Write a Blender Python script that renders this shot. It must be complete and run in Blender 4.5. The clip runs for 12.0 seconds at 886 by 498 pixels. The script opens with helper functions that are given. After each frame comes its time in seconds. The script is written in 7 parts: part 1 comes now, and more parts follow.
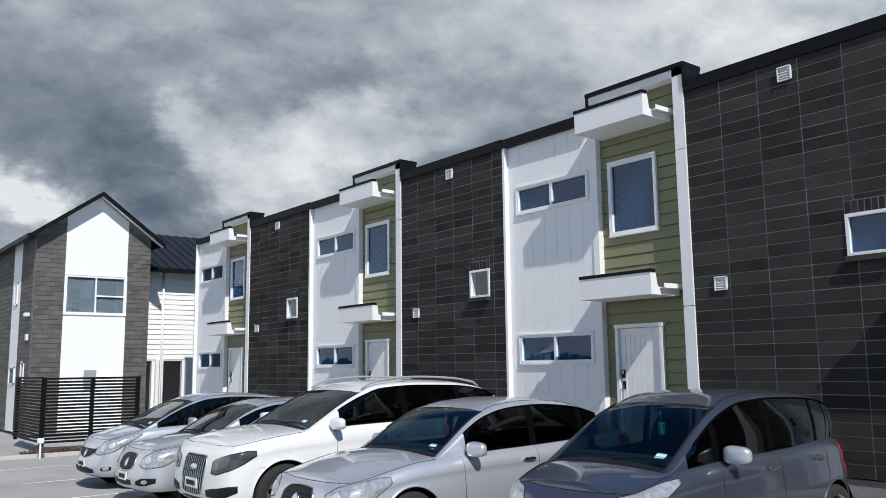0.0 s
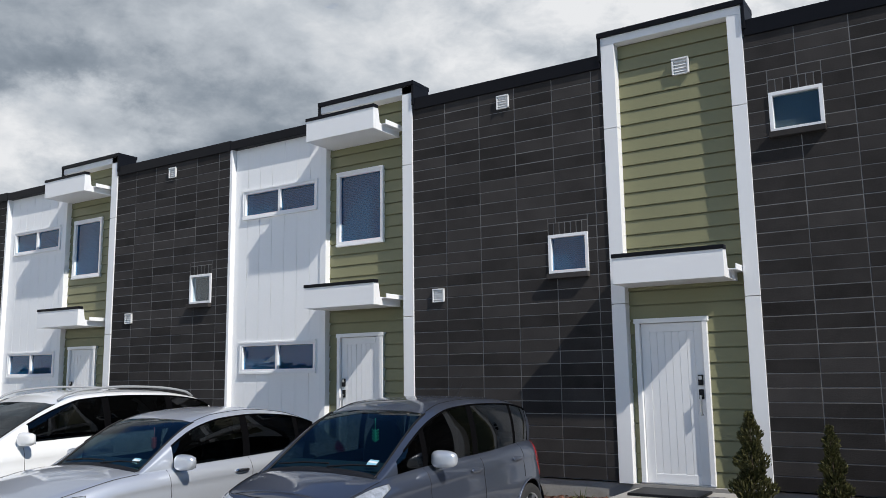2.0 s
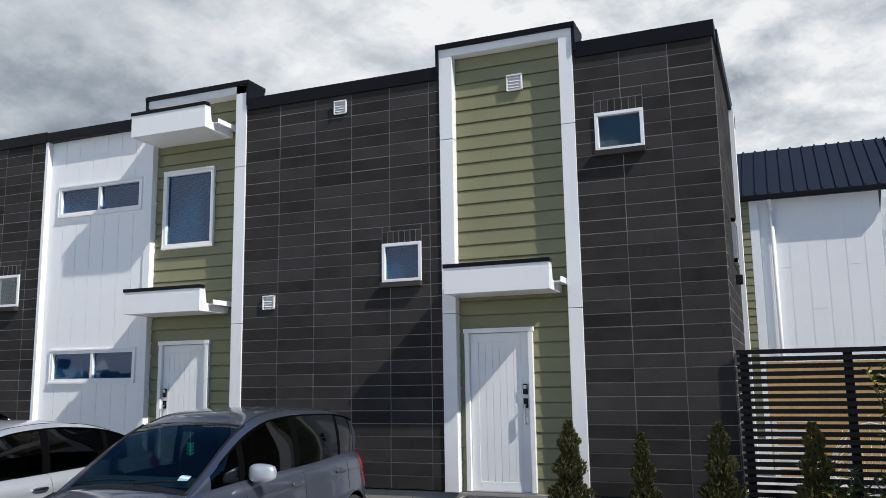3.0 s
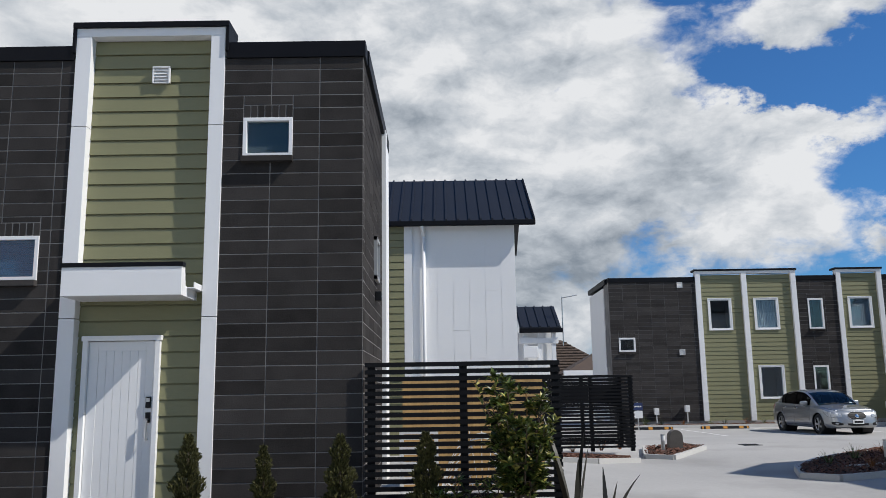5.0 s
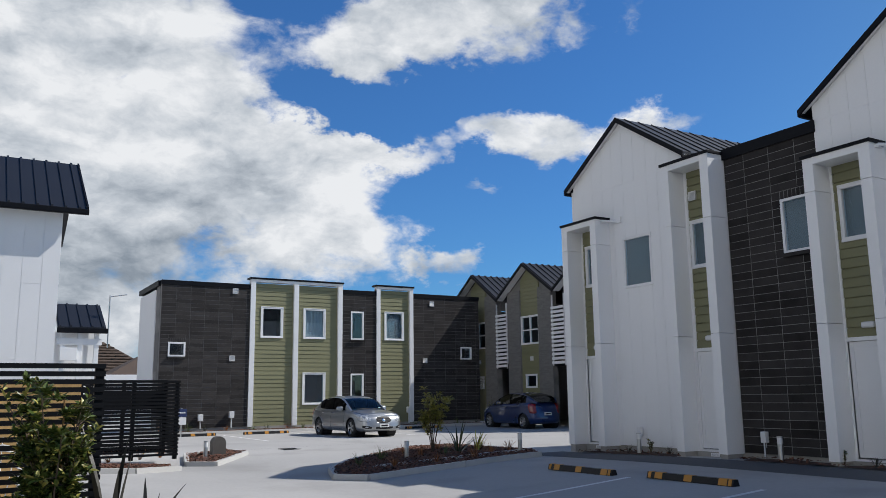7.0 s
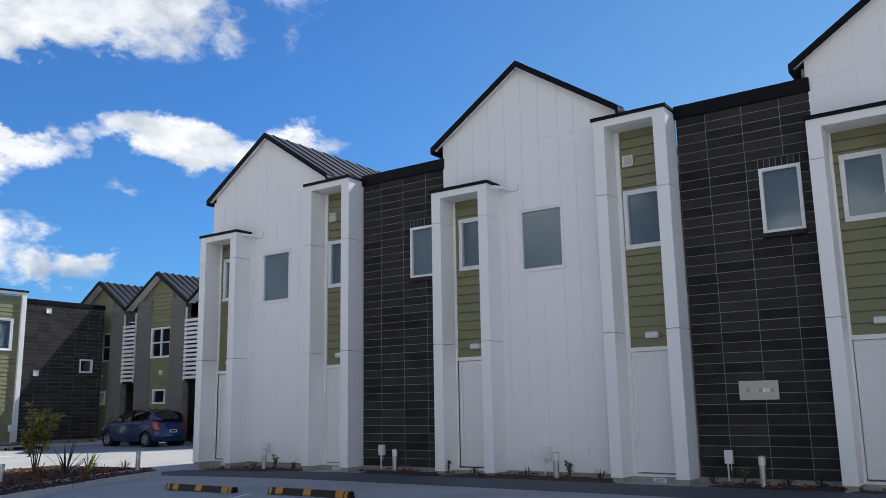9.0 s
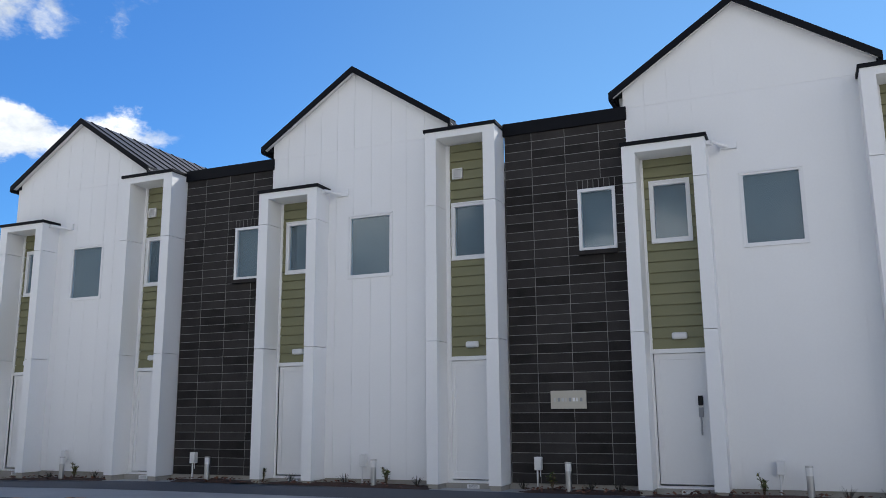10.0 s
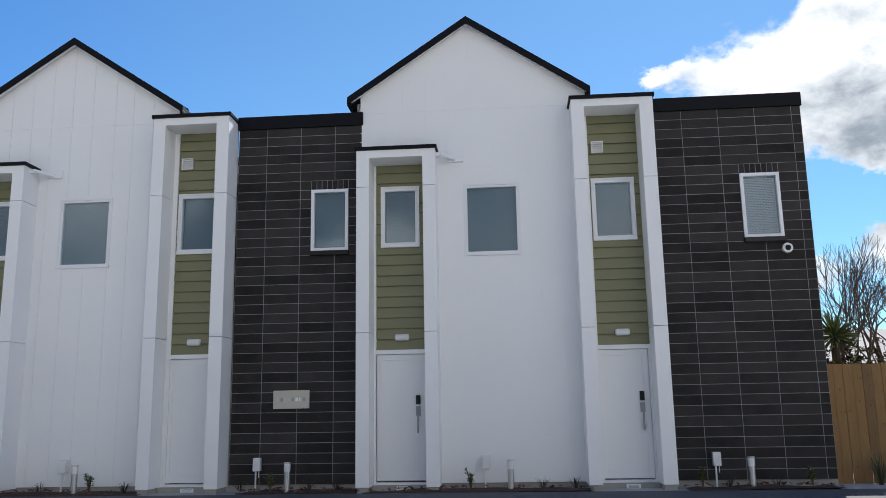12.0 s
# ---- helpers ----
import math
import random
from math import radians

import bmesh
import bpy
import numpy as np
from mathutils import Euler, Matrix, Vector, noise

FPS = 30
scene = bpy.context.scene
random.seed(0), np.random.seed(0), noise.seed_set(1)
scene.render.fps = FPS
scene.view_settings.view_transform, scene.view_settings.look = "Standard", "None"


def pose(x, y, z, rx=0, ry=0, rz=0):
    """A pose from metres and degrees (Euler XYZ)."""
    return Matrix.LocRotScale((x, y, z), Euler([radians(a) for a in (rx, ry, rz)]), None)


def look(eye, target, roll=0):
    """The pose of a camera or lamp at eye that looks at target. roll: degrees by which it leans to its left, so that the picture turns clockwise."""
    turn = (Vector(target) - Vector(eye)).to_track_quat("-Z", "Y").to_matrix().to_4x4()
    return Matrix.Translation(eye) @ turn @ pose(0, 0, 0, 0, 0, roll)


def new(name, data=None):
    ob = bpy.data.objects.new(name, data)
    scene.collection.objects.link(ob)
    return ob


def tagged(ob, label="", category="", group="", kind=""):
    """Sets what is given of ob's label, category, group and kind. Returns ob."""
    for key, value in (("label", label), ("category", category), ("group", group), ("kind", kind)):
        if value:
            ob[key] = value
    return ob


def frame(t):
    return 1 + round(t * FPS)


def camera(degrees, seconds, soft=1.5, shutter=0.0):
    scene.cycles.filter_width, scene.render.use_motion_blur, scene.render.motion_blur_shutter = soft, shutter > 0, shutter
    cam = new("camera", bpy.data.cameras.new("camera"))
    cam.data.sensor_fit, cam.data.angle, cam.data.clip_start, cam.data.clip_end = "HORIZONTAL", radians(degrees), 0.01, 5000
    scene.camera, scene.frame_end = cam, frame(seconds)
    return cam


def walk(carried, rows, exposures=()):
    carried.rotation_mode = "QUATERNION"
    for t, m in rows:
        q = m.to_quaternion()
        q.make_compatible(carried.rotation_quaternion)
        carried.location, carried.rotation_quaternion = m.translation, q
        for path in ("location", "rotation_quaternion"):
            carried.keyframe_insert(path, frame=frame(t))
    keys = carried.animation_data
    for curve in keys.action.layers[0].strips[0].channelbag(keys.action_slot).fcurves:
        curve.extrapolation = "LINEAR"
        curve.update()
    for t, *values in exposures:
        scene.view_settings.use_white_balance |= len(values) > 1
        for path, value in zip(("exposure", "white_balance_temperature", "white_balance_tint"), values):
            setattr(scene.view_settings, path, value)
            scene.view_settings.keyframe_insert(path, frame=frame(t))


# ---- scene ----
cam = camera(56.2, 12.0, 0.65)
PATH = [
    (0, (0.776, -10.427, 1.405), (-0.776, -9.198, 1.687), -0.7),
    (0.5, (0.774, -10.401, 1.4), (-0.689, -9.068, 1.686), -0.8),
    (1, (0.782, -10.383, 1.395), (-0.571, -8.938, 1.683), -0.9),
    (1.5, (0.779, -10.352, 1.387), (-0.46, -8.81, 1.68), -0.9),
    (2, (0.778, -10.334, 1.386), (-0.298, -8.675, 1.683), -0.8),
    (2.5, (0.79, -10.306, 1.396), (-0.111, -8.546, 1.698), -1.0),
    (3, (0.852, -10.152, 1.394), (0.108, -8.322, 1.706), -0.9),
    (3.5, (1.087, -9.953, 1.425), (0.521, -8.060, 1.732), -0.7),
    (3.7, (1.156, -9.957, 1.392), (0.687, -8.039, 1.705), -0.9),
    (5.3, (1.257, -9.774, 1.285), (1.388, -7.809, 1.638), -0.9),
    (5.5, (1.251, -9.741, 1.285), (1.483, -7.786, 1.638), -1.0),
    (6, (1.17, -9.708, 1.295), (1.682, -7.808, 1.647), -1.1),
    (6.5, (1.166, -9.672, 1.296), (1.969, -7.874, 1.646), -1.5),
    (6.7, (1.176, -9.66, 1.296), (2.066, -7.903, 1.644), -1.2),
    (8.3, (1.225, -9.686, 1.297), (2.614, -8.294, 1.662), -0.7),
    (8.5, (1.233, -9.699, 1.296), (2.693, -8.383, 1.663), -0.9),
    (9, (1.27, -9.719, 1.293), (2.88, -8.592, 1.664), -1.0),
    (9.5, (1.308, -9.725, 1.286), (3.023, -8.768, 1.662), -0.8),
    (10, (1.333, -9.742, 1.274), (3.138, -8.971, 1.658), -0.5),
    (10.5, (1.354, -9.768, 1.255), (3.233, -9.203, 1.642), -0.8),
    (11, (1.354, -9.76, 1.237), (3.276, -9.363, 1.623), -0.8),
    (11.5, (1.347, -9.774, 1.226), (3.293, -9.524, 1.611), -1.0),
    (12, (1.336, -9.795, 1.226), (3.292, -9.638, 1.608), -1.0),
]
walk(cam, [(t, look(eye, target, roll)) for t, eye, target, roll in PATH], exposures=[(0, -0.16, 6350, 10), (1.5, -0.14, 6400, 10), (3.0, 0.02, 6450, 10), (3.7, -0.03, 6450, 10), (5.5, -0.14, 6400, 10), (6.7, -0.08, 6380, 10), (8.5, 0.12, 6300, 10), (9.3, 0.34, 6360, 10), (10.5, 0.52, 6420, 10), (12, 0.48, 6480, 10)])

# ---------------------------------------------------------------- world and sun
SUN = Vector((3.2, -1.0, 3.4)).normalized()      # towards the sun
world = bpy.data.worlds.new("sky")
scene.world = world
world.use_nodes = True
wn, wl = world.node_tree.nodes, world.node_tree.links
wn.clear()


def wnode(kind, **inputs):
    n = wn.new(kind)
    for key, value in inputs.items():
        n.inputs[key].default_value = value
    return n


def wmath(op, a, b=0.0, c=None):
    n = wn.new("ShaderNodeMath")
    n.operation = op
    for i, v in enumerate((a, b) if c is None else (a, b, c)):
        if isinstance(v, (int, float)):
            n.inputs[i].default_value = v
        else:
            wl.new(v, n.inputs[i])
    return n.outputs[0]


sky = wn.new("ShaderNodeTexSky")
sky.sky_type = "NISHITA"
sky.sun_disc = False
sky.sun_elevation = math.asin(SUN.z)
sky.sun_rotation = math.atan2(SUN.x, SUN.y)
sky.air_density, sky.dust_density, sky.ozone_density = 1.1, 0.12, 3.0
coord = wn.new("ShaderNodeTexCoord")
sep = wn.new("ShaderNodeSeparateXYZ")
wl.new(coord.outputs["Generated"], sep.inputs[0])
dx, dy, dz = sep.outputs
turn_deg = wmath("MULTIPLY", wmath("ARCTAN2", dx, dy), 180 / math.pi)      # 0 north, 90 east
rise_deg = wmath("MULTIPLY", wmath("ARCSINE", dz), 180 / math.pi)


# the heaps of cloud have ragged edges: their directions are shaken by a fine billowing noise
shake = wnode("ShaderNodeTexNoise", Scale=8.0, Detail=9.0, Roughness=0.62)
stretch = wn.new("ShaderNodeVectorMath")
stretch.operation = "MULTIPLY"
stretch.inputs[1].default_value = (1.0, 1.0, 1.6)
wl.new(coord.outputs["Generated"], stretch.inputs[0])
wl.new(stretch.outputs[0], shake.inputs["Vector"])
shaken = wn.new("ShaderNodeSeparateColor")
wl.new(shake.outputs["Color"], shaken.inputs[0])
turn_heap = wmath("MULTIPLY_ADD", wmath("SUBTRACT", shaken.outputs[0], 0.5), 13.0, turn_deg)
rise_heap = wmath("MULTIPLY_ADD", wmath("SUBTRACT", shaken.outputs[1], 0.5), 9.0, rise_deg)


def heap(total, az, el, wide, high, amount, lean=0.0):
    """Adds an oval heap of cloud (or of shade) round a direction, in degrees; lean tilts its long axis."""
    a = wmath("SUBTRACT", turn_heap, az)
    e = wmath("SUBTRACT", wmath("SUBTRACT", rise_heap, el), wmath("MULTIPLY", a, lean))
    a, e = wmath("DIVIDE", a, wide), wmath("DIVIDE", e, high)
    far = wmath("POWER", wmath("ADD", wmath("MULTIPLY", a, a), wmath("MULTIPLY", e, e)), 1.4)
    return wmath("ADD", total, wmath("MULTIPLY", wmath("EXPONENT", wmath("MULTIPLY", far, -1.0)), amount))


def spread(value, a, b, low=0.0, high=1.0):
    n = wn.new("ShaderNodeMapRange")
    n.interpolation_type = "SMOOTHSTEP"
    for key, v in (("From Min", a), ("From Max", b), ("To Min", low), ("To Max", high)):
        n.inputs[key].default_value = v
    wl.new(value, n.inputs["Value"])
    return n.outputs[0]


def billow(lift, size, detail, rough):
    """Cloud noise over the directions, warped, looked up a little higher where lift is given."""
    place = wn.new("ShaderNodeVectorMath")
    place.operation = "MULTIPLY_ADD"
    wl.new(coord.outputs["Generated"], place.inputs[0])
    place.inputs[1].default_value, place.inputs[2].default_value = (1.0, 1.0, 1.75), (0.35, 0.12, 0.4 + lift)
    warp = wnode("ShaderNodeTexNoise", Scale=size * 0.9, Detail=4.0)
    wl.new(place.outputs[0], warp.inputs["Vector"])
    bent = wn.new("ShaderNodeVectorMath")
    bent.operation = "MULTIPLY_ADD"
    wl.new(warp.outputs["Color"], bent.inputs[0])
    bent.inputs[1].default_value = (0.11, 0.11, 0.11)
    wl.new(place.outputs[0], bent.inputs[2])
    n = wnode("ShaderNodeTexNoise", Scale=size, Detail=detail, Roughness=rough)
    wl.new(bent.outputs[0], n.inputs["Vector"])
    return n.outputs["Fac"]


puff, puff_above = billow(0.0, 6.0, 8.0, 0.54), billow(0.05, 6.0, 8.0, 0.54)
grain = billow(0.7, 17.0, 7.0, 0.62)
body = wmath("ADD", wmath("MULTIPLY", puff, 0.75), wmath("MULTIPLY", grain, 0.25))
# the bank fills the west and north, the north-east is broken, east and south are clear
bank = spread(turn_deg, 2.0, 22.0, 0.30, -0.20)
# extra cloud west of the view, added as fill light for the east row
bank = wmath("ADD", bank, spread(turn_deg, -90.0, -105.0, 0.0, 0.20))
bank = wmath("SUBTRACT", bank, spread(turn_deg, -148.0, -172.0, 0.0, 0.70))
bank = wmath("SUBTRACT", bank, spread(turn_deg, 46.0, 58.0, 0.0, 0.11))
for az, el, wide, high, amount, lean in (
        (6, 24, 10, 6, 0.24, 0.0), (15, 19.8, 4.5, 2.2, 0.20, 0.0), (20, 12.0, 8, 5, 0.34, 0.0), (29.6, 9.0, 2.2, 2.0, 0.36, 0.0), (35, 8.0, 1.6, 1.0, 0.26, 0.0),
        (35, 17.3, 15, 1.5, 0.31, 0.04), (23, 16.6, 6, 2.0, 0.24, 0.0), (31, 25.2, 10.5, 3.6, 0.48, 0.06), (17, 14.0, 7, 4, 0.14, 0.0), (25, 20.6, 6.0, 1.8, -0.24, 0.0), (6.5, 20.2, 1.6, 0.9, -0.20, 0.2), (33.6, 14.5, 1.6, 0.8, 0.26, 0.0),
        (113, 20.5, 10.5, 5.8, 0.62, 0.0), (113, 16.5, 5, 2.2, 0.20, 0.0), (113.5, 9.0, 5.0, 2.6, 0.45, 0.0), (112, 13.0, 4, 0.9, -0.22, 0.1), (101.0, 21.6, 2.6, 1.0, 0.30, 0.0),
        (44, 24, 6, 1.0, 0.05, 0.1)):
    bank = heap(bank, az, el, wide, high, amount, lean)
bank = wmath("SUBTRACT", bank, spread(rise_deg, 28.0, 40.0, 0.0, 0.75))      # clear overhead
cover = wmath("ADD", wmath("ADD", wmath("MULTIPLY", wmath("SUBTRACT", body, 0.5), 1.25), 0.5), bank)
veil = spread(cover, 0.455, 0.665)
# tops towards the light are white, undersides grey; the western bank is slate with brighter heaps in it
shade = spread(turn_deg, -45.0, 0.0, 0.55, 0.19)
shade = wmath("SUBTRACT", shade, spread(turn_deg, -88.0, -108.0, 0.0, 0.75))      # unseen western clouds, whitened to light the east row
for az, el, wide, high, amount, lean in (
        (-72.3, 12.0, 3.8, 4.2, 0.34, 0.0), (-78, 16, 6, 3.0, 0.24, 0.0), (-68.0, 9.5, 2.5, 2.0, 0.20, 0.0), (-64.0, 13.6, 5.6, 3.0, -0.42, 0.10), (-69.6, 16.6, 1.9, 2.2, -0.34, 0.0), (-58.0, 16.0, 6, 2.2, -0.30, 0.0),
        (-79.5, 10.9, 4.6, 1.9, -0.78, -0.22), (-72, 23.5, 9, 2.0, -0.12, 0.0), (-56, 19.6, 9, 1.5, 0.14, -0.05), (-33, 24, 20, 7, -0.34, 0.0), (-46, 15, 7, 5, 0.12, 0.0),
        (7, 8, 12, 3.4, 0.22, 0.0), (0, 15, 8, 4, 0.10, 0.0), (24, 12.5, 6, 4, -0.18, 0.0), (15, 9.5, 7, 3, 0.08, 0.0), (113.5, 17.6, 4.5, 2.2, 0.42, 0.0), (112, 21, 9, 9, -0.12, 0.0)):
    shade = heap(shade, az, el, wide, high, amount, lean)
shade = wmath("ADD", shade, wmath("MULTIPLY", wmath("SUBTRACT", puff_above, puff), spread(turn_deg, -50.0, -5.0, 0.85, 1.7)))
shade = wmath("ADD", shade, wmath("MULTIPLY", wmath("SUBTRACT", grain, 0.5), spread(turn_deg, -50.0, -5.0, 0.22, 0.60)))
cramp = wn.new("ShaderNodeValToRGB")
cramp.color_ramp.elements[0].position, cramp.color_ramp.elements[0].color = 0.0, (9.9, 10.0, 10.1, 1)
cramp.color_ramp.elements[1].position, cramp.color_ramp.elements[1].color = 1.0, (0.95, 1.35, 1.85, 1)
for at, rgb in ((0.30, (6.4, 6.85, 7.35)), (0.6, (3.3, 3.8, 4.4))):
    step = cramp.color_ramp.elements.new(at)
    step.color = (*rgb, 1)
wl.new(shade, cramp.inputs["Fac"])
blend = wn.new("ShaderNodeMix")
blend.data_type = "RGBA"
wl.new(veil, blend.inputs["Factor"])
tint = wn.new("ShaderNodeMix")
tint.data_type, tint.blend_type = "RGBA", "MULTIPLY"
tint.inputs["Factor"].default_value = 1.0
wl.new(sky.outputs[0], tint.inputs["A"])
haze = wn.new("ShaderNodeMix")      # deep blue away from the sun, paler towards it
haze.data_type = "RGBA"
wl.new(spread(turn_deg, 38.0, 80.0), haze.inputs["Factor"])
haze.inputs["A"].default_value, haze.inputs["B"].default_value = (0.40, 0.80, 1.24, 1), (0.62, 0.91, 1.08, 1)
wl.new(haze.outputs["Result"], tint.inputs["B"])
wl.new(tint.outputs["Result"], blend.inputs["A"])
wl.new(cramp.outputs[0], blend.inputs["B"])
bg = wnode("ShaderNodeBackground", Strength=0.088)
wl.new(blend.outputs["Result"], bg.inputs["Color"])
wl.new(bg.outputs[0], wn.new("ShaderNodeOutputWorld").inputs["Surface"])

sun = new("sun", bpy.data.lights.new("sun", "SUN"))
sun.data.energy, sun.data.angle, sun.data.color = 5.0, radians(0.55), (1.0, 0.955, 0.89)
sun.matrix_world = look(SUN * 60, (0, 0, 0))

# ---------------------------------------------------------------- materials


def surface(name, rgb, rough=0.6, metal=0.0, var=0.12, scale=2.0, fine=40.0, bump=0.0, spec=0.5, coat=0.0, dirt=None, per_piece=0.0, per_island=0.0, stretch=(1, 1, 1)):
    """A surface with its colour varied by two noises (stains, grain), fine relief and, where asked, from piece to piece."""
    m = bpy.data.materials.new(name)
    m.use_nodes = True
    nt = m.node_tree
    b = nt.nodes["Principled BSDF"]
    b.inputs["Roughness"].default_value, b.inputs["Metallic"].default_value = rough, metal
    b.inputs["Specular IOR Level"].default_value = spec
    b.inputs["Coat Weight"].default_value = coat
    b.inputs["Coat Roughness"].default_value = 0.04
    tc = nt.nodes.new("ShaderNodeTexCoord")
    mp = nt.nodes.new("ShaderNodeMapping")
    mp.inputs["Scale"].default_value = stretch
    nt.links.new(tc.outputs["Object"], mp.inputs["Vector"])
    n1, n2 = nt.nodes.new("ShaderNodeTexNoise"), nt.nodes.new("ShaderNodeTexNoise")
    for n, s, d in ((n1, scale, 5.0), (n2, fine, 3.0)):
        n.inputs["Scale"].default_value, n.inputs["Detail"].default_value = s, d
        nt.links.new(mp.outputs[0], n.inputs["Vector"])

    def mth(op, a, c):
        n = nt.nodes.new("ShaderNodeMath")
        n.operation = op
        for i, v in enumerate((a, c)):
            if isinstance(v, (int, float)):
                n.inputs[i].default_value = v
            else:
                nt.links.new(v, n.inputs[i])
        return n.outputs[0]
    fac = mth("ADD", mth("MULTIPLY", mth("SUBTRACT", n1.outputs["Fac"], 0.5), 2.2 * var), mth("MULTIPLY", mth("SUBTRACT", n2.outputs["Fac"], 0.5), 1.1 * var))
    if per_piece:
        oi = nt.nodes.new("ShaderNodeObjectInfo")
        fac = mth("ADD", fac, mth("MULTIPLY", mth("SUBTRACT", oi.outputs["Random"], 0.5), 2 * per_piece))
        shift = nt.nodes.new("ShaderNodeVectorMath")
        shift.operation = "ADD"
        nt.links.new(tc.outputs["Object"], shift.inputs[0])
        spread = mth("MULTIPLY", oi.outputs["Random"], 50.0)
        nt.links.new(spread, shift.inputs[1])
        nt.links.new(shift.outputs[0], mp.inputs["Vector"])
    if per_island:
        ge = nt.nodes.new("ShaderNodeNewGeometry")
        fac = mth("ADD", fac, mth("MULTIPLY", mth("SUBTRACT", ge.outputs["Random Per Island"], 0.5), 2 * per_island))
    gain = mth("ADD", fac, 1.0)
    vm = nt.nodes.new("ShaderNodeVectorMath")
    vm.operation = "SCALE"
    vm.inputs[0].default_value = rgb
    nt.links.new(gain, vm.inputs["Scale"])
    out = vm.outputs[0]
    if dirt:
        n3 = nt.nodes.new("ShaderNodeTexNoise")
        n3.inputs["Scale"].default_value, n3.inputs["Detail"].default_value = dirt[1], 6.0
        nt.links.new(tc.outputs["Object"], n3.inputs["Vector"])
        mr = nt.nodes.new("ShaderNodeMapRange")
        mr.inputs["From Min"].default_value, mr.inputs["From Max"].default_value, mr.inputs["To Max"].default_value = dirt[2], dirt[2] + 0.15, dirt[3]
        nt.links.new(n3.outputs["Fac"], mr.inputs["Value"])
        mx = nt.nodes.new("ShaderNodeMix")
        mx.data_type = "RGBA"
        nt.links.new(mr.outputs[0], mx.inputs["Factor"])
        nt.links.new(out, mx.inputs["A"])
        mx.inputs["B"].default_value = (*dirt[0], 1)
        out = mx.outputs["Result"]
    nt.links.new(out, b.inputs["Base Color"])
    rr = mth("ADD", mth("MULTIPLY", mth("SUBTRACT", n1.outputs["Fac"], 0.5), 0.25 * rough), rough)
    nt.links.new(rr, b.inputs["Roughness"])
    if bump:
        bp = nt.nodes.new("ShaderNodeBump")
        bp.inputs["Strength"].default_value, bp.inputs["Distance"].default_value = bump, 0.01
        nt.links.new(n2.outputs["Fac"], bp.inputs["Height"])
        nt.links.new(bp.outputs[0], b.inputs["Normal"])
    return m


def thin_glass(name, tint, gloss=0.05):
    """Thin glass: clear or tinted, with the gloss of a pane."""
    m = bpy.data.materials.new(name)
    m.use_nodes = True
    nt = m.node_tree
    nt.nodes.clear()
    out = nt.nodes.new("ShaderNodeOutputMaterial")
    mix = nt.nodes.new("ShaderNodeMixShader")
    lw = nt.nodes.new("ShaderNodeLayerWeight")
    lw.inputs["Blend"].default_value = 0.5
    steep = nt.nodes.new("ShaderNodeMath")
    steep.operation = "POWER"
    steep.inputs[1].default_value = 4.5
    fr = nt.nodes.new("ShaderNodeMath")
    fr.operation = "MULTIPLY_ADD"
    fr.inputs[1].default_value, fr.inputs[2].default_value = 1 - gloss, gloss
    nt.links.new(lw.outputs["Facing"], steep.inputs[0])
    nt.links.new(steep.outputs[0], fr.inputs[0])
    tr = nt.nodes.new("ShaderNodeBsdfTransparent")
    tr.inputs["Color"].default_value = (*tint, 1)
    gl = nt.nodes.new("ShaderNodeBsdfGlossy")
    gl.inputs["Roughness"].default_value = 0.015
    for a, b in ((fr.outputs[0], mix.inputs[0]), (tr.outputs[0], mix.inputs[1]), (gl.outputs[0], mix.inputs[2]), (mix.outputs[0], out.inputs["Surface"])):
        nt.links.new(a, b)
    return m


GLASS = thin_glass("window_glass", (0.80, 0.90, 0.96), 0.075)
# the blue sky's reflection is put into this glass tint
ROW_GLASS = thin_glass("sky_tinted_window_glass", (0.22, 0.56, 0.80), 0.06)
DULL_GLASS = thin_glass("grey_window_glass", (0.66, 0.73, 0.75), 0.05)
BRICK = surface("charcoal_block", (0.045, 0.0415, 0.040), 0.85, spec=0.06, var=0.34, scale=3, fine=60, bump=0.28, per_piece=0.26, per_island=0.26, dirt=((0.055, 0.048, 0.044), 1.3, 0.55, 0.5))
MORTAR = surface("grey_mortar", (0.20, 0.194, 0.186), 0.9, var=0.55, scale=2.2, fine=60, bump=0.3)
GREY_BRICK = surface("grey_brick", (0.185, 0.178, 0.168), 0.85, var=0.12, scale=4, fine=60, bump=0.3, per_island=0.10)
WHITE = surface("white_cladding", (0.83, 0.83, 0.825), 0.5, var=0.035, scale=0.8, fine=25, bump=0.05)
TRIM = surface("white_trim", (0.80, 0.80, 0.80), 0.42, var=0.025, scale=1.5, fine=30)
GREEN = surface("olive_weatherboard", (0.212, 0.207, 0.110), 0.55, var=0.07, scale=1.2, fine=45, bump=0.08, stretch=(0.3, 1, 1), per_piece=0.03, per_island=0.03)
DARK_METAL = surface("dark_flashing", (0.0065, 0.007, 0.0095), 0.5, spec=0.12, metal=0.0, var=0.2, scale=2, fine=20)
ROOF = surface("dark_roofing", (0.017, 0.0185, 0.023), 0.45, var=0.15, scale=1, fine=20, spec=0.3)
CONCRETE = surface("concrete_paving", (0.36, 0.352, 0.338), 0.85, var=0.17, scale=0.35, fine=14, bump=0.15, dirt=((0.27, 0.262, 0.248), 0.45, 0.54, 0.7))
FOUND = surface("concrete_foundation", (0.33, 0.315, 0.29), 0.9, var=0.2, scale=2, fine=30, bump=0.3, dirt=((0.2, 0.17, 0.13), 2.0, 0.55, 0.6))
ASPHALT = surface("dark_paving", (0.075, 0.078, 0.084), 0.85, var=0.2, scale=0.5, fine=40, bump=0.3)
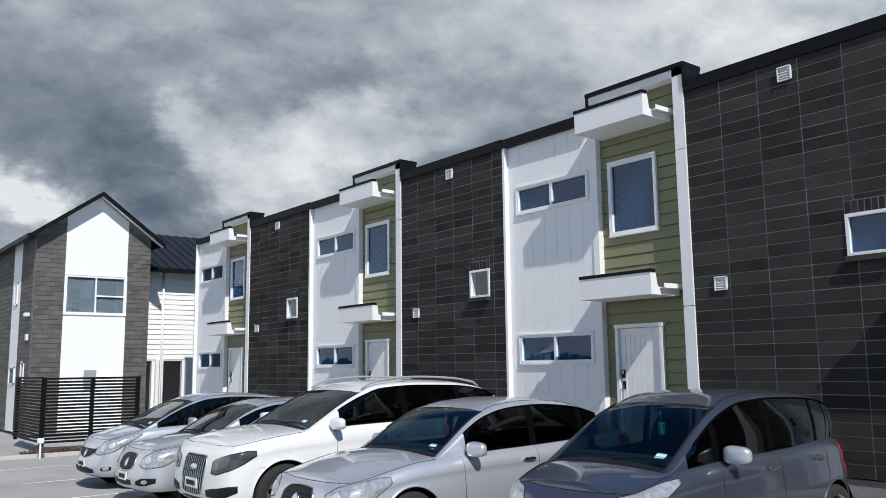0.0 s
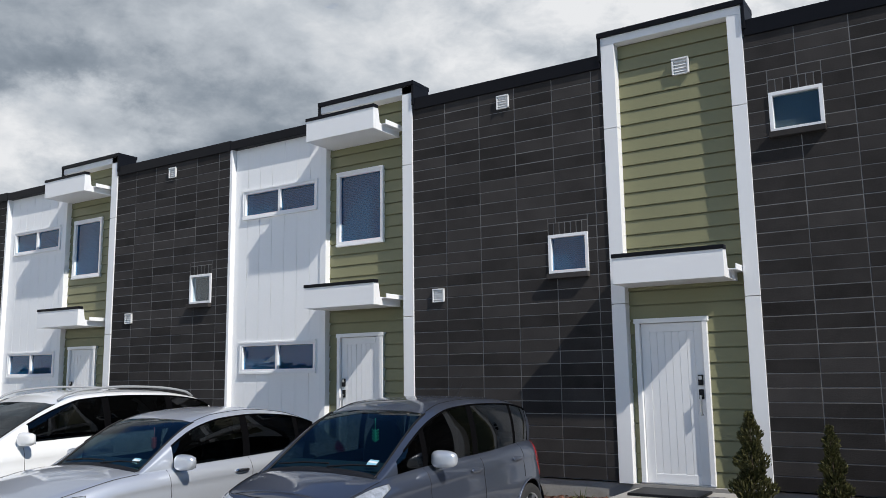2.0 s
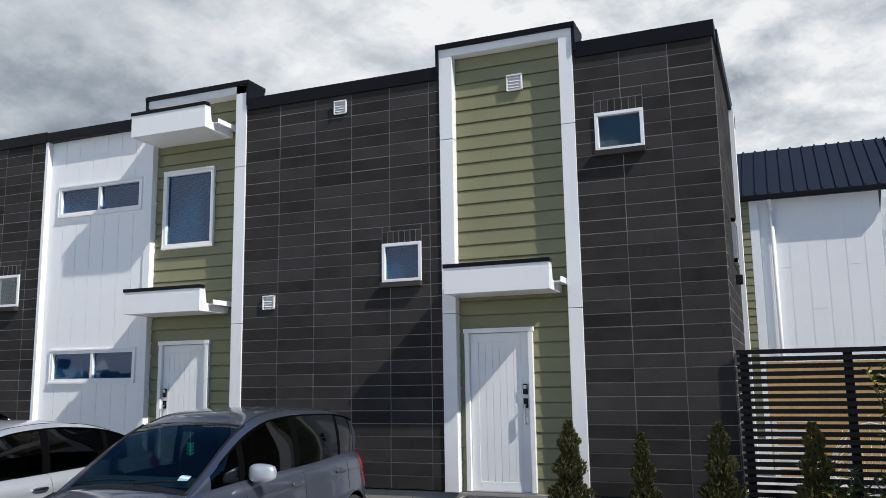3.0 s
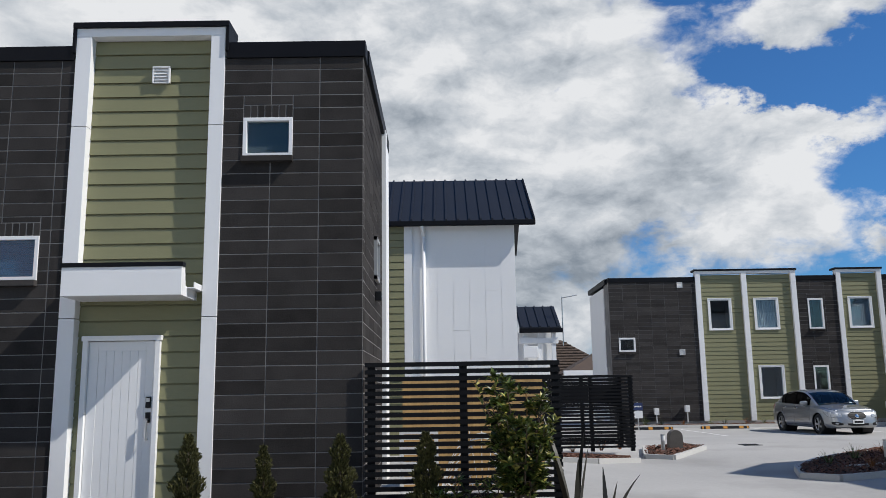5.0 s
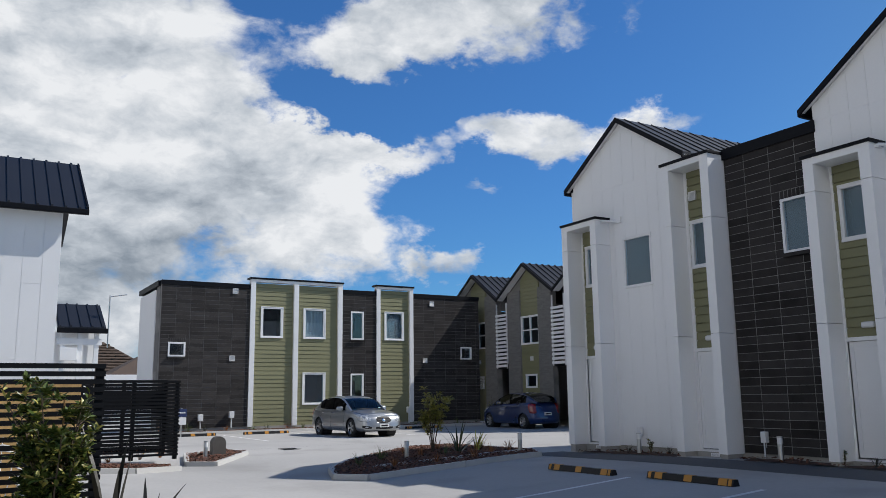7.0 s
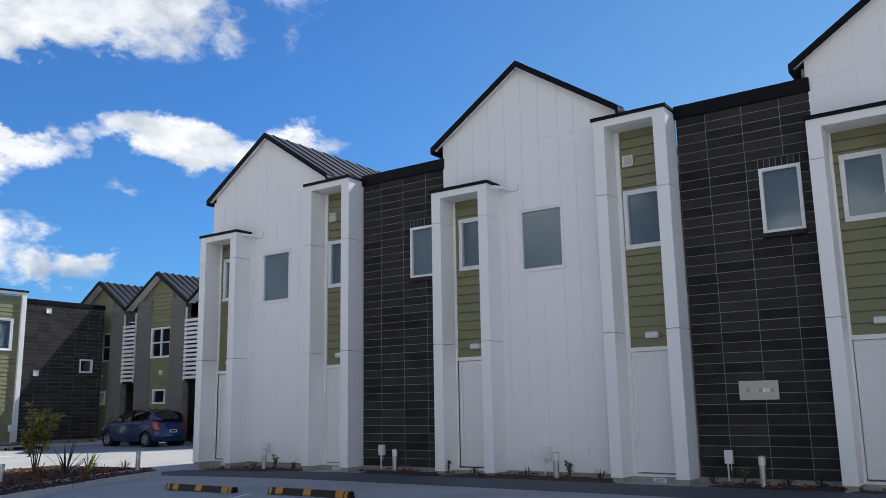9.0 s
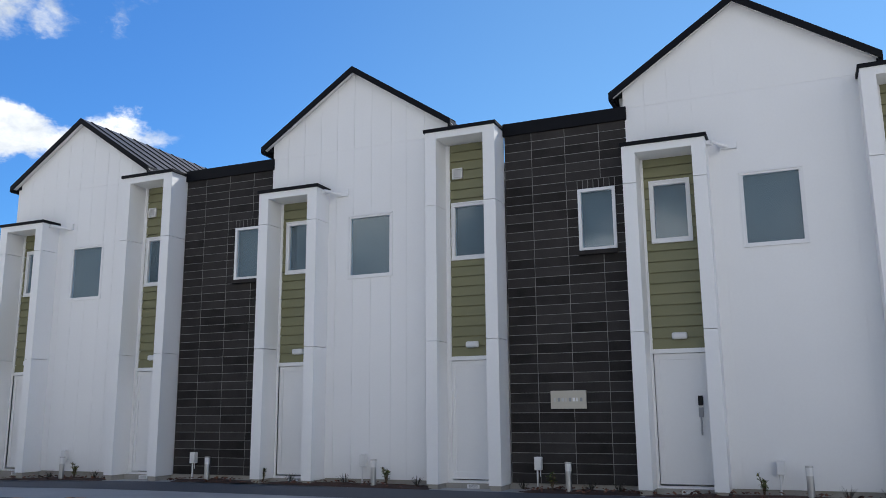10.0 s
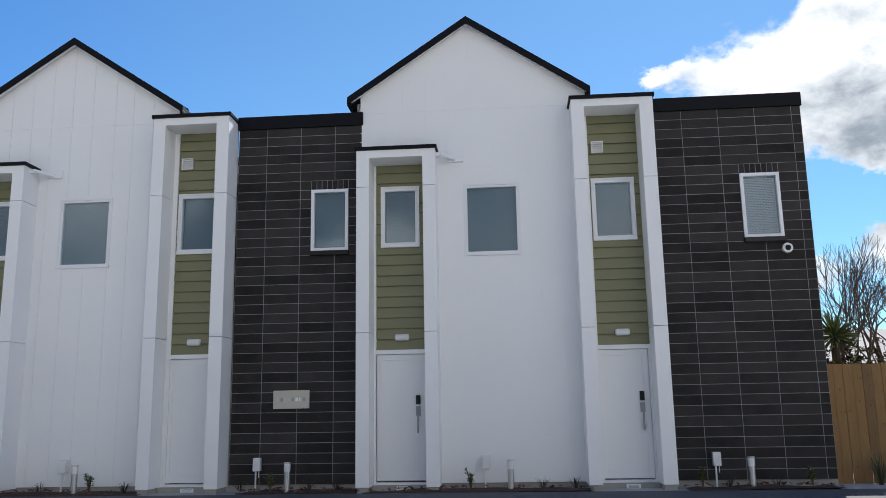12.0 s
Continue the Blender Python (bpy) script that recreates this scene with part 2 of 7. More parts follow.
KERB = surface("kerb_concrete", (0.46, 0.45, 0.43), 0.85, var=0.15, scale=1.5, fine=30, bump=0.2)
MARK = surface("white_line", (0.72, 0.72, 0.70), 0.7, var=0.15, scale=4, fine=30)
SOIL = surface("bark_soil", (0.055, 0.028, 0.018), 0.95, var=0.5, scale=6, fine=45, bump=1.0)
BARK = surface("bark_chip", (0.12, 0.052, 0.032), 0.9, var=0.4, scale=8, fine=60, per_island=0.6)
FENCE = surface("black_fence", (0.0065, 0.007, 0.0085), 0.6, spec=0.14, var=0.2, scale=3, fine=40)
RAW_PINE = surface("raw_pine_boards", (0.42, 0.26, 0.10), 0.75, var=0.3, scale=1.6, fine=30, bump=0.2, stretch=(1, 1, 0.12), per_piece=0.16)
# darker copy of the raw pine: the east fence's shade is in its colour
PINE = surface("pine_boards", (0.20, 0.112, 0.038), 0.75, var=0.5, scale=1.6, fine=30, bump=0.2, stretch=(1, 1, 0.12), per_piece=0.12)
ROOM = surface("room_wall", (0.16, 0.155, 0.15), 0.9, var=0.1)
BLIND = surface("white_blind", (0.50, 0.52, 0.54), 0.6, var=0.04)
# grey of the reflected cloud, painted on panels behind the panes
CLOUD_GREY = surface("cloud_grey_panel", (0.155, 0.172, 0.172), 0.8, var=0.25, scale=0.8)
CURTAIN = surface("net_curtain", (0.50, 0.50, 0.48), 0.9, var=0.12, scale=4, stretch=(6, 6, 0.3))
PLASTIC = surface("white_plastic", (0.74, 0.74, 0.73), 0.4, var=0.03)
GREY_PLASTIC = surface("grey_plastic", (0.30, 0.31, 0.32), 0.5, var=0.06)
STEEL = surface("brushed_steel", (0.55, 0.55, 0.55), 0.32, metal=1.0, var=0.08, scale=6, fine=50)
BLACK = surface("black_plastic", (0.009, 0.009, 0.010), 0.5, spec=0.25, var=0.2)
YELLOW = surface("yellow_marker", (0.46, 0.20, 0.016), 0.5, var=0.08)
BROWN_BRICK = surface("brown_grey_block", (0.106, 0.098, 0.091), 0.85, var=0.2, scale=3, fine=60, bump=0.4, per_island=0.22)
TILE = surface("brown_roof_tile", (0.085, 0.058, 0.042), 0.8, var=0.25, scale=3, fine=40, per_island=0.3)

# ---------------------------------------------------------------- mesh helpers


def box(bm, x0, x1, y0, y1, z0, z1):
    v = [bm.verts.new(c) for c in ((x0, y0, z0), (x1, y0, z0), (x1, y1, z0), (x0, y1, z0), (x0, y0, z1), (x1, y0, z1), (x1, y1, z1), (x0, y1, z1))]
    for f in ((3, 2, 1, 0), (4, 5, 6, 7), (0, 1, 5, 4), (1, 2, 6, 5), (2, 3, 7, 6), (3, 0, 4, 7)):
        bm.faces.new([v[i] for i in f])
    return v


def boxes(*spans, bevel=0.0):
    bm = bmesh.new()
    for s in spans:
        box(bm, *s)
    if bevel:
        bmesh.ops.bevel(bm, geom=bm.edges[:], offset=bevel, segments=2, affect="EDGES", profile=0.6)
    return bm


def prism(outline, y0, y1, axis="y"):
    """An outline in (x, z) drawn out from y0 to y1; axis x: an outline in (y, z) drawn out along x."""
    bm = bmesh.new()
    def at(a, c, d):
        return (a, d, c) if axis == "y" else (d, a, c) if axis == "x" else (a, c, d)
    lo = [bm.verts.new(at(a, c, y0)) for a, c in outline]
    hi = [bm.verts.new(at(a, c, y1)) for a, c in outline]
    bm.faces.new(lo)
    bm.faces.new(hi[::-1])
    n = len(outline)
    for i in range(n):
        bm.faces.new((lo[i], hi[i], hi[(i + 1) % n], lo[(i + 1) % n]))
    bmesh.ops.recalc_face_normals(bm, faces=bm.faces[:])
    return bm


def tube(bm, a, b, r0, r1=None, sides=10):
    """A tapered round bar from a to b."""
    a, b = Vector(a), Vector(b)
    r1 = r0 if r1 is None else r1
    turn = (b - a).to_track_quat("Z", "Y").to_matrix()
    rings = []
    for c, r in ((a, r0), (b, r1)):
        rings.append([bm.verts.new(c + turn @ Vector((r * math.cos(2 * math.pi * i / sides), r * math.sin(2 * math.pi * i / sides), 0))) for i in range(sides)])
    for i in range(sides):
        j = (i + 1) % sides
        bm.faces.new((rings[0][i], rings[0][j], rings[1][j], rings[1][i]))
    bm.faces.new(rings[0][::-1])
    bm.faces.new(rings[1])
    return bm


def mesh_of(name, bm, material, smooth=False):
    me = bpy.data.meshes.new(name)
    bm.to_mesh(me)
    bm.free()
    me.materials.append(material)
    if smooth:
        for p in me.polygons:
            p.use_smooth = True
    return me


def part(name, bm, material, parent, label="", smooth=False):
    ob = new(name, mesh_of(name, bm, material, smooth))
    ob.parent = parent
    return tagged(ob, label)


def thing(name, m, label, category, group="", kind=""):
    ob = new(name)
    ob.matrix_world = m
    return tagged(ob, label, category, group, kind)


def solid(name, bm, material, label, category, group="", kind="", m=None, smooth=False):
    ob = new(name, mesh_of(name, bm, material, smooth))
    if m is not None:
        ob.matrix_world = m
    return tagged(ob, label, category, group, kind)


def cut(rect, holes):
    """What is left of a rectangle (x0, x1, z0, z1) when the holes are taken out, as rectangles."""
    out = [rect]
    for hx0, hx1, hz0, hz1 in holes:
        nxt = []
        for x0, x1, z0, z1 in out:
            if hx1 <= x0 or hx0 >= x1 or hz1 <= z0 or hz0 >= z1:
                nxt.append((x0, x1, z0, z1))
                continue
            if hx0 > x0:
                nxt.append((x0, hx0, z0, z1))
            if hx1 < x1:
                nxt.append((hx1, x1, z0, z1))
            cx0, cx1 = max(x0, hx0), min(x1, hx1)
            if hz0 > z0:
                nxt.append((cx0, cx1, z0, hz0))
            if hz1 < z1:
                nxt.append((cx0, cx1, hz1, z1))
        out = nxt
    return out


def wall_panel(rect, w0, w1, holes=()):
    bm = bmesh.new()
    for x0, x1, z0, z1 in cut(rect, holes):
        box(bm, x0, x1, w0, w1, z0, z1)
    return bm


BRICKS = {}      # shared meshes of alike bricks


def brick_mesh(l, d, h):
    key = (round(l, 3), round(d, 3), round(h, 3))
    if key not in BRICKS:
        bm = boxes((0, l, 0, d, 0, h))
        bmesh.ops.bevel(bm, geom=[e for e in bm.edges if all(v.co.y < 1e-6 for v in e.verts)], offset=0.004, segments=1, affect="EDGES")
        BRICKS[key] = mesh_of("brick", bm, BRICK)
    return BRICKS[key]


def brick_rects(rect, holes, length, course, joint=0.0095, origin=None):
    """Stack-bonded blocks of a wall, cut round the holes, with an upright course over each window."""
    x0, x1, z0, z1 = rect
    ox = x0 if origin is None else origin
    out, soldiers = [], []
    for hx0, hx1, hz0, hz1 in holes:
        n = max(1, round((hx1 - hx0) / 0.09))
        st = (hx1 - hx0) / n
        soldiers.append((hx0, hx1, hz1, hz1 + course))
        out += [(hx0 + i * st + joint / 2, hx0 + (i + 1) * st - joint / 2, hz1 + joint / 2, hz1 + course - joint / 2) for i in range(n)]
    blocked = list(holes) + soldiers
    r = 0
    while z0 + r * course < z1 - 0.02:
        za, zb = z0 + r * course, min(z0 + (r + 1) * course, z1)
        k = math.floor((x0 - ox) / length)
        while ox + k * length < x1 - 0.02:
            xa, xb = max(x0, ox + k * length), min(x1, ox + (k + 1) * length)
            for a, b, c, d in cut((xa, xb, za, zb), blocked):
                if b - a > 0.035 and d - c > 0.03:
                    out.append((a + joint / 2, b - joint / 2, c + joint / 2, d - joint / 2))
            k += 1
        r += 1
    return out


LATE = []       # the bricks of walls, made last


def brick_wall(rect, house, holes=(), length=0.60, course=0.1667, w=0.0, depth=0.25, joined=False, origin=None, turn=None, name="brick_wall"):
    """A block wall: mortar backing with its openings and the blocks before it."""
    wall = part(name, wall_panel(rect, w + 0.002, w + depth, holes), MORTAR, house, "charcoal block wall with pale mortar joints")
    if turn is not None:
        wall.matrix_local = turn
    LATE.append((wall, brick_rects(rect, holes, length, course, origin=origin), w, joined))
    return wall


def lay_bricks():
    for wall, rects, w, joined in LATE:
        if joined:
            bm = bmesh.new()
            for a, b, c, d in rects:
                box(bm, a, b, w - 0.002, w + 0.02, c, d)
            ob = part("bricks", bm, BRICK, wall)
            tagged(ob, kind="stuff")
            continue
        for a, b, c, d in rects:
            ob = new("brick", brick_mesh(b - a, 0.02, d - c))
            ob.parent = wall
            ob.location = (a, w - 0.002 + random.uniform(-0.0012, 0.0012), c)


def siding(rect, house, w, holes=(), board=0.185, name="weatherboard_wall"):
    """Lapped boards: each one leans out at its lower edge. Backing behind."""
    x0, x1, z0, z1 = rect
    wall = part(name, wall_panel(rect, w + 0.03, w + 0.16, holes), GREEN, house, "olive green weatherboard wall")
    n = max(1, round((z1 - z0) / board))
    st = (z1 - z0) / n
    for i in range(n):
        za = z0 + i * st
        for a, b, c, d in cut((x0, x1, za, za + st), holes):
            if d - c < 0.012 or b - a < 0.012:
                continue
            # a nearly upright face, cut back at the top where the next board laps over it
            top = d - 0.020 if d > za + st - 1e-4 else d
            if top - c < 0.01:
                continue
            bm = prism(((w - 0.003, c), (w + 0.009, top), (w + 0.029, top), (w + 0.029, c)), a, b, "x")
            part("plank", bm, GREEN, wall)
    return wall


def window(x0, x1, z0, z1, house, w=0.0, sashes=1, reveal=0.03, sill=True, rim=0.055, behind="blind", opened=0.0, proud=0.02, trim=0.0, split=None, split_from=0, glass=GLASS):
    """A white aluminium window: outer frame, a sash to each pane, glass, what hangs behind it and a dark room."""
    win = new("window")
    win.parent = house
    tagged(win, "white framed window")
    f = rim
    bm = boxes((x0, x1, w - proud, w + 0.10, z1 - f, z1), (x0, x1, w - proud, w + 0.10, z0, z0 + f), (x0, x0 + f, w - proud, w + 0.10, z0 + f, z1 - f), (x1 - f, x1, w - proud, w + 0.10, z0 + f, z1 - f), bevel=0.004)
    part("window_frame", bm, TRIM, win)
    if trim:
        bm = boxes((x0 - trim, x1 + trim, w - proud - 0.012, w + 0.02, z1, z1 + 0.03), (x0 - trim, x0, w - proud - 0.006, w + 0.02, z0, z1), (x1, x1 + trim, w - proud - 0.006, w + 0.02, z0, z1), (x0 - trim, x1 + trim, w - proud - 0.02, w + 0.02, z0 - 0.035, z0), bevel=0.003)
        part("window_trim", bm, TRIM, win)
    if sill:
        part("window_sill", boxes((x0 - 0.01, x1 + 0.01, w - 0.085, w + 0.02, z0 - 0.075, z0 - 0.002), bevel=0.006), BRICK, win, "dark block sill")
    cuts = [x0 + f] + [x0 + f + (x1 - x0 - 2 * f) * (i + 1) / sashes for i in range(sashes)]
    for i in range(sashes):
        a, b = cuts[i], cuts[i + 1]
        if i:
            part("mullion", boxes((a - 0.025, a + 0.025, w - proud + 0.004, w + 0.09, z0 + f, z1 - f), bevel=0.003), TRIM, win)
            a += 0.025
        if i < sashes - 1:
            b -= 0.025
        spans = [(z0 + f, z1 - f)]
        if split is not None and i >= split_from:
            zc = z0 + (z1 - z0) * split
            part("transom", boxes((a, b, w - proud + 0.004, w + 0.09, zc - 0.025, zc + 0.025), bevel=0.003), TRIM, win)
            spans = [(z0 + f, zc - 0.025), (zc + 0.025, z1 - f)]
        for c, d in spans:
            g = part("pane", boxes((a, b, w + 0.030, w + 0.036, c, d)), glass, win, "clear glass pane")
            g.visible_shadow = False
    if behind == "blind":
        n = int((z1 - z0 - 2 * f) / 0.028)
        bm = bmesh.new()
        for i in range(n):
            zc = z0 + f + 0.014 + i * 0.028
            vs = [bm.verts.new(c) for c in ((x0 + f, w + 0.046, zc - 0.013), (x1 - f, w + 0.046, zc - 0.013), (x1 - f, w + 0.060, zc + 0.0145), (x0 + f, w + 0.060, zc + 0.0145))]
            bm.faces.new(vs)
        bmesh.ops.solidify(bm, geom=bm.faces[:], thickness=0.0015)
        tagged(part("venetian_blind", bm, BLIND, win, "white venetian blind, lowered"), kind="stuff")
    elif behind == "cloud_back":
        # added flat panel: the cloud's reflection is put into its colour
        part("roller_blind", boxes((x0 + f, x1 - f, w + 0.07, w + 0.074, z0 + f, z1 - f)), CLOUD_GREY, win, "grey panel behind the pane, in place of reflected cloud")
    elif behind == "curtain":
        bm = bmesh.new()
        cols = [((x0 + f) + (x1 - x0 - 2 * f) * i / 40, w + 0.12 + 0.02 * math.sin(i * 1.9) + 0.008 * math.sin(i * 0.7)) for i in range(41)]
        lo = [bm.verts.new((a, c, z0 + f)) for a, c in cols]
        hi = [bm.verts.new((a, c, z1 - f)) for a, c in cols]
        for i in range(40):
            bm.faces.new((lo[i], lo[i + 1], hi[i + 1], hi[i]))
        part("curtain", bm, CURTAIN, win, "pale drawn curtain", smooth=True)
    d = 1.6
    bm = boxes((x0 - 0.3, x1 + 0.3, w + d, w + d + 0.05, z0 - 0.6, z1 + 0.4), (x0 - 0.35, x0 - 0.3, w + 0.26, w + d, z0 - 0.6, z1 + 0.4), (x1 + 0.3, x1 + 0.35, w + 0.26, w + d, z0 - 0.6, z1 + 0.4), (x0 - 0.3, x1 + 0.3, w + 0.26, w + d, z0 - 0.65, z0 - 0.6), (x0 - 0.3, x1 + 0.3, w + 0.26, w + d, z1 + 0.4, z1 + 0.45))
    part("room", bm, ROOM, win, "dim room behind the glass")
    return win


def vent(x, z, house, w=0.0, s=0.20):
    """A white louvred wall vent."""
    v = new("wall_vent")
    v.parent = house
    tagged(v, "white louvred wall vent")
    h = s / 2
    part("vent_frame", boxes((x - h, x + h, w - 0.045, w, z + h - 0.02, z + h), (x - h, x + h, w - 0.03, w, z - h, z - h + 0.02), (x - h, x - h + 0.02, w - 0.04, w, z - h, z + h), (x + h - 0.02, x + h, w - 0.04, w, z - h, z + h), bevel=0.003), PLASTIC, v)
    part("backing", boxes((x - h, x + h, w - 0.008, w + 0.004, z - h, z + h)), PLASTIC, v)
    for i in range(4):
        zc = z - h + 0.035 + i * (s - 0.05) / 4
        part("slat", prism(((w - 0.036, zc), (w - 0.030, zc + 0.004), (w - 0.008, zc + 0.036), (w - 0.014, zc + 0.032)), x - h + 0.02, x + h - 0.02, "x"), PLASTIC, v)
    return v


def entry_door(x0, x1, z0, z1, house, w, handle_side=1, dark=True):
    """A white boarded entrance door in its frame, with lock, lever and pull."""
    d = new("door")
    d.parent = house
    tagged(d, "closed white entrance door with vertical grooves")
    f = 0.06
    part("door_frame", boxes((x0, x0 + f, w - 0.05, w + 0.1, z0, z1), (x1 - f, x1, w - 0.05, w + 0.1, z0, z1), (x0 - 0.015, x1 + 0.015, w - 0.055, w + 0.1, z1 - f, z1), bevel=0.004), TRIM, d)
    part("threshold", boxes((x0, x1, w - 0.07, w + 0.1, z0 - 0.04, z0 + 0.02), bevel=0.004), STEEL, d)
    a, b = x0 + f + 0.005, x1 - f - 0.005
    leaf = part("leaf", boxes((a, b, w + 0.012, w + 0.05, z0 + 0.02, z1 - f - 0.005)), TRIM, d)
    r = 0.11
    part("stile", boxes((a, a + r, w, w + 0.02, z0 + 0.02, z1 - f - 0.005), (b - r, b, w, w + 0.02, z0 + 0.02, z1 - f - 0.005), (a + r, b - r, w, w + 0.02, z1 - f - 0.005 - r, z1 - f - 0.005), (a + r, b - r, w, w + 0.02, z0 + 0.02, z0 + 0.02 + r), bevel=0.004), TRIM, d)
    n = 6
    st = (b - a - 2 * r) / n
    for i in range(n):
        part("board", boxes((a + r + i * st + 0.003, a + r + (i + 1) * st - 0.003, w + 0.006, w + 0.02, z0 + 0.02 + r, z1 - f - 0.005 - r)), TRIM, d)
    hx = b - 0.055 if handle_side > 0 else a + 0.055
    hz = z0 + 1.02
    part("door_lock", boxes((hx - 0.03, hx + 0.03, w - 0.03, w, hz + 0.20, hz + 0.33), bevel=0.008), BLACK if dark else STEEL, d, "black door lock")
    part("keypad", boxes((hx - 0.022, hx + 0.022, w - 0.034, w - 0.028, hz + 0.27, hz + 0.315), bevel=0.002), STEEL, d)
    part("handle_plate", boxes((hx - 0.030, hx + 0.030, w - 0.016, w, hz + 0.03, hz + 0.15), bevel=0.005), BLACK if dark else STEEL, d)
    bm = bmesh.new()
    tube(bm, (hx, w - 0.055, hz - 0.17), (hx, w - 0.055, hz + 0.08), 0.013)
    tube(bm, (hx, w - 0.055, hz + 0.07), (hx, w, hz + 0.07), 0.012)
    tube(bm, (hx, w - 0.055, hz - 0.16), (hx, w, hz - 0.16), 0.012)
    part("door_handle", bm, STEEL, d, "steel pull handle", smooth=False)
    return d

# ---------------------------------------------------------------- ground


def smooth01(t):
    t = min(1.0, max(0.0, t))
    return t * t * (3 - 2 * t)


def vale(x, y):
    """The drive dips before the island bed, sized so shadows fit the camera's view."""
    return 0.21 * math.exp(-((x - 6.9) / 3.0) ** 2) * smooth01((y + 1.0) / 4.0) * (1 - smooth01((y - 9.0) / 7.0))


def fit_to_view(x, y, ex=1.17, ey=-9.67):
    """A place moved out from the camera over the dip, keeping its view."""
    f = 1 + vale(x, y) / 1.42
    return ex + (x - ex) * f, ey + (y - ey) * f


def ground_z(x, y):
    """The paving falls gently from the east and north towards the first row of houses."""
    g = float(np.interp(x, (-15.0, -9.0, -3.5, 1.0, 14.0), (-0.60, -0.50, -0.40, -0.28, 0.0)))
    k = smooth01((y - 1.0) / 8.0)
    return g * (1 - k) - 0.12 * k - vale(x, y)


def sheet(name, xs, ys, lift, material, label, category, kind="structure"):
    """A sheet that follows the ground, lift above it."""
    bm = bmesh.new()
    rows = [[bm.verts.new((x, y, ground_z(x, y) + lift)) for x in xs] for y in ys]
    for a, b in zip(rows, rows[1:]):
        for i in range(len(xs) - 1):
            bm.faces.new((a[i], a[i + 1], b[i + 1], b[i]))
    return solid(name, bm, material, label, category, kind=kind)


def steps(a, b, n):
    return [a + (b - a) * i / n for i in range(n + 1)]


sheet("ground", [-3000, -600, -120] + steps(-60, 60, 120) + [120, 600, 3000], [-3000, -600, -120] + steps(-50, 70, 120) + [160, 600, 3000], 0.0, CONCRETE, "pale concrete paving of a car park", "ground")

# ---------------------------------------------------------------- first row of townhouses (front at y = 0)
BASE = -0.02


def canopy(u0, u1, z0, z1, house, w, front=-0.50):
    c = new("canopy")
    c.parent = house
    tagged(c, "white boxed canopy with a dark flashing")
    part("fascia", boxes((u0, u1, front, front + 0.05, z0, z1 - 0.05), bevel=0.004), TRIM, c)
    part("cheek", boxes((u0, u0 + 0.045, front + 0.05, w, z0, z1 - 0.05), bevel=0.003), TRIM, c)
    part("cheek", prism(((front + 0.05, z0), (w, z0), (w, z0 + 0.10), (front + 0.16, z0 + 0.12), (front + 0.12, z1 - 0.05), (front + 0.05, z1 - 0.05)), u1 - 0.045, u1, "x"), TRIM, c)
    part("soffit", boxes((u0 + 0.045, u1 - 0.045, front + 0.05, w, z0 + 0.004, z0 + 0.02)), TRIM, c)
    part("flashing", boxes((u0 - 0.012, u1 + 0.012, front - 0.012, front + 0.10, z1 - 0.05, z1), bevel=0.004), DARK_METAL, c, "dark metal flashing")
    part("outlet_channel", boxes((u1, u1 + 0.09, front + 0.20, w, z0 + 0.10, z0 + 0.112), (u1 + 0.08, u1 + 0.09, front + 0.20, w, z0 + 0.112, z0 + 0.17)), TRIM, c, "small open rainwater channel")
    return c


def cap(house, u0, u1, z0, z1, w0=-0.03, w1=0.30):
    part("parapet_cap", boxes((u0, u1, w0, w1, z0, z1), bevel=0.008), DARK_METAL, house, "dark metal parapet capping")


def popup(house, u0, u1, z0, z1, fins, w):
    """The raised frame round a green recess: fins, head board and dark edging."""
    for a, b in fins:
        zz = BASE + 0.0
        for c, d in ((zz, 2.25), (2.258, 4.62), (4.628, z0)):
            part("fin", boxes((a, b, -0.022, w + 0.05, c, d), bevel=0.004), TRIM, house, "white corner board")
    a, b = fins[0][0], fins[-1][1]
    part("head_board", boxes((a, b, -0.024, w + 0.05, z0, z1 - 0.07), bevel=0.004), TRIM, house)
    part("parapet_cap", boxes((u0 - 0.04, u1 + 0.05, -0.06, 0.40, z1 - 0.07, z1), (u0 - 0.04, u0 + 0.0, -0.05, 0.38, z1 - 0.40, z1 - 0.07), (u1 + 0.01, u1 + 0.05, -0.05, 0.38, z1 - 0.40, z1 - 0.07), bevel=0.006), DARK_METAL, house, "dark metal edging")


def body(house, u0, u1, depth, top, w=0.25, low=-0.4, outer=WHITE):
    """The carcass behind a front: its roof, back and inner side walls."""
    part("flat_roof", boxes((u0, u1, w, depth, top - 0.35, top - 0.25)), ROOF, house)
    part("back_wall", boxes((u0, u1, depth, depth + 0.2, low, top - 0.1)), outer, house)
    part("foundation", boxes((u0, u1, 0.03, depth, low - 0.2, -0.022)), FOUND, house)


GREEN_W, WHITE_W = 0.11, 0.09
row_group = "first row of townhouses"
# the end house
a1 = thing("townhouse", pose(0.31, 0, 0), "end townhouse of charcoal block with an olive weatherboard entrance bay", "house", row_group)
E0 = -0.31      # local u = x + E0


def A(x):
    return x + E0


w1 = (A(-1.17), A(-0.56), 4.21, 4.71)
brick_wall((A(-1.42), A(0.31), BASE + 0.02, 5.50), a1, [w1], origin=A(-0.83) - 0.6)
window(*w1, a1, behind="cloud_back", rim=0.045, glass=DULL_GLASS)
w2 = (A(-4.18), A(-3.59), 2.72, 3.26)
brick_wall((A(-6.46), A(-3.29), BASE + 0.02, 5.50), a1, [w2], origin=A(-6.46))
window(*w2, a1, behind="blind", rim=0.045, glass=ROW_GLASS)
vent(A(-4.835), 5.31, a1)
vent(A(-6.0), 2.54, a1)
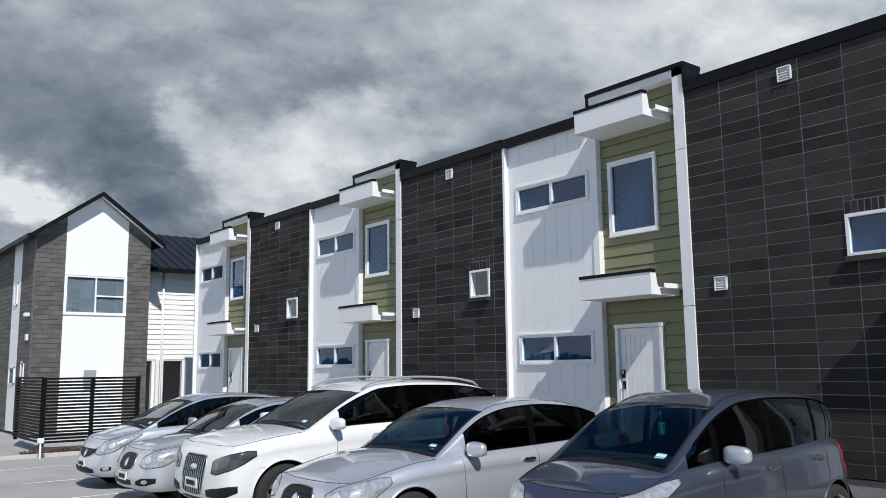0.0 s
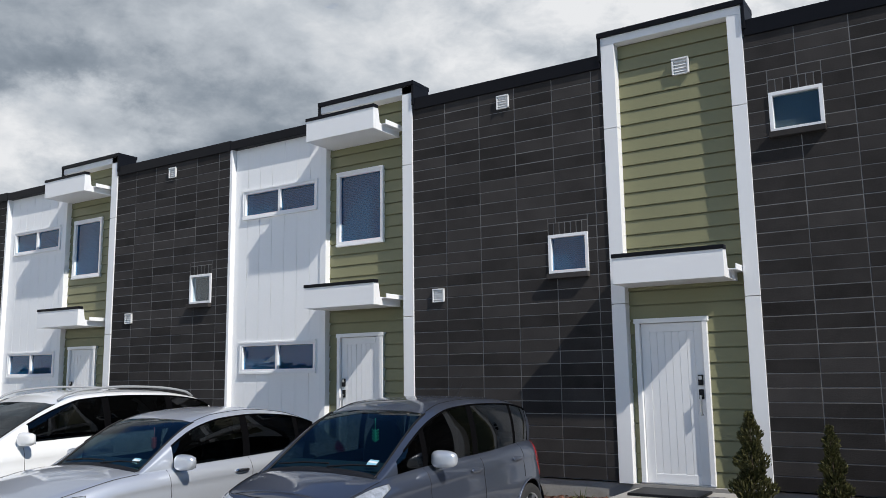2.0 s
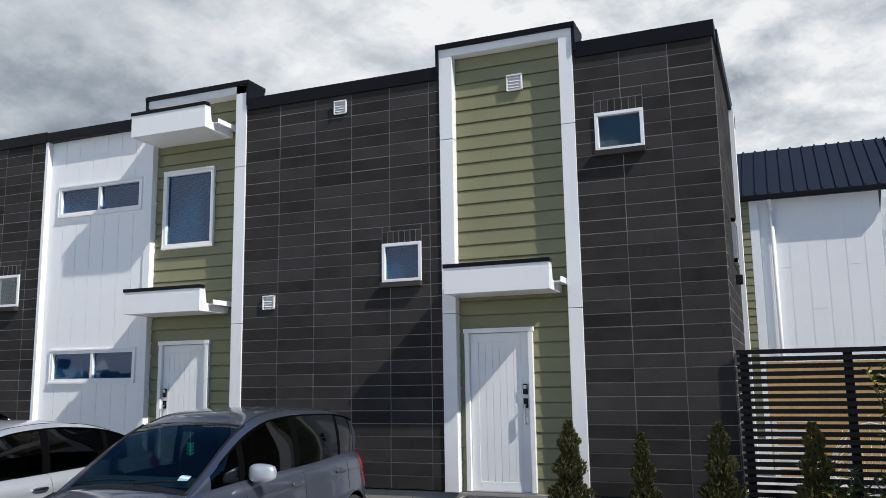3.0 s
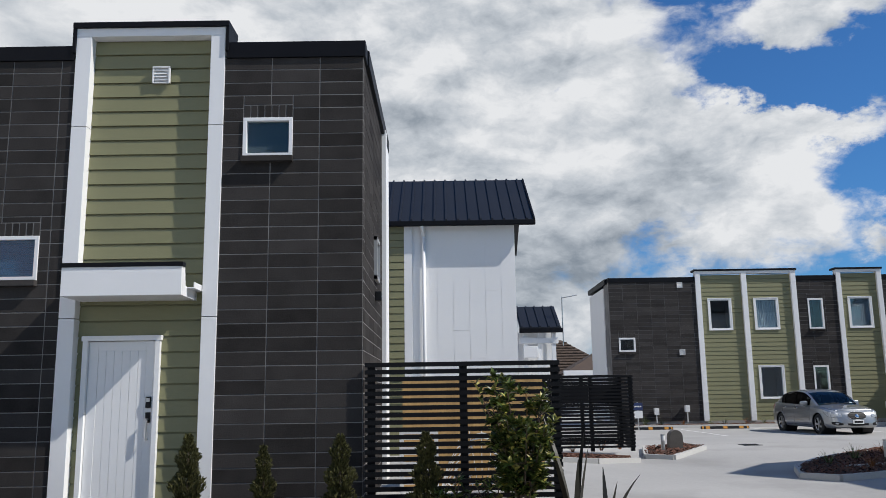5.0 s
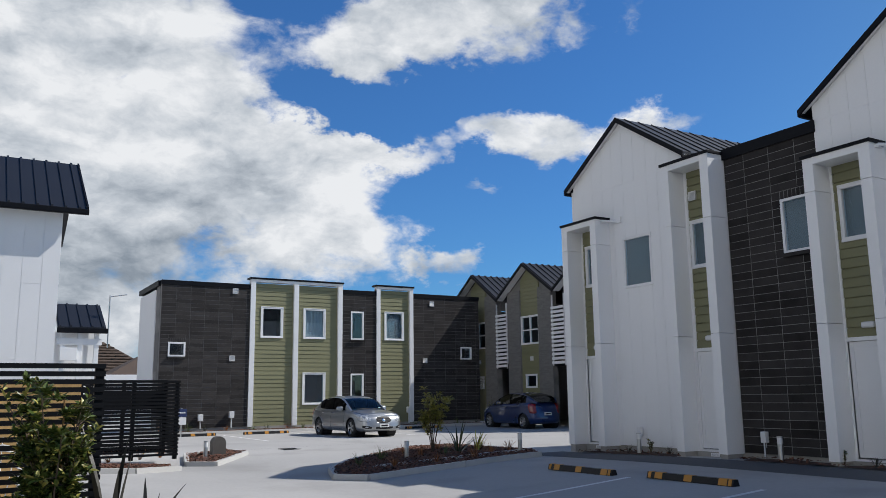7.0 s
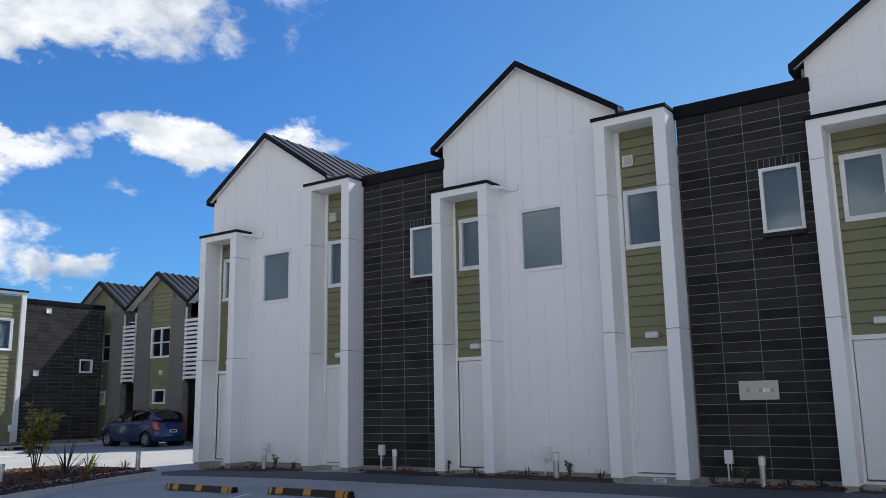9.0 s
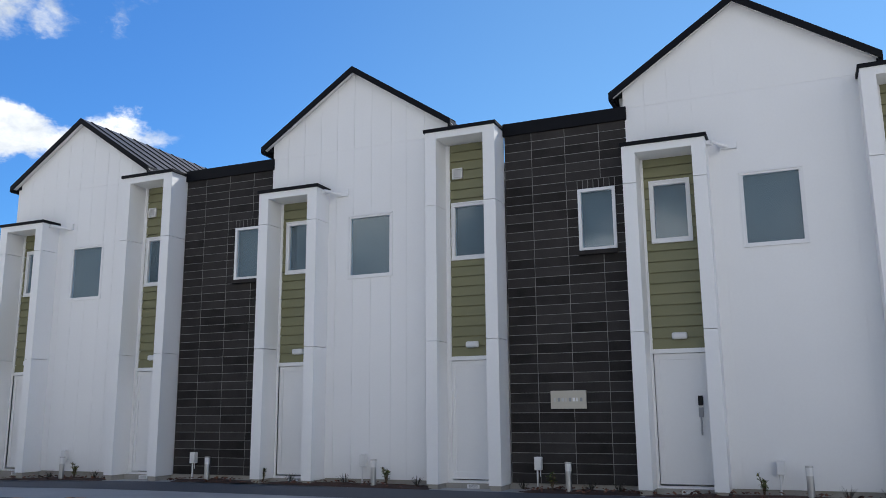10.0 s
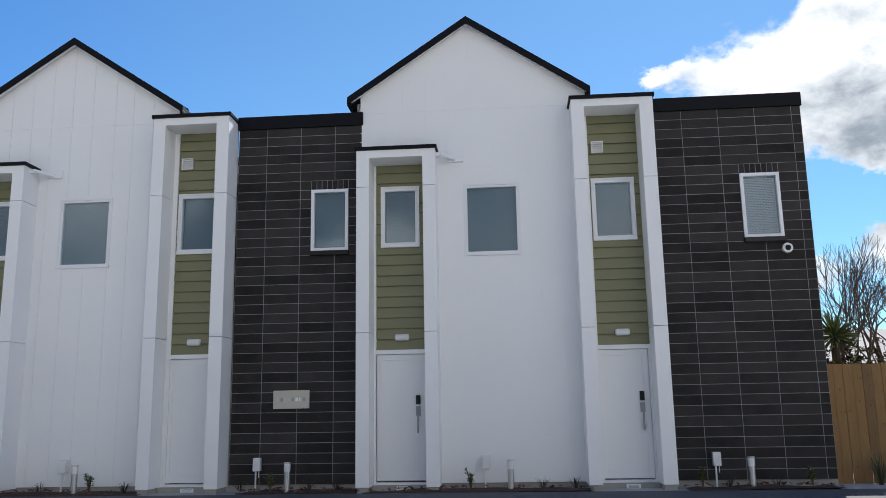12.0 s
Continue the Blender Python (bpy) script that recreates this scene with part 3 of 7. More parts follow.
cap(a1, A(-1.40), A(0.34), 5.49, 5.70)
cap(a1, A(-6.44), A(-3.31), 5.49, 5.68)
ddoor = (A(-3.02), A(-2.10), BASE, 2.05)
siding((A(-3.10), A(-1.60), BASE, 5.80), a1, GREEN_W, [ddoor])
entry_door(*ddoor, a1, GREEN_W, 1)
vent(A(-2.24), 5.32, a1, GREEN_W - 0.01, s=0.22)
popup(a1, A(-3.29), A(-1.42), 5.80, 5.98, ((A(-3.29), A(-3.10)), (A(-1.60), A(-1.42))), GREEN_W)
canopy(A(-3.07), A(-1.70), 2.46, 2.84, a1, GREEN_W)
body(a1, A(-6.46), A(0.06), 4.1, 5.7)
# its gable end to the east: block, then a white strip with a narrow window
ew = (2.55, 3.05, 2.45, 3.55)
side = pose(0.0, 0.30, 0, 0, 0, 90)
brick_wall((-0.296, 2.80, BASE + 0.02, 5.50), a1, [], origin=0.0, turn=side, name="end_wall")
part("end_panel", boxes((-0.05, 0.04, 3.15, 4.2, BASE, 5.5)), WHITE, a1)
part("corner_board", boxes((-0.05, 0.07, 3.10, 3.30, BASE, 5.55), bevel=0.004), TRIM, a1)
part("parapet_cap", boxes((-0.30, 0.05, 0.30, 4.2, 5.49, 5.70), bevel=0.006), DARK_METAL, a1)
sw = new("window")
sw.parent = a1
tagged(sw, "narrow dark side window with a hood")
part("window_frame", boxes((-0.02, 0.05, 1.55, 1.60, 2.9, 3.5), (-0.02, 0.05, 2.05, 2.10, 2.9, 3.5), (-0.02, 0.05, 1.55, 2.10, 3.45, 3.5), (-0.02, 0.05, 1.55, 2.10, 2.9, 2.95)), GREY_PLASTIC, sw)
part("pane", boxes((0.005, 0.012, 1.60, 2.05, 2.95, 3.45)), GLASS, sw)
bm = boxes((0.0, 0.09, 1.75, 1.87, 2.62, 2.75), bevel=0.01)
part("wall_light", bm, BLACK, a1, "black wall light")


def white_bay(house, with_pier=True, pier=3.35, joined=False):
    """A bay with a white panelled wall and a green recess under two canopies; local u = 0 at its east edge."""
    g0, g1 = -1.87, -0.19
    door_ = (-1.64, -0.71, BASE, 2.05)
    gw = (-1.66, -0.71, 3.52, 4.72)
    siding((g0, g1, BASE, 5.80), house, GREEN_W + 0.07, [door_, gw])
    entry_door(*door_, house, GREEN_W + 0.07, -1)
    window(*gw, house, w=GREEN_W + 0.06, sill=False, behind="blind", trim=0.015, rim=0.05, glass=ROW_GLASS)
    wa, wb = (-3.80, -2.06, 4.20, 4.68), (-3.80, -2.06, 1.46, 1.95)
    part("panel_wall", wall_panel((-4.03, g0, BASE, 5.52), WHITE_W + 0.012, WHITE_W + 0.2, [wa, wb]), WHITE, house, "white panel wall")
    edges = [-4.03, -3.71, -3.41, -3.11, -2.81, -2.51, -2.21, g0]
    for a, b in zip(edges, edges[1:]):
        for x0, x1, z0, z1 in cut((a + 0.003, b - 0.003, BASE, 5.52), [wa, wb]):
            part("panel", boxes((x0, x1, WHITE_W, WHITE_W + 0.012, z0, z1)), WHITE, house)
    part("corner_board", boxes((g0 - 0.10, g0 + 0.03, WHITE_W - 0.02, GREEN_W + 0.10, BASE, 5.5), bevel=0.004), TRIM, house)
    part("corner_board", boxes((-4.09, -4.03, -0.01, WHITE_W + 0.03, BASE, 5.5), bevel=0.004), TRIM, house)
    window(*wa, house, w=WHITE_W, sashes=2, sill=False, behind="blind", trim=0.018, rim=0.045, glass=ROW_GLASS)
    window(*wb, house, w=WHITE_W, sashes=2, sill=False, behind="blind", trim=0.018, rim=0.045, glass=ROW_GLASS)
    cap(house, -4.06, g0, 5.50, 5.66)
    popup(house, g0 - 0.02, 0.0, 5.78, 5.97, ((g1, 0.0),), GREEN_W + 0.07)
    part("head_board", boxes((g0 - 0.02, 0.0, -0.024, 0.2, 5.78, 5.90), bevel=0.004), TRIM, house)
    canopy(-1.78, -0.39, 2.43, 2.81, house, GREEN_W + 0.07)
    canopy(-1.78, -0.39, 5.16, 5.55, house, GREEN_W + 0.07)
    end = -4.09
    if with_pier:
        end = -4.09 - pier
        pw = (end + 2.30, end + 2.88, 2.72, 3.26)
        brick_wall((end, -4.09, BASE + 0.02, 5.50), house, [pw], origin=end, joined=joined)
        window(*pw, house, behind="none", rim=0.045)
        vent(end + 1.72, 5.31, house)
        vent(end + 0.55, 2.54, house)
        cap(house, end, -4.07, 5.49, 5.68)
    body(house, end, 0.0, 8.0, 5.7)


for i, (xr, pier, last) in enumerate(((-6.46, 3.30, False), (-13.85, 3.46, False), (-21.40, 0.0, True))):
    h = thing("townhouse", pose(xr, 0, 0), "townhouse with white panelled bay, olive entrance recess and block pier" if not last else "two-storey townhouse with a white panelled bay and an olive entrance recess", "house", row_group)
    white_bay(h, not last, pier, joined=False)

# ---------------------------------------------------------------- east row with gables (front at x = 14.88)


def D_at(u, w=0.0, z=0.0):
    return pose(14.88 + w, -u, z, 0, 0, -90)


def portal(house, u0, u1, top, front=-0.46, jl=0.20, jr=0.25, z0=0.08, low=2.215):
    """A white frame that stands out from the wall, in boards with shadow gaps, with a dark flashing on top."""
    p = new("portal")
    p.parent = house
    tagged(p, "white boxed frame round an entrance")
    for a, b in ((u0, u0 + jl), (u1 - jr, u1)):
        for c, d in ((z0, 2.46), (2.468, 4.86), (4.868, top - 0.06)):
            if d > c:
                part("jamb", boxes((a, b, front, 0.06, c, d), bevel=0.004), WHITE, p)
    part("head", boxes((u0 + jl, u1 - jr, front, 0.06, top - 0.19, top - 0.06), bevel=0.004), WHITE, p)
    part("flashing", boxes((u0 - 0.03, u1 + 0.03, front - 0.03, 0.0, top - 0.06, top), bevel=0.006), DARK_METAL, p, "dark metal flashing")
    for a, b in ((u0 + 0.02, u0 + jl - 0.02), (u1 - jr + 0.02, u1 - 0.02)):
        part("footing", boxes((a, b, front + 0.03, 0.0, -0.2, z0)), FOUND, p)
    return p


def recess(house, u0, u1, top, win, light_u, wt=0.02, with_vent=False, handle=True):
    """What stands in a portal: green boards with a window above, a white door below, a bulkhead lamp between."""
    low = 2.215
    siding((u0, u1, low, top), house, wt, [win], board=0.175)
    window(*win, house, w=wt + 0.01, sill=False, behind="cloud_back", trim=0.02, rim=0.05)
    d = new("door")
    d.parent = house
    tagged(d, "closed white entrance door")
    part("door_frame", boxes((u0, u0 + 0.05, wt - 0.03, wt + 0.12, 0.12, low), (u1 - 0.05, u1, wt - 0.03, wt + 0.12, 0.12, low), (u0, u1, wt - 0.035, wt + 0.12, low - 0.07, low)), WHITE, d)
    part("leaf", boxes((u0 + 0.055, u1 - 0.055, wt + 0.02, wt + 0.07, 0.14, low - 0.075)), WHITE, d)
    part("stile", boxes((u0 + 0.055, u0 + 0.14, wt + 0.008, wt + 0.03, 0.14, low - 0.075), (u1 - 0.14, u1 - 0.055, wt + 0.008, wt + 0.03, 0.14, low - 0.075), (u0 + 0.14, u1 - 0.14, wt + 0.008, wt + 0.03, low - 0.17, low - 0.075), (u0 + 0.14, u1 - 0.14, wt + 0.008, wt + 0.03, 0.14, 0.26), bevel=0.003), WHITE, d)
    part("threshold", boxes((u0, u1, wt - 0.05, wt + 0.12, 0.08, 0.12)), TRIM, d)
    if handle:
        hx = u1 - 0.18
        part("door_lock", boxes((hx - 0.036, hx + 0.036, wt - 0.03, wt + 0.02, 1.33, 1.48), bevel=0.010), BLACK, d, "black door lock")
        bm = boxes((hx - 0.036, hx + 0.036, wt - 0.012, wt + 0.02, 1.15, 1.30), bevel=0.004)
        tube(bm, (hx, wt - 0.05, 0.88), (hx, wt - 0.05, 1.17), 0.014)
        tube(bm, (hx, wt - 0.04, 0.92), (hx, wt + 0.02, 0.92), 0.009)
        part("door_handle", bm, GREY_PLASTIC, d, "grey metal pull handle")
    part("step", boxes((u0, u1, -0.10, wt + 0.1, -0.2, 0.08), bevel=0.006), FOUND, house)
    bm = boxes((light_u - 0.12, light_u + 0.12, wt - 0.07, wt + 0.01, 2.36, 2.47), bevel=0.035)
    part("bulkhead_lamp", bm, PLASTIC, house, "white oval bulkhead lamp, unlit", smooth=True)
    if with_vent:
        vent((u0 + u1) / 2 - 0.22, 5.53, house, wt, s=0.20)


def floor_vent(house, u, z, w=-0.11):
    v = new("floor_vent")
    v.parent = house
    tagged(v, "pale slotted floor vent")
    part("plate", boxes((u - 0.11, u + 0.11, w - 0.008, w, z - 0.035, z + 0.035), bevel=0.003), TRIM, v)
    for i in range(3):
        part("slot", boxes((u - 0.08, u + 0.08, w - 0.012, w - 0.006, z - 0.022 + i * 0.018, z - 0.014 + i * 0.018)), GREY_PLASTIC, v)


def gable_house(ua, first=False, last=False):
    """A gabled house with its two portals and the block pier to its south; u from its ridge."""
    h = thing("gabled_townhouse", D_at(ua), "white gabled townhouse with boxed entrance frames and charcoal block pier", "house", "east row of gabled townhouses")
    ridge, eave, half = 7.90, 6.52, 2.06
    ww = (-0.085, 0.805, 3.775, 4.94)
    g0, g1 = -1.87, 2.0
    # the panelled gable wall
    sl = (ridge - eave) / half
    part("gable_wall", wall_panel((g0, g1, 0.10, 6.45), 0.006, 0.2, [ww, (-1.6, -0.75, 0.12, 5.37)]), WHITE, h, "white panelled gable wall")
    part("gable_top", prism(((g0, 6.45), (g1, 6.45), (g1, ridge - sl * abs(g1)), (0, ridge - 0.03), (g0, ridge - sl * abs(g0))), 0.007, 0.2), WHITE, h)
    us = [g0 + 0.0, -1.51, -1.13, -0.75, -0.38, 0.0, 0.38, 0.80, 1.13, 1.5, g1]
    for a, b in zip(us, us[1:]):
        a2, b2 = a + 0.002, b - 0.002
        for x0, x1, z0, z1 in cut((a2, b2, 0.10, 6.3), [ww, (-1.62, -0.73, 0.12, 5.41)]):
            part("panel", boxes((x0, x1, 0.0, 0.010, z0, z1)), WHITE, h)
        za, zb = ridge - 0.05 - sl * abs(a2), ridge - 0.05 - sl * abs(b2)
        part("panel", prism(((a2, 6.304), (b2, 6.304), (b2, max(zb, 6.31)), (a2, max(za, 6.31))), 0.0, 0.014), WHITE, h)
    window(*ww, h, w=0.0, sill=False, behind="cloud_back", trim=0.03, rim=0.035, proud=0.004)
    # roof
    depth, over = 9.0, 0.12
    for s in (-1, 1):
        e = s * (half + 0.02)
        roof = part("roof", prism(((0, ridge), (e, ridge - sl * abs(e)), (e, ridge - sl * abs(e) + 0.05), (0, ridge + 0.055)), -over, depth), ROOF, h, "dark standing-seam roof")
        for k in range(20):
            wv = 0.10 + k * 0.45
            part("seam", prism(((s * 0.05, ridge + 0.05 - sl * 0.05), (e, ridge - sl * abs(e) + 0.05), (e, ridge - sl * abs(e) + 0.085), (s * 0.05, ridge + 0.085 - sl * 0.05)), wv, wv + 0.035), ROOF, roof)
        part("barge_board", prism(((0, ridge + 0.06), (e, ridge - sl * abs(e) + 0.06), (e, ridge - sl * abs(e) - 0.07), (0, ridge - 0.07)), -over - 0.03, -over), DARK_METAL, h, "dark barge board")
        part("soffit", prism(((0, ridge - 0.012), (e, ridge - sl * abs(e) - 0.012), (e, ridge - sl * abs(e) - 0.035), (0, ridge - 0.035)), -over, 0.0), WHITE, h)
        part("gutter", boxes((e - 0.06 * (s > 0) - 0.0, e + 0.06 * (s < 0) + 0.0, -over, depth, ridge - sl * abs(e) - 0.08, ridge - sl * abs(e) - 0.005)), DARK_METAL, h)
        part("side_wall", boxes((s * 1.9 - 0.06, s * 1.9 + 0.06, 0.2, depth, 5.0, ridge - sl * 1.96 - 0.02)), WHITE, h)
    # small portal
    portal(h, -1.855, -0.545, 5.55, jl=0.215, jr=0.21)
    recess(h, -1.65, -0.74, 5.40, (-1.50, -0.885, 3.96, 4.95), -1.17, handle=last)
    bm = bmesh.new()
    box(bm, -0.545, -0.46, -0.30, -0.16, 5.40, 5.46)
    tube(bm, (-0.48, -0.30, 5.44), (-0.24, -0.02, 5.40), 0.03)
    part("rain_spout", bm, TRIM, h, "white rainwater spout")
    part("rain_head", boxes((-0.36, -0.10, -0.05, 0.0, 5.36, 5.50), bevel=0.004), WHITE, h)
    # large portal
    portal(h, 1.715, 3.04, 6.28, jl=0.21, jr=0.22)
    recess(h, 1.915, 2.83, 6.13, (2.04, 2.71, 3.96, 4.96), 2.40, with_vent=True, handle=last)
    # block pier
    p0, p1 = 3.07, 5.24 if not last else 5.52
    bw = (4.365, 5.005, 3.90, 4.975)
    if last:
        bw = (13.62 - ua, 14.25 - ua, 3.89, 4.975)
    brick_wall((p0, p1, 0.10, 6.12), h, [bw], origin=p0 - 0.10, course=0.1625)
    window(*bw, h, w=0.0, behind="blind" if last else "cloud_back", sill=True)
    cap(h, p0 - 0.02, p1 + 0.02, 6.10, 6.33, -0.04, 0.30)
    part("flat_roof", boxes((p0, p1, 0.25, 9.0, 6.0, 6.08)), ROOF, h)
    part("back_wall", boxes((g0, p1, 9.0, 9.2, -0.3, 6.3)), WHITE, h)
    part("foundation", boxes((g0, p1, 0.03, 9.0, -0.4, 0.098)), FOUND, h)
    floor_vent(h, -1.15, 0.03)
    floor_vent(h, 2.42, 0.03)
    if last:
        part("end_wall", boxes((p1 - 0.2, p1, 0.25, 9.0, 0.1, 6.12)), MORTAR, h)
    if first:
        part("end_wall", boxes((g0 - 0.10, g0 + 0.1, 0.02, 9.0, 0.1, 6.5)), WHITE, h)
    return h


for ua, f, l in ((-5.0, True, False), (2.1, False, False), (9.18, False, True)):
    gable_house(ua, f, l)

# ---------------------------------------------------------------- far row to the north (front at y = 25.88)
c1 = thing("far_townhouse_row", pose(8.45, 25.88, 0), "two-storey row of charcoal block with raised olive weatherboard bays", "house")


def C(x):
    return x - 8.45


cw = [(C(8.79), C(9.50), 3.03, 3.63), (C(17.02), C(17.68), 3.90, 5.22), (C(17.02), C(17.68), 1.12, 2.34), (C(22.98), C(23.63), 3.05, 3.67)]
for r, hs in (((C(8.45), C(12.22), 0.10, 6.05), cw[:1]), ((C(16.58), C(18.33), 0.10, 6.05), cw[1:3]), ((C(20.30), C(24.1), 0.10, 6.05), cw[3:])):
    brick_wall(r, c1, hs, joined=True)
    cap(c1, r[0] - 0.02, r[1] + 0.02, 6.02, 6.22)
for w_ in cw:
    window(*w_, c1, behind="none", rim=0.07)
cg = [(C(12.77), C(13.70), 3.93, 5.25), (C(14.75), C(15.73), 3.93, 5.25), (C(14.75), C(15.75), 1.00, 2.36), (C(18.83), C(19.78), 3.95, 5.25)]
siding((C(12.22), C(16.58), 0.10, 6.30), c1, 0.05, cg[:3])
siding((C(18.33), C(20.30), 0.10, 6.30), c1, 0.05, cg[3:])
for i, w_ in enumerate(cg):
    window(*w_, c1, w=0.05, sill=False, behind=("none", "curtain", "none", "blind")[i], trim=0.05, rim=0.06)
for a, b in ((12.22, 12.44), (14.22, 14.44), (16.36, 16.58), (18.33, 18.53), (20.10, 20.30)):
    part("fin", boxes((C(a), C(b), -0.06, 0.2, 0.08, 6.34), bevel=0.006), TRIM, c1, "white corner board")
for a, b in ((12.22, 16.58), (18.33, 20.30)):
    part("head_board", boxes((C(a), C(b), -0.064, 0.2, 6.34, 6.46), bevel=0.005), TRIM, c1)
    part("parapet_cap", boxes((C(a) - 0.05, C(b) + 0.05, -0.10, 0.4, 6.46, 6.54), bevel=0.006), DARK_METAL, c1)
for x, z in ((11.54, 5.88), (11.48, 2.98), (21.35, 5.75), (20.95, 2.98)):
    vent(C(x), z, c1, s=0.24)
part("end_wall", boxes((0.0, 0.2, 0.3, 1.0, 0.1, 6.05)), MORTAR, c1)
part("end_panel", boxes((-0.04, 0.2, 1.0, 4.4, 0.1, 5.9)), WHITE, c1)
part("parapet_cap", boxes((-0.10, 0.3, 0.3, 4.5, 6.0, 6.22)), DARK_METAL, c1)
part("flat_roof", boxes((0.2, C(24.1), 0.25, 4.4, 5.85, 5.95)), ROOF, c1)
part("back_wall", boxes((0.2, C(24.1), 4.4, 4.6, -0.2, 6.0)), WHITE, c1)
part("foundation", boxes((0.02, C(24.1), 0.03, 4.4, -0.3, 0.098)), FOUND, c1)

# ---------------------------------------------------------------- cars


def car_paint(name, rgb, metal, rough=0.28):
    return surface(name, rgb, rough, metal=metal, var=0.04, scale=1.0, fine=40, coat=1.0)


SILVER = car_paint("silver_paint", (0.57, 0.595, 0.635), 0.55, 0.36)
DARK_SILVER = car_paint("dark_silver_paint", (0.34, 0.35, 0.36), 0.75, 0.3)
GREY_PAINT = car_paint("grey_paint", (0.066, 0.078, 0.108), 0.5, 0.36)
WHITE_PAINT = car_paint("white_paint", (0.74, 0.74, 0.73), 0.0)
BLUE_PAINT = car_paint("blue_paint", (0.005, 0.024, 0.11), 0.3)
TYRE = surface("tyre_rubber", (0.018, 0.018, 0.018), 0.85, var=0.2)
ALLOY = surface("alloy_wheel", (0.52, 0.53, 0.55), 0.3, metal=0.9, var=0.05)
LENS = surface("headlight_lens", (0.40, 0.42, 0.44), 0.14, metal=0.3, var=0.55, scale=22, fine=60, coat=1.0)
DARK_LENS = surface("dark_headlight_lens", (0.05, 0.052, 0.056), 0.06, var=0.5, scale=9, fine=30, coat=1.0)
BOWL = surface("lamp_bowl", (0.55, 0.56, 0.57), 0.3, metal=0.2, var=0.3, scale=30)
RED_LENS = surface("red_lens", (0.22, 0.008, 0.010), 0.12, var=0.1, coat=1.0)
ORANGE = surface("orange_lens", (0.75, 0.25, 0.03), 0.2)
SEAT = surface("seat_cloth", (0.022, 0.023, 0.026), 0.9, var=0.2)
LEAF_TRIM = surface("green_charm", (0.04, 0.35, 0.16), 0.6)
RED_CHARM = surface("red_charm", (0.6, 0.06, 0.04), 0.6)
GLOSS_BLACK = surface("gloss_black_trim", (0.004, 0.004, 0.0045), 0.7, var=0.1, spec=0.0)
BLUE_LABEL = surface("blue_label", (0.22, 0.45, 0.55), 0.5)
CHROME = surface("chrome", (0.75, 0.75, 0.76), 0.12, metal=1.0, var=0.03)


CAR_GLASS = thin_glass("car_glass", (0.30, 0.52, 0.57), 0.03)
DARK_GLASS = thin_glass("tinted_car_glass", (0.07, 0.078, 0.085), 0.045)


def pipe(bm, pts, r, sides=5):
    """One bent bar through the points."""
    pts = [Vector(p) for p in pts]
    rings = []
    for i, p in enumerate(pts):
        d = (pts[min(i + 1, len(pts) - 1)] - pts[max(i - 1, 0)]).normalized()
        u = d.cross(Vector((0.31, 0.17, 0.93))).normalized()
        v = d.cross(u)
        rings.append([bm.verts.new(p + (u * math.cos(2 * math.pi * k / sides) + v * math.sin(2 * math.pi * k / sides)) * r) for k in range(sides)])
    for a, b in zip(rings, rings[1:]):
        for k in range(sides):
            bm.faces.new((a[k], a[(k + 1) % sides], b[(k + 1) % sides], b[k]))
    bm.faces.new(rings[0])
    bm.faces.new(rings[-1][::-1])
    bmesh.ops.recalc_face_normals(bm, faces=bm.faces[:])
    return bm


def blob(bm, centre, size, segs=14, rings=8, m=None):
    """A rounded lump of the given half sizes, squarer than a ball."""
    cx, cy, cz = centre
    made = bmesh.ops.create_uvsphere(bm, u_segments=segs, v_segments=rings, radius=1.0)["verts"]
    for v in made:
        c = Vector([math.copysign(abs(q) ** 0.72, q) for q in v.co])
        if m is not None:
            c = m @ Vector((c.x * size[0], c.y * size[1], c.z * size[2]))
        else:
            c = Vector((c.x * size[0], c.y * size[1], c.z * size[2]))
        v.co = c + Vector((cx, cy, cz))
    return made


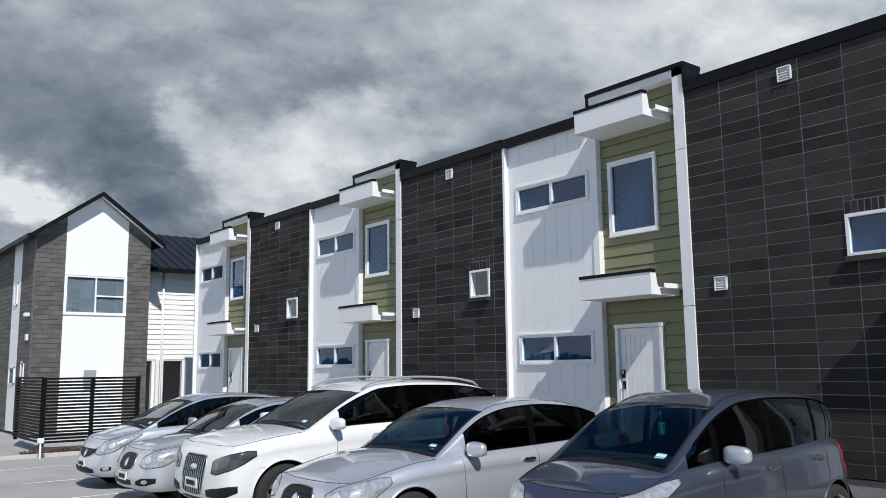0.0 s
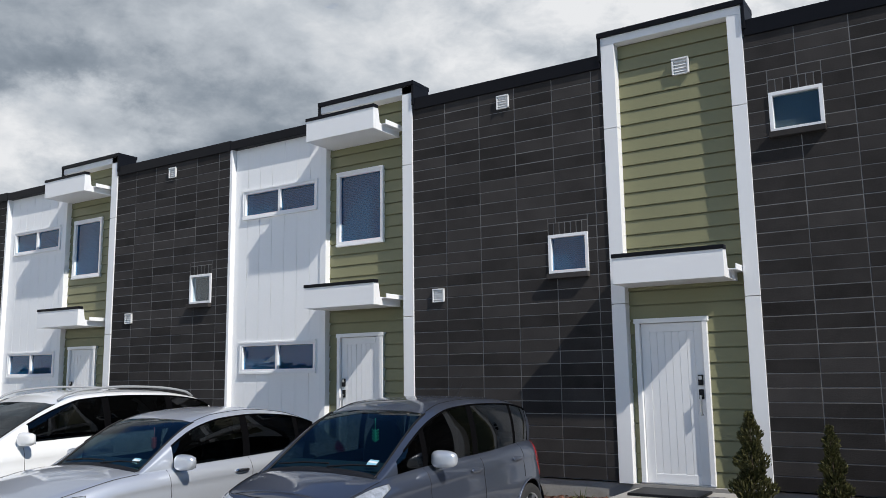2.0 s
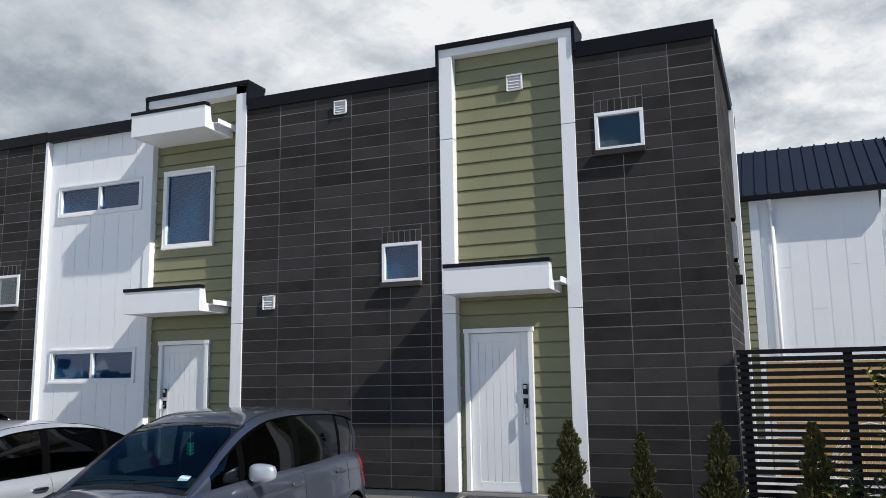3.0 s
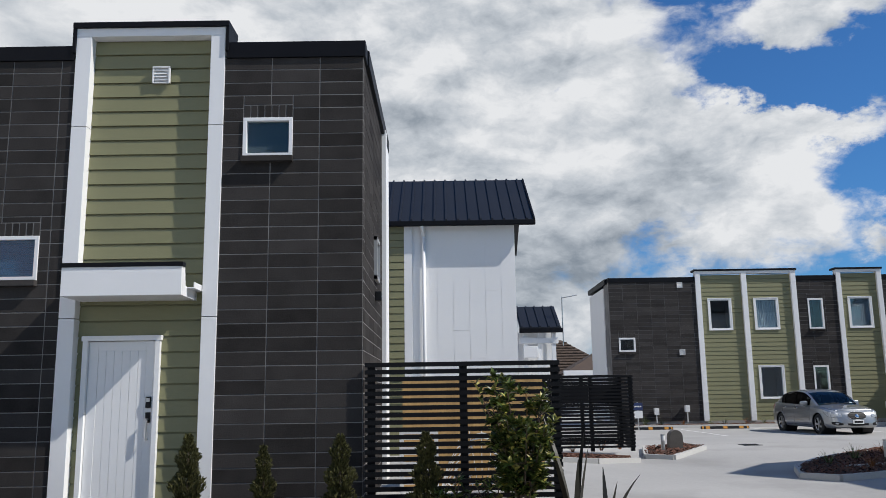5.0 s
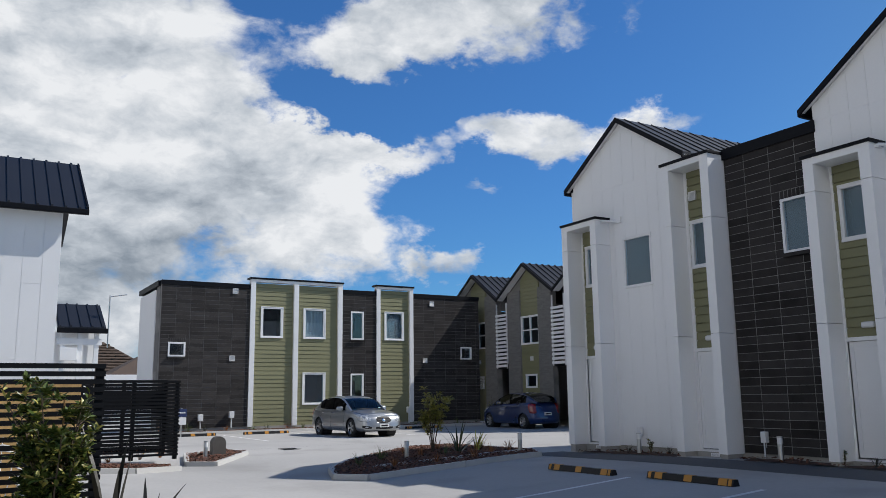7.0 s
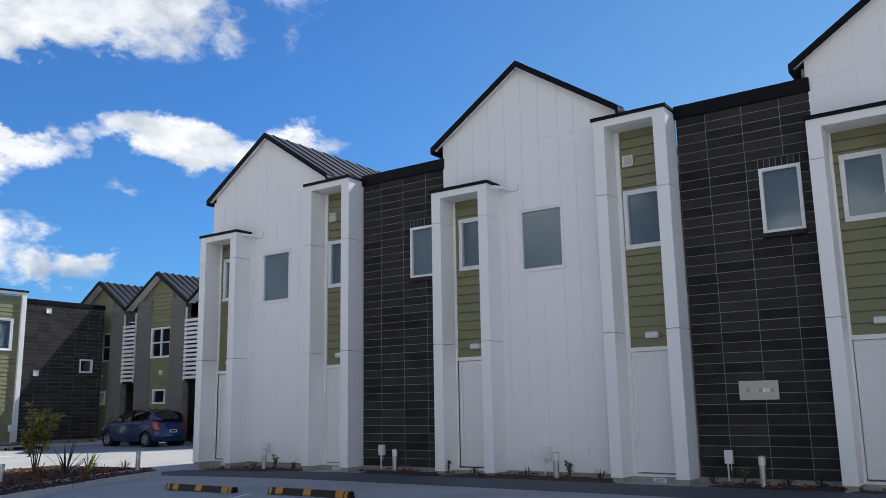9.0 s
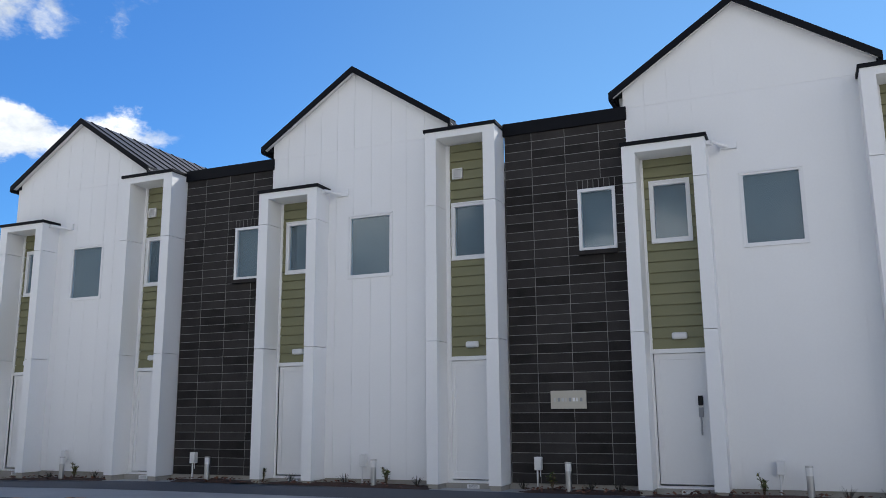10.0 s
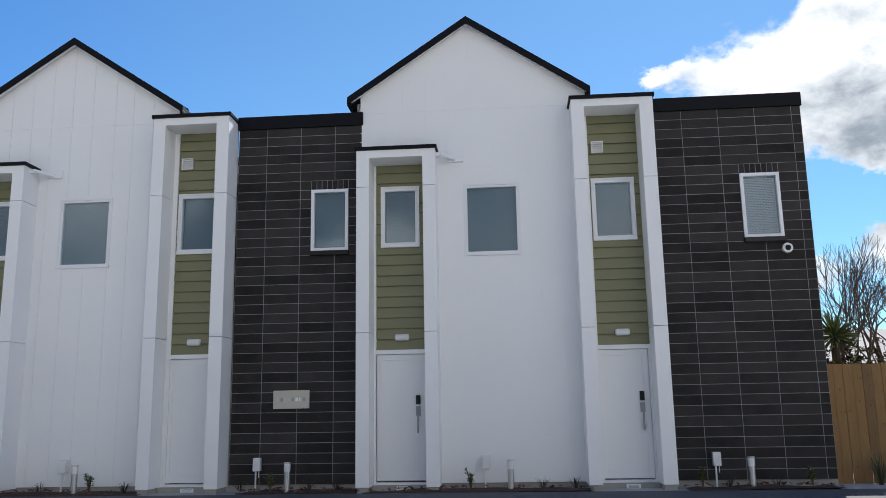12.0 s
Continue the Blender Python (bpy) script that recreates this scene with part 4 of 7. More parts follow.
def wheel(parent, x, s, r, side, spokes, width=0.20):
    """A wheel at lateral x; side is +1 or -1, outwards."""
    w = new("wheel")
    w.parent = parent
    w.location = (x, s, r)
    bm = bmesh.new()
    prof = [(0.66 * r, -0.5), (0.80 * r, -0.52), (0.95 * r, -0.5), (r, -0.36), (r, 0.36), (0.95 * r, 0.5), (0.80 * r, 0.52), (0.66 * r, 0.5)]
    n = 28
    rings = [[bm.verts.new((o * width * side, p * math.cos(2 * math.pi * i / n), p * math.sin(2 * math.pi * i / n))) for p, o in prof] for i in range(n)]
    for i in range(n):
        a, b = rings[i], rings[(i + 1) % n]
        for j in range(len(prof) - 1):
            bm.faces.new((a[j], a[j + 1], b[j + 1], b[j]))
    part("tyre", bm, TYRE, w, smooth=True)
    bm = bmesh.new()
    rr = 0.67 * r
    prof = [(rr, 0.50), (rr * 0.93, 0.44), (rr * 0.88, 0.1), (0.02, 0.05)]
    rings = [[bm.verts.new((o * width * side, p * math.cos(2 * math.pi * i / n), p * math.sin(2 * math.pi * i / n))) for p, o in prof] for i in range(n)]
    for i in range(n):
        a, b = rings[i], rings[(i + 1) % n]
        bm.faces.new((a[0], a[1], b[1], b[0]))
    tagged(part("rim", bm, ALLOY, w, smooth=True), "silver alloy rim")
    # black disc added for the shade behind the spokes
    bm = bmesh.new()
    for i in range(n):
        a, b = 2 * math.pi * i / n, 2 * math.pi * (i + 1) / n
        pts = [(0.08 * width * side, rr * 0.93 * math.cos(q), rr * 0.93 * math.sin(q)) for q in (a, b)]
        bm.faces.new([bm.verts.new(pts[0]), bm.verts.new(pts[1]), bm.verts.new((0.08 * width * side, 0, 0))])
    part("brake_shadow_plate", bm, BLACK, w)
    for k in range(spokes):
        a = 2 * math.pi * k / spokes
        bm = bmesh.new()
        o = 0.40 * width * side
        for y0, y1, h0, h1 in ((0.05 * r, rr * 0.95, 0.045 * r + 0.14 * r / spokes, 0.085 * r + 0.18 * r / spokes),):
            pts = [(y0, -h0), (y1, -h1), (y1, h1), (y0, h0)]
            rot = [(p * math.cos(a) - q * math.sin(a), p * math.sin(a) + q * math.cos(a)) for p, q in pts]
            lo = [bm.verts.new((o * 0.5, p, q)) for p, q in rot]
            hi = [bm.verts.new((o * 1.06, p, q)) for p, q in rot]
            bm.faces.new(lo)
            bm.faces.new(hi[::-1])
            for i in range(4):
                bm.faces.new((lo[i], hi[i], hi[(i + 1) % 4], lo[(i + 1) % 4]))
            bmesh.ops.recalc_face_normals(bm, faces=bm.faces[:])
        part("spoke", bm, ALLOY, w)
    bm = bmesh.new()
    tube(bm, (0.1 * width * side, 0, 0), (0.46 * width * side, 0, 0), 0.17 * r, 0.14 * r, 14)
    part("hub", bm, ALLOY, w)
    return w


def glide(pts):
    """A smooth curve through the points (x, y) with no overshoot."""
    xs = np.array([p[0] for p in pts], float)
    ys = np.array([p[1] for p in pts], float)
    h, d = np.diff(xs), np.diff(ys) / np.diff(xs)
    g = np.zeros(len(xs))
    g[0], g[-1] = d[0], d[-1]
    for i in range(1, len(xs) - 1):
        if d[i - 1] * d[i] > 0:
            a, b = 2 * h[i] + h[i - 1], h[i] + 2 * h[i - 1]
            g[i] = (a + b) / (a / d[i - 1] + b / d[i])

    def at(x):
        x = min(max(x, xs[0]), xs[-1])
        i = min(len(h) - 1, max(0, int(np.searchsorted(xs, x)) - 1))
        t = (x - xs[i]) / h[i]
        return float((1 + 2 * t) * (1 - t) ** 2 * ys[i] + t * (1 - t) ** 2 * h[i] * g[i] + t * t * (3 - 2 * t) * ys[i + 1] + t * t * (t - 1) * h[i] * g[i + 1])
    return at


# how a body draws in from its widest outline: at the nose and tail, and along the flanks, by height
NOSE_IN = {"sedan": [(0, 0.11), (0.10, 0.03), (0.32, 0.0), (0.52, 0.02), (0.75, 0.065), (0.90, 0.12), (1, 0.21)],
           "hatchback": [(0, 0.11), (0.10, 0.03), (0.32, 0.0), (0.52, 0.03), (0.75, 0.09), (0.90, 0.15), (1, 0.25)],
           "suv": [(0, 0.12), (0.10, 0.04), (0.30, 0.0), (0.55, 0.012), (0.80, 0.045), (0.92, 0.085), (1, 0.17)]}
FLANK_IN = [(0, 0.085), (0.08, 0.035), (0.25, 0.006), (0.50, 0.0), (0.68, 0.010), (0.76, 0.020), (0.80, 0.016), (0.88, 0.030), (0.95, 0.058), (1, 0.105)]
# the outline seen from above: parts of the half width, metres from the nose
NOSE_PLAN = {"sedan": [(0, 0), (0.34, 0.010), (0.60, 0.05), (0.79, 0.13), (0.90, 0.28), (0.955, 0.52), (0.988, 0.95), (1.0, 1.6)],
             "hatchback": [(0, 0), (0.34, 0.012), (0.60, 0.06), (0.79, 0.15), (0.90, 0.30), (0.955, 0.53), (0.988, 0.90), (1.0, 1.5)],
             "suv": [(0, 0), (0.36, 0.006), (0.66, 0.035), (0.85, 0.11), (0.93, 0.25), (0.965, 0.52), (0.99, 0.90), (1.0, 1.5)]}
# lamps and openings of a nose: along the outline from its middle in metres, and by height
NOSES = {
    "sedan": dict(head=[(0.50, 0.70, 0.86), (0.66, 0.61, 0.955), (0.90, 0.60, 0.985), (1.12, 0.70, 0.975), (1.30, 0.84, 0.93)], bowls=((0.68, 0.80, 0.085, 0.12), (0.90, 0.80, 0.085, 0.12)),
                  grille=[(-0.30, 0.70, 0.84), (-0.22, 0.63, 0.93), (0.0, 0.60, 0.95), (0.22, 0.63, 0.93), (0.30, 0.70, 0.84)], bars=3, upright=0,
                  mouth=[(-0.34, 0.20, 0.36), (0.0, 0.16, 0.38), (0.34, 0.20, 0.36)], cheek=[(0.48, 0.20, 0.33), (0.62, 0.17, 0.38), (0.84, 0.23, 0.35)], plate=0.46),
    "hatchback": dict(head=[(0.44, 0.72, 0.84), (0.60, 0.66, 0.96), (0.85, 0.66, 0.99), (1.10, 0.78, 0.985), (1.36, 0.90, 0.955)], bowls=((0.66, 0.80, 0.075, 0.10), (0.86, 0.83, 0.08, 0.11)),
                      grille=[(-0.46, 0.76, 0.84), (-0.25, 0.66, 0.84), (0.0, 0.62, 0.84), (0.25, 0.66, 0.84), (0.46, 0.76, 0.84)], bars=2, upright=0,
                      mouth=[(-0.52, 0.14, 0.26), (-0.30, 0.12, 0.36), (0.0, 0.12, 0.38), (0.30, 0.12, 0.36), (0.52, 0.14, 0.26)], cheek=[(0.68, 0.20, 0.28), (0.76, 0.18, 0.31), (0.86, 0.20, 0.29)], plate=0.47),
    "suv": dict(head=[(0.50, 0.66, 0.83), (0.62, 0.62, 0.86), (0.86, 0.64, 0.90), (1.06, 0.71, 0.90), (1.20, 0.79, 0.87)], bowls=((0.66, 0.74, 0.07, 0.085), (0.86, 0.77, 0.07, 0.085)),
                grille=[(-0.33, 0.60, 0.84), (-0.30, 0.28, 0.89), (-0.20, 0.20, 0.90), (0.0, 0.19, 0.90), (0.20, 0.20, 0.90), (0.30, 0.28, 0.89), (0.33, 0.60, 0.84)], bars=5, upright=10,
                mouth=[(-0.40, 0.06, 0.11), (0.0, 0.05, 0.12), (0.40, 0.06, 0.11)], cheek=[(0.42, 0.19, 0.34), (0.55, 0.18, 0.37), (0.82, 0.20, 0.38), (0.97, 0.26, 0.37)], plate=0.44)}


def car(label, m, paint, L, W, H, base, over, top, roof, doors, r=0.31, spokes=7, side_glass=DARK_GLASS, kind="hatchback", charm=None, rails=False, mirror_at=None, lamp=LENS):
    """A car. y runs from its nose (0) to its tail (L), x across, z up. top: hood, belt and boot line as (y, z); roof: windscreen foot, roof and rear window
    as (y, z); doors: the ends of each side window as (y0, y1)."""
    c = thing("car", m, label, "car", "parked cars")
    hw = W / 2
    axles = (over, over + base)
    arch = r + 0.055
    floor_z = 0.21 if kind != "suv" else 0.27
    zt, zr = glide(top), glide(roof)
    nose_in, flank_in = glide(NOSE_IN[kind]), glide(FLANK_IN)
    # the outline from above, half of it, from the middle of the nose to the middle of the tail
    tail_plan = [(1.0, L - 1.3), (0.985, L - 0.75), (0.95, L - 0.42), (0.87, L - 0.20), (0.72, L - 0.08), (0.40, L - 0.015), (0.0, L)]
    ctrl = [(a * hw, b) for a, b in NOSE_PLAN[kind] + tail_plan]
    along = np.concatenate(([0.0], np.cumsum([math.dist(p, q) for p, q in zip(ctrl, ctrl[1:])])))
    fx, fy = glide(list(zip(along, [p[0] for p in ctrl]))), glide(list(zip(along, [p[1] for p in ctrl])))
    arc = np.linspace(0, along[-1], 420)
    px, py = np.array([fx(a) for a in arc]), np.array([fy(a) for a in arc])
    tx, ty = np.gradient(px), np.gradient(py)
    tl = np.hypot(tx, ty)
    nx, ny = ty / tl, -tx / tl
    nx[0], ny[0], nx[-1], ny[-1] = 0, -1, 0, 1

    def surf(a, v, proud=0.0):
        """A place on the body: a along the outline (negative on the other side), v from sill (0) to shoulder (1)."""
        s = abs(a)
        x, y, ux, uy = (float(np.interp(s, arc, q)) for q in (px, py, nx, ny))
        w = uy * uy
        ins = nose_in(v) * w + flank_in(v) * (1 - w)
        x, y = x - ux * (ins - proud), y - uy * (ins - proud)
        z = floor_z + v * (zt(y) - floor_z) + 0.3 * proud * v
        return Vector((math.copysign(max(x, 0.0), a) if s > 1e-6 else 0.0, y, z))

    def arc_at(y):
        return float(np.interp(y, py, arc))

    def half(y):
        return abs(surf(arc_at(y), 1.0).x)

    def lay(rows, sg=1, proud=0.006, n=22, k=6, dome=0.0):
        """A skin on the body between two edges, given as (a, v of the lower edge, v of the upper edge)."""
        lo, hi_ = glide([(p[0], p[1]) for p in rows]), glide([(p[0], p[2]) for p in rows])
        bm = bmesh.new()
        grid = []
        for i in range(n + 1):
            a = rows[0][0] + (rows[-1][0] - rows[0][0]) * i / n
            v0, v1 = lo(a), hi_(a)
            row = []
            for j in range(-1, k + 2):
                f = min(max(j / k, 0), 1)
                rim = j < 0 or j > k
                p = surf(a * sg, v0 + (v1 - v0) * f, -0.004 if rim else proud + dome * math.sin(math.pi * f) * math.sin(math.pi * i / n))
                row.append(bm.verts.new(p))
            grid.append(row)
        for p, q in zip(grid, grid[1:]):
            for j in range(len(p) - 1):
                bm.faces.new((p[j], q[j], q[j + 1], p[j + 1]))
        for row in (grid[0], grid[-1]):
            bm.faces.new(row)
        bmesh.ops.recalc_face_normals(bm, faces=bm.faces[:])
        return bm

    def oval(a, v, ra, rv, sg, proud):
        return lay([(a + ra * math.sin(t), v - rv * math.cos(t), v + rv * math.cos(t)) for t in np.linspace(-1.5, 1.5, 9)], sg, proud, 12, 4, 0.004)

    def rim_of(rows, sg, rad, proud, mat, name, parent, text=""):
        lo, hi_ = glide([(p[0], p[1]) for p in rows]), glide([(p[0], p[2]) for p in rows])
        aa = np.linspace(rows[0][0], rows[-1][0], 18)
        loop = [surf(a * sg, lo(a), proud) for a in aa] + [surf(a * sg, hi_(a), proud) for a in aa[::-1]]
        bm = bmesh.new()
        pipe(bm, loop + [loop[0]], rad, 5)
        return part(name, bm, mat, parent, text, smooth=True)

    # the lower body: rings by height round the outline, the wheel arches cut out, the bonnet and boot on top
    y1, y4 = roof[0][0], roof[-1][0]
    stations = np.concatenate((np.linspace(0, 1.4, 46), np.linspace(1.4, along[-1] - 1.4, 100)[1:], np.linspace(along[-1] - 1.4, along[-1], 34)[1:]))
    levels = (0, 0.04, 0.08, 0.14, 0.20, 0.27, 0.34, 0.42, 0.50, 0.58, 0.65, 0.71, 0.76, 0.79, 0.82, 0.86, 0.90, 0.935, 0.965, 0.985, 1.0)
    bm = bmesh.new()
    skins = {}
    for sg in (1, -1):
        grid = [[bm.verts.new(surf(a * sg, v)) for v in levels] for a in stations]
        skins[sg] = [row[-1] for row in grid]
        for p, q in zip(grid, grid[1:]):
            for j in range(len(levels) - 1):
                quad = (p[j], q[j], q[j + 1], p[j + 1])
                if any(all(abs(w.co.x) > hw * 0.6 and math.hypot(w.co.y - ax, w.co.z - r) < arch for w in quad) for ax in axles):
                    continue
                bm.faces.new(quad)
        for row in grid:
            for w in row:
                for ax in axles:
                    d = math.hypot(w.co.y - ax, w.co.z - r)
                    if abs(w.co.x) > hw * 0.6 and 1e-4 < d < arch:
                        w.co.y, w.co.z = ax + (w.co.y - ax) * arch / d, r + (w.co.z - r) * arch / d
    fr = (1, 0.93, 0.86, 0.6, 0.3, 0, -0.3, -0.6, -0.86, -0.93, -1)
    prev = None
    for p, q in zip(skins[1], skins[-1]):
        xs, y = abs(p.co.x), p.co.y
        swell = (0.055 if y < L / 2 else 0.03) * min(1.0, xs / (0.7 * hw))
        row = [p] + [bm.verts.new((xs * f, y, p.co.z + swell * (1 - f * f) ** 0.8)) for f in fr[1:-1]] + [q]
        if prev:
            mid_y = (prev[0].co.y + y) / 2
            for j in range(len(row) - 1):
                if y1 + 0.13 < mid_y < y4 - 0.14 and 2 <= j <= 7:
                    continue
                bm.faces.new((prev[j], row[j], row[j + 1], prev[j + 1]))
        prev = row
    bmesh.ops.remove_doubles(bm, verts=bm.verts[:], dist=0.0004)
    for v in [v for v in bm.verts if not v.link_faces]:
        bm.verts.remove(v)
    bmesh.ops.recalc_face_normals(bm, faces=bm.faces[:])
    part("body", bm, paint, c, smooth=True)
    # cabin
    hi = max(p[1] for p in roof)
    roof0 = [p[0] for p in roof if p[1] > hi - 0.14][0]
    roof1 = [p[0] for p in roof if p[1] > hi - 0.13][-1]
    gs = sorted(set([round(q, 3) for q in np.linspace(y1, y4, 60)] + [round(e, 3) for d in doors for e in d] + [round(roof0, 3), round(roof1, 3)]))
    wr = 0.735 * hw
    secs = []
    for s in gs:
        t, z = zt(s) - 0.010, max(zr(s), zt(s) + 0.004)
        wb = half(s) * 0.985
        h = min(1.0, (z - t) / (hi - zt(s)))
        # bowed sides that lean in, a rounded edge and a crowned roof
        lean = (wb - wr) * h
        side = [(wb - lean * (0.80 * f + 0.20 * f * f) + 0.022 * math.sin(math.pi * f) * h, t + (z - t) * f) for f in (0, 0.25, 0.5, 0.75, 0.90)]
        wt = side[-1][0]
        ring = side + [(wt - 0.030, z - 0.030 * h), (wt - 0.085, z - 0.004 * h), (wt * 0.62, z + 0.020 * h), (wt * 0.30, z + 0.030 * h), (0.0, z + 0.033 * h)]
        secs.append(ring)
    shells = {k_: bmesh.new() for k_ in ("cabin_shell", "windscreen", "rear_window")}
    sides = [(bmesh.new(), bmesh.new()) for _ in doors]
    pillars = [(bmesh.new(), bmesh.new()) for _ in doors[1:]]
    d_first, d_last = doors[0][0], doors[-1][1]
    for (s0, a), (s1, b) in zip(zip(gs, secs), list(zip(gs, secs))[1:]):
        mid_s = (s0 + s1) / 2
        for j in range(9):
            if j >= 6:
                key = "windscreen" if mid_s < roof0 else "rear_window" if mid_s > roof1 else "cabin_shell"
                dest = (shells[key],) * 2
            elif j < 4 and d_first <= mid_s <= d_last:
                dest = (shells["cabin_shell"],) * 2
                for (d0, d1), (e0, e1), two in zip(doors, doors[1:], pillars):
                    if d1 <= mid_s <= e0:
                        dest = two
                for (d0, d1), two in zip(doors, sides):
                    if d0 < mid_s < d1:
                        dest = two
            else:
                dest = (shells["cabin_shell"],) * 2
            for sg, d in zip((1, -1), dest):
                pts = [(sg * a[j][0], s0, a[j][1]), (sg * b[j][0], s1, b[j][1]), (sg * b[j + 1][0], s1, b[j + 1][1]), (sg * a[j + 1][0], s0, a[j + 1][1])]
                d.faces.new([d.verts.new(p) for p in pts])
    for d in list(shells.values()) + [q for two in sides + pillars for q in two]:
        bmesh.ops.remove_doubles(d, verts=d.verts[:], dist=0.0005)
        bmesh.ops.recalc_face_normals(d, faces=d.faces[:])
    part("cabin_shell", shells["cabin_shell"], paint, c, smooth=True)
    # dark lining under the roof and inside the doors
    bm = bmesh.new()
    for (s0, a), (s1, b) in zip(zip(gs, secs), list(zip(gs, secs))[1:]):
        if roof0 - 0.02 < (s0 + s1) / 2 < roof1 + 0.02:
            for j in range(4, 9):
                for sg in (1, -1):
                    bm.faces.new([bm.verts.new((sg * x * 0.985, y, z - 0.018)) for x, y, z in ((a[j][0], s0, a[j][1]), (b[j][0], s1, b[j][1]), (b[j + 1][0], s1, b[j + 1][1]), (a[j + 1][0], s0, a[j + 1][1]))])
    bmesh.ops.remove_doubles(bm, verts=bm.verts[:], dist=0.0005)
    part("headliner", bm, SEAT, c, "dark headliner", smooth=True)
    for sg in (1, -1):
        inner = [s for s in gs if y1 + 0.25 < s < y4 - 0.15]
        bm = bmesh.new()
        rows_ = [[bm.verts.new((sg * half(s) * 0.93, s, z)) for z in (floor_z + 0.1, zt(s) - 0.03, zt(s) + 0.012)] for s in inner]
        for p, q in zip(rows_, rows_[1:]):
            for j in range(2):
                bm.faces.new((p[j], q[j], q[j + 1], p[j + 1]))
        part("door_lining", bm, SEAT, c, "dark door lining")
    for two in pillars:
        for q in two:
            part("window_pillar", q, GLOSS_BLACK, c, "black pillar between side windows", smooth=True)
    part("windscreen", shells["windscreen"], CAR_GLASS, c, "glass windscreen", smooth=True)
    part("rear_window", shells["rear_window"], DARK_GLASS, c, smooth=True)
    for two in sides:
        for q in two:
            part("side_window", q, side_glass, c, "dark side window", smooth=True)

    def cabin_at(s, f, sg, out=0.004):
        i = min(range(len(gs)), key=lambda q: abs(gs[q] - s))
        ring = secs[i]
        u = f * 4
        k = min(3, int(u))
        x, z = (ring[k][e] + (ring[k + 1][e] - ring[k][e]) * (u - k) for e in (0, 1))
        return Vector((sg * (x + out), gs[i], z))

    for sg in (1, -1):
        span = [s for s in gs if d_first - 0.02 <= s <= d_last + 0.02]
        bm = bmesh.new()
        pipe(bm, [cabin_at(s, 0.0, sg, 0.004) for s in span], 0.011, 5)
        part("window_strip", bm, CHROME if kind == "sedan" else BLACK, c, smooth=True)
        bm = bmesh.new()
        pipe(bm, [cabin_at(s, 1.0, sg, 0.001) for s in span if s > roof0 - 0.55], 0.010, 5)
        part("roof_drip", bm, GLOSS_BLACK, c, smooth=True)
        # black frit at the edge of the windscreen and the roof ditch
        bm = bmesh.new()
        pipe(bm, [(sg * (q[6][0] + 0.002), s, q[6][1] + 0.002) for s, q in zip(gs, secs) if s <= roof0 + 0.01], 0.010, 5)
        part("screen_seal", bm, BLACK, c, smooth=True)
        if kind != "suv":
            bm = bmesh.new()
            pipe(bm, [(sg * (q[6][0] - 0.02), s, q[6][1] + 0.003) for s, q in zip(gs, secs) if roof0 + 0.02 <= s <= roof1], 0.005, 4)
            part("roof_ditch", bm, BLACK, c)
        mids = [(d1 + e0) / 2 for (d0, d1), (e0, e1) in zip(doors, doors[1:])]
        first_door = 1 if doors[0][1] - doors[0][0] < 0.55 else 0
        seams = [doors[first_door][0] - 0.10, mids[first_door], doors[first_door + 1][1] + (0.06 if kind != "sedan" else 0.10)]
        for n_, s in enumerate(seams):
            a = arc_at(s)
            bm = bmesh.new()
            pts = [surf(a * sg, v, 0.0005) for v in np.linspace(0.10, 0.995, 16)]
            pts = [p for p in pts if all(math.hypot(p.y - ax, p.z - r) > arch + 0.02 for ax in axles)]
            pipe(bm, pts, 0.003, 4)
            part("door_seam", bm, BLACK, c)
        bm = bmesh.new()
        pipe(bm, [surf(arc_at(s) * sg, 0.095, 0.001) for s in np.linspace(axles[0] + arch + 0.06, axles[1] - arch - 0.06, 14)], 0.005, 4)
        part("sill_seam", bm, BLACK, c)
        for s in (mids[first_door] - 0.16, seams[2] - 0.18):
            hold = surf(arc_at(s) * sg, 0.83, 0.014)
            bm = bmesh.new()
            blob(bm, surf(arc_at(s) * sg, 0.83, -0.002), (0.006, 0.075, 0.034))
            handle = part("handle_cup", bm, paint, c, smooth=True)
            bm = bmesh.new()
            blob(bm, hold, (0.015, 0.100, 0.021))
            part("door_handle", bm, CHROME if kind == "sedan" else paint, c, smooth=True)
        # mirror: a cap that is broad outwards, on a dark foot
        s = doors[first_door][0] + 0.16 if mirror_at is None else mirror_at
        foot = cabin_at(s, 0.02, sg, 0.0)
        mir = new("mirror")
        mir.parent = c
        mid_m = Vector((sg * (abs(foot.x) + 0.155), s - 0.01, foot.z + 0.062))
        bm = bmesh.new()
        made = blob(bm, (0, 0, 0), (0.128, 0.074, 0.078), 24, 16)
        for v in made:
            e = v.co.x * sg / 0.128
            k = 1 - 0.22 * e
            f = Vector((v.co.x / 0.128, v.co.y / 0.074, v.co.z / 0.078))
            square = (sum(abs(q) ** 3.2 for q in f)) ** (-1 / 3.2)      # squared-off corners
            v.co *= square
            v.co.z *= 1.0 - 0.12 * e
            v.co.y *= 0.55 if v.co.y > 0 else k
            v.co += mid_m
        part("mirror_cap", bm, paint if paint is not GREY_PAINT else SILVER, mir, smooth=True)
        bm = bmesh.new()
        pipe(bm, [foot - Vector((sg * 0.02, 0, 0.0)), foot + Vector((sg * 0.04, 0, 0.018)), mid_m - Vector((sg * 0.07, -0.01, 0.055))], 0.026, 8)
        part("mirror_arm", bm, GLOSS_BLACK, mir, smooth=True)
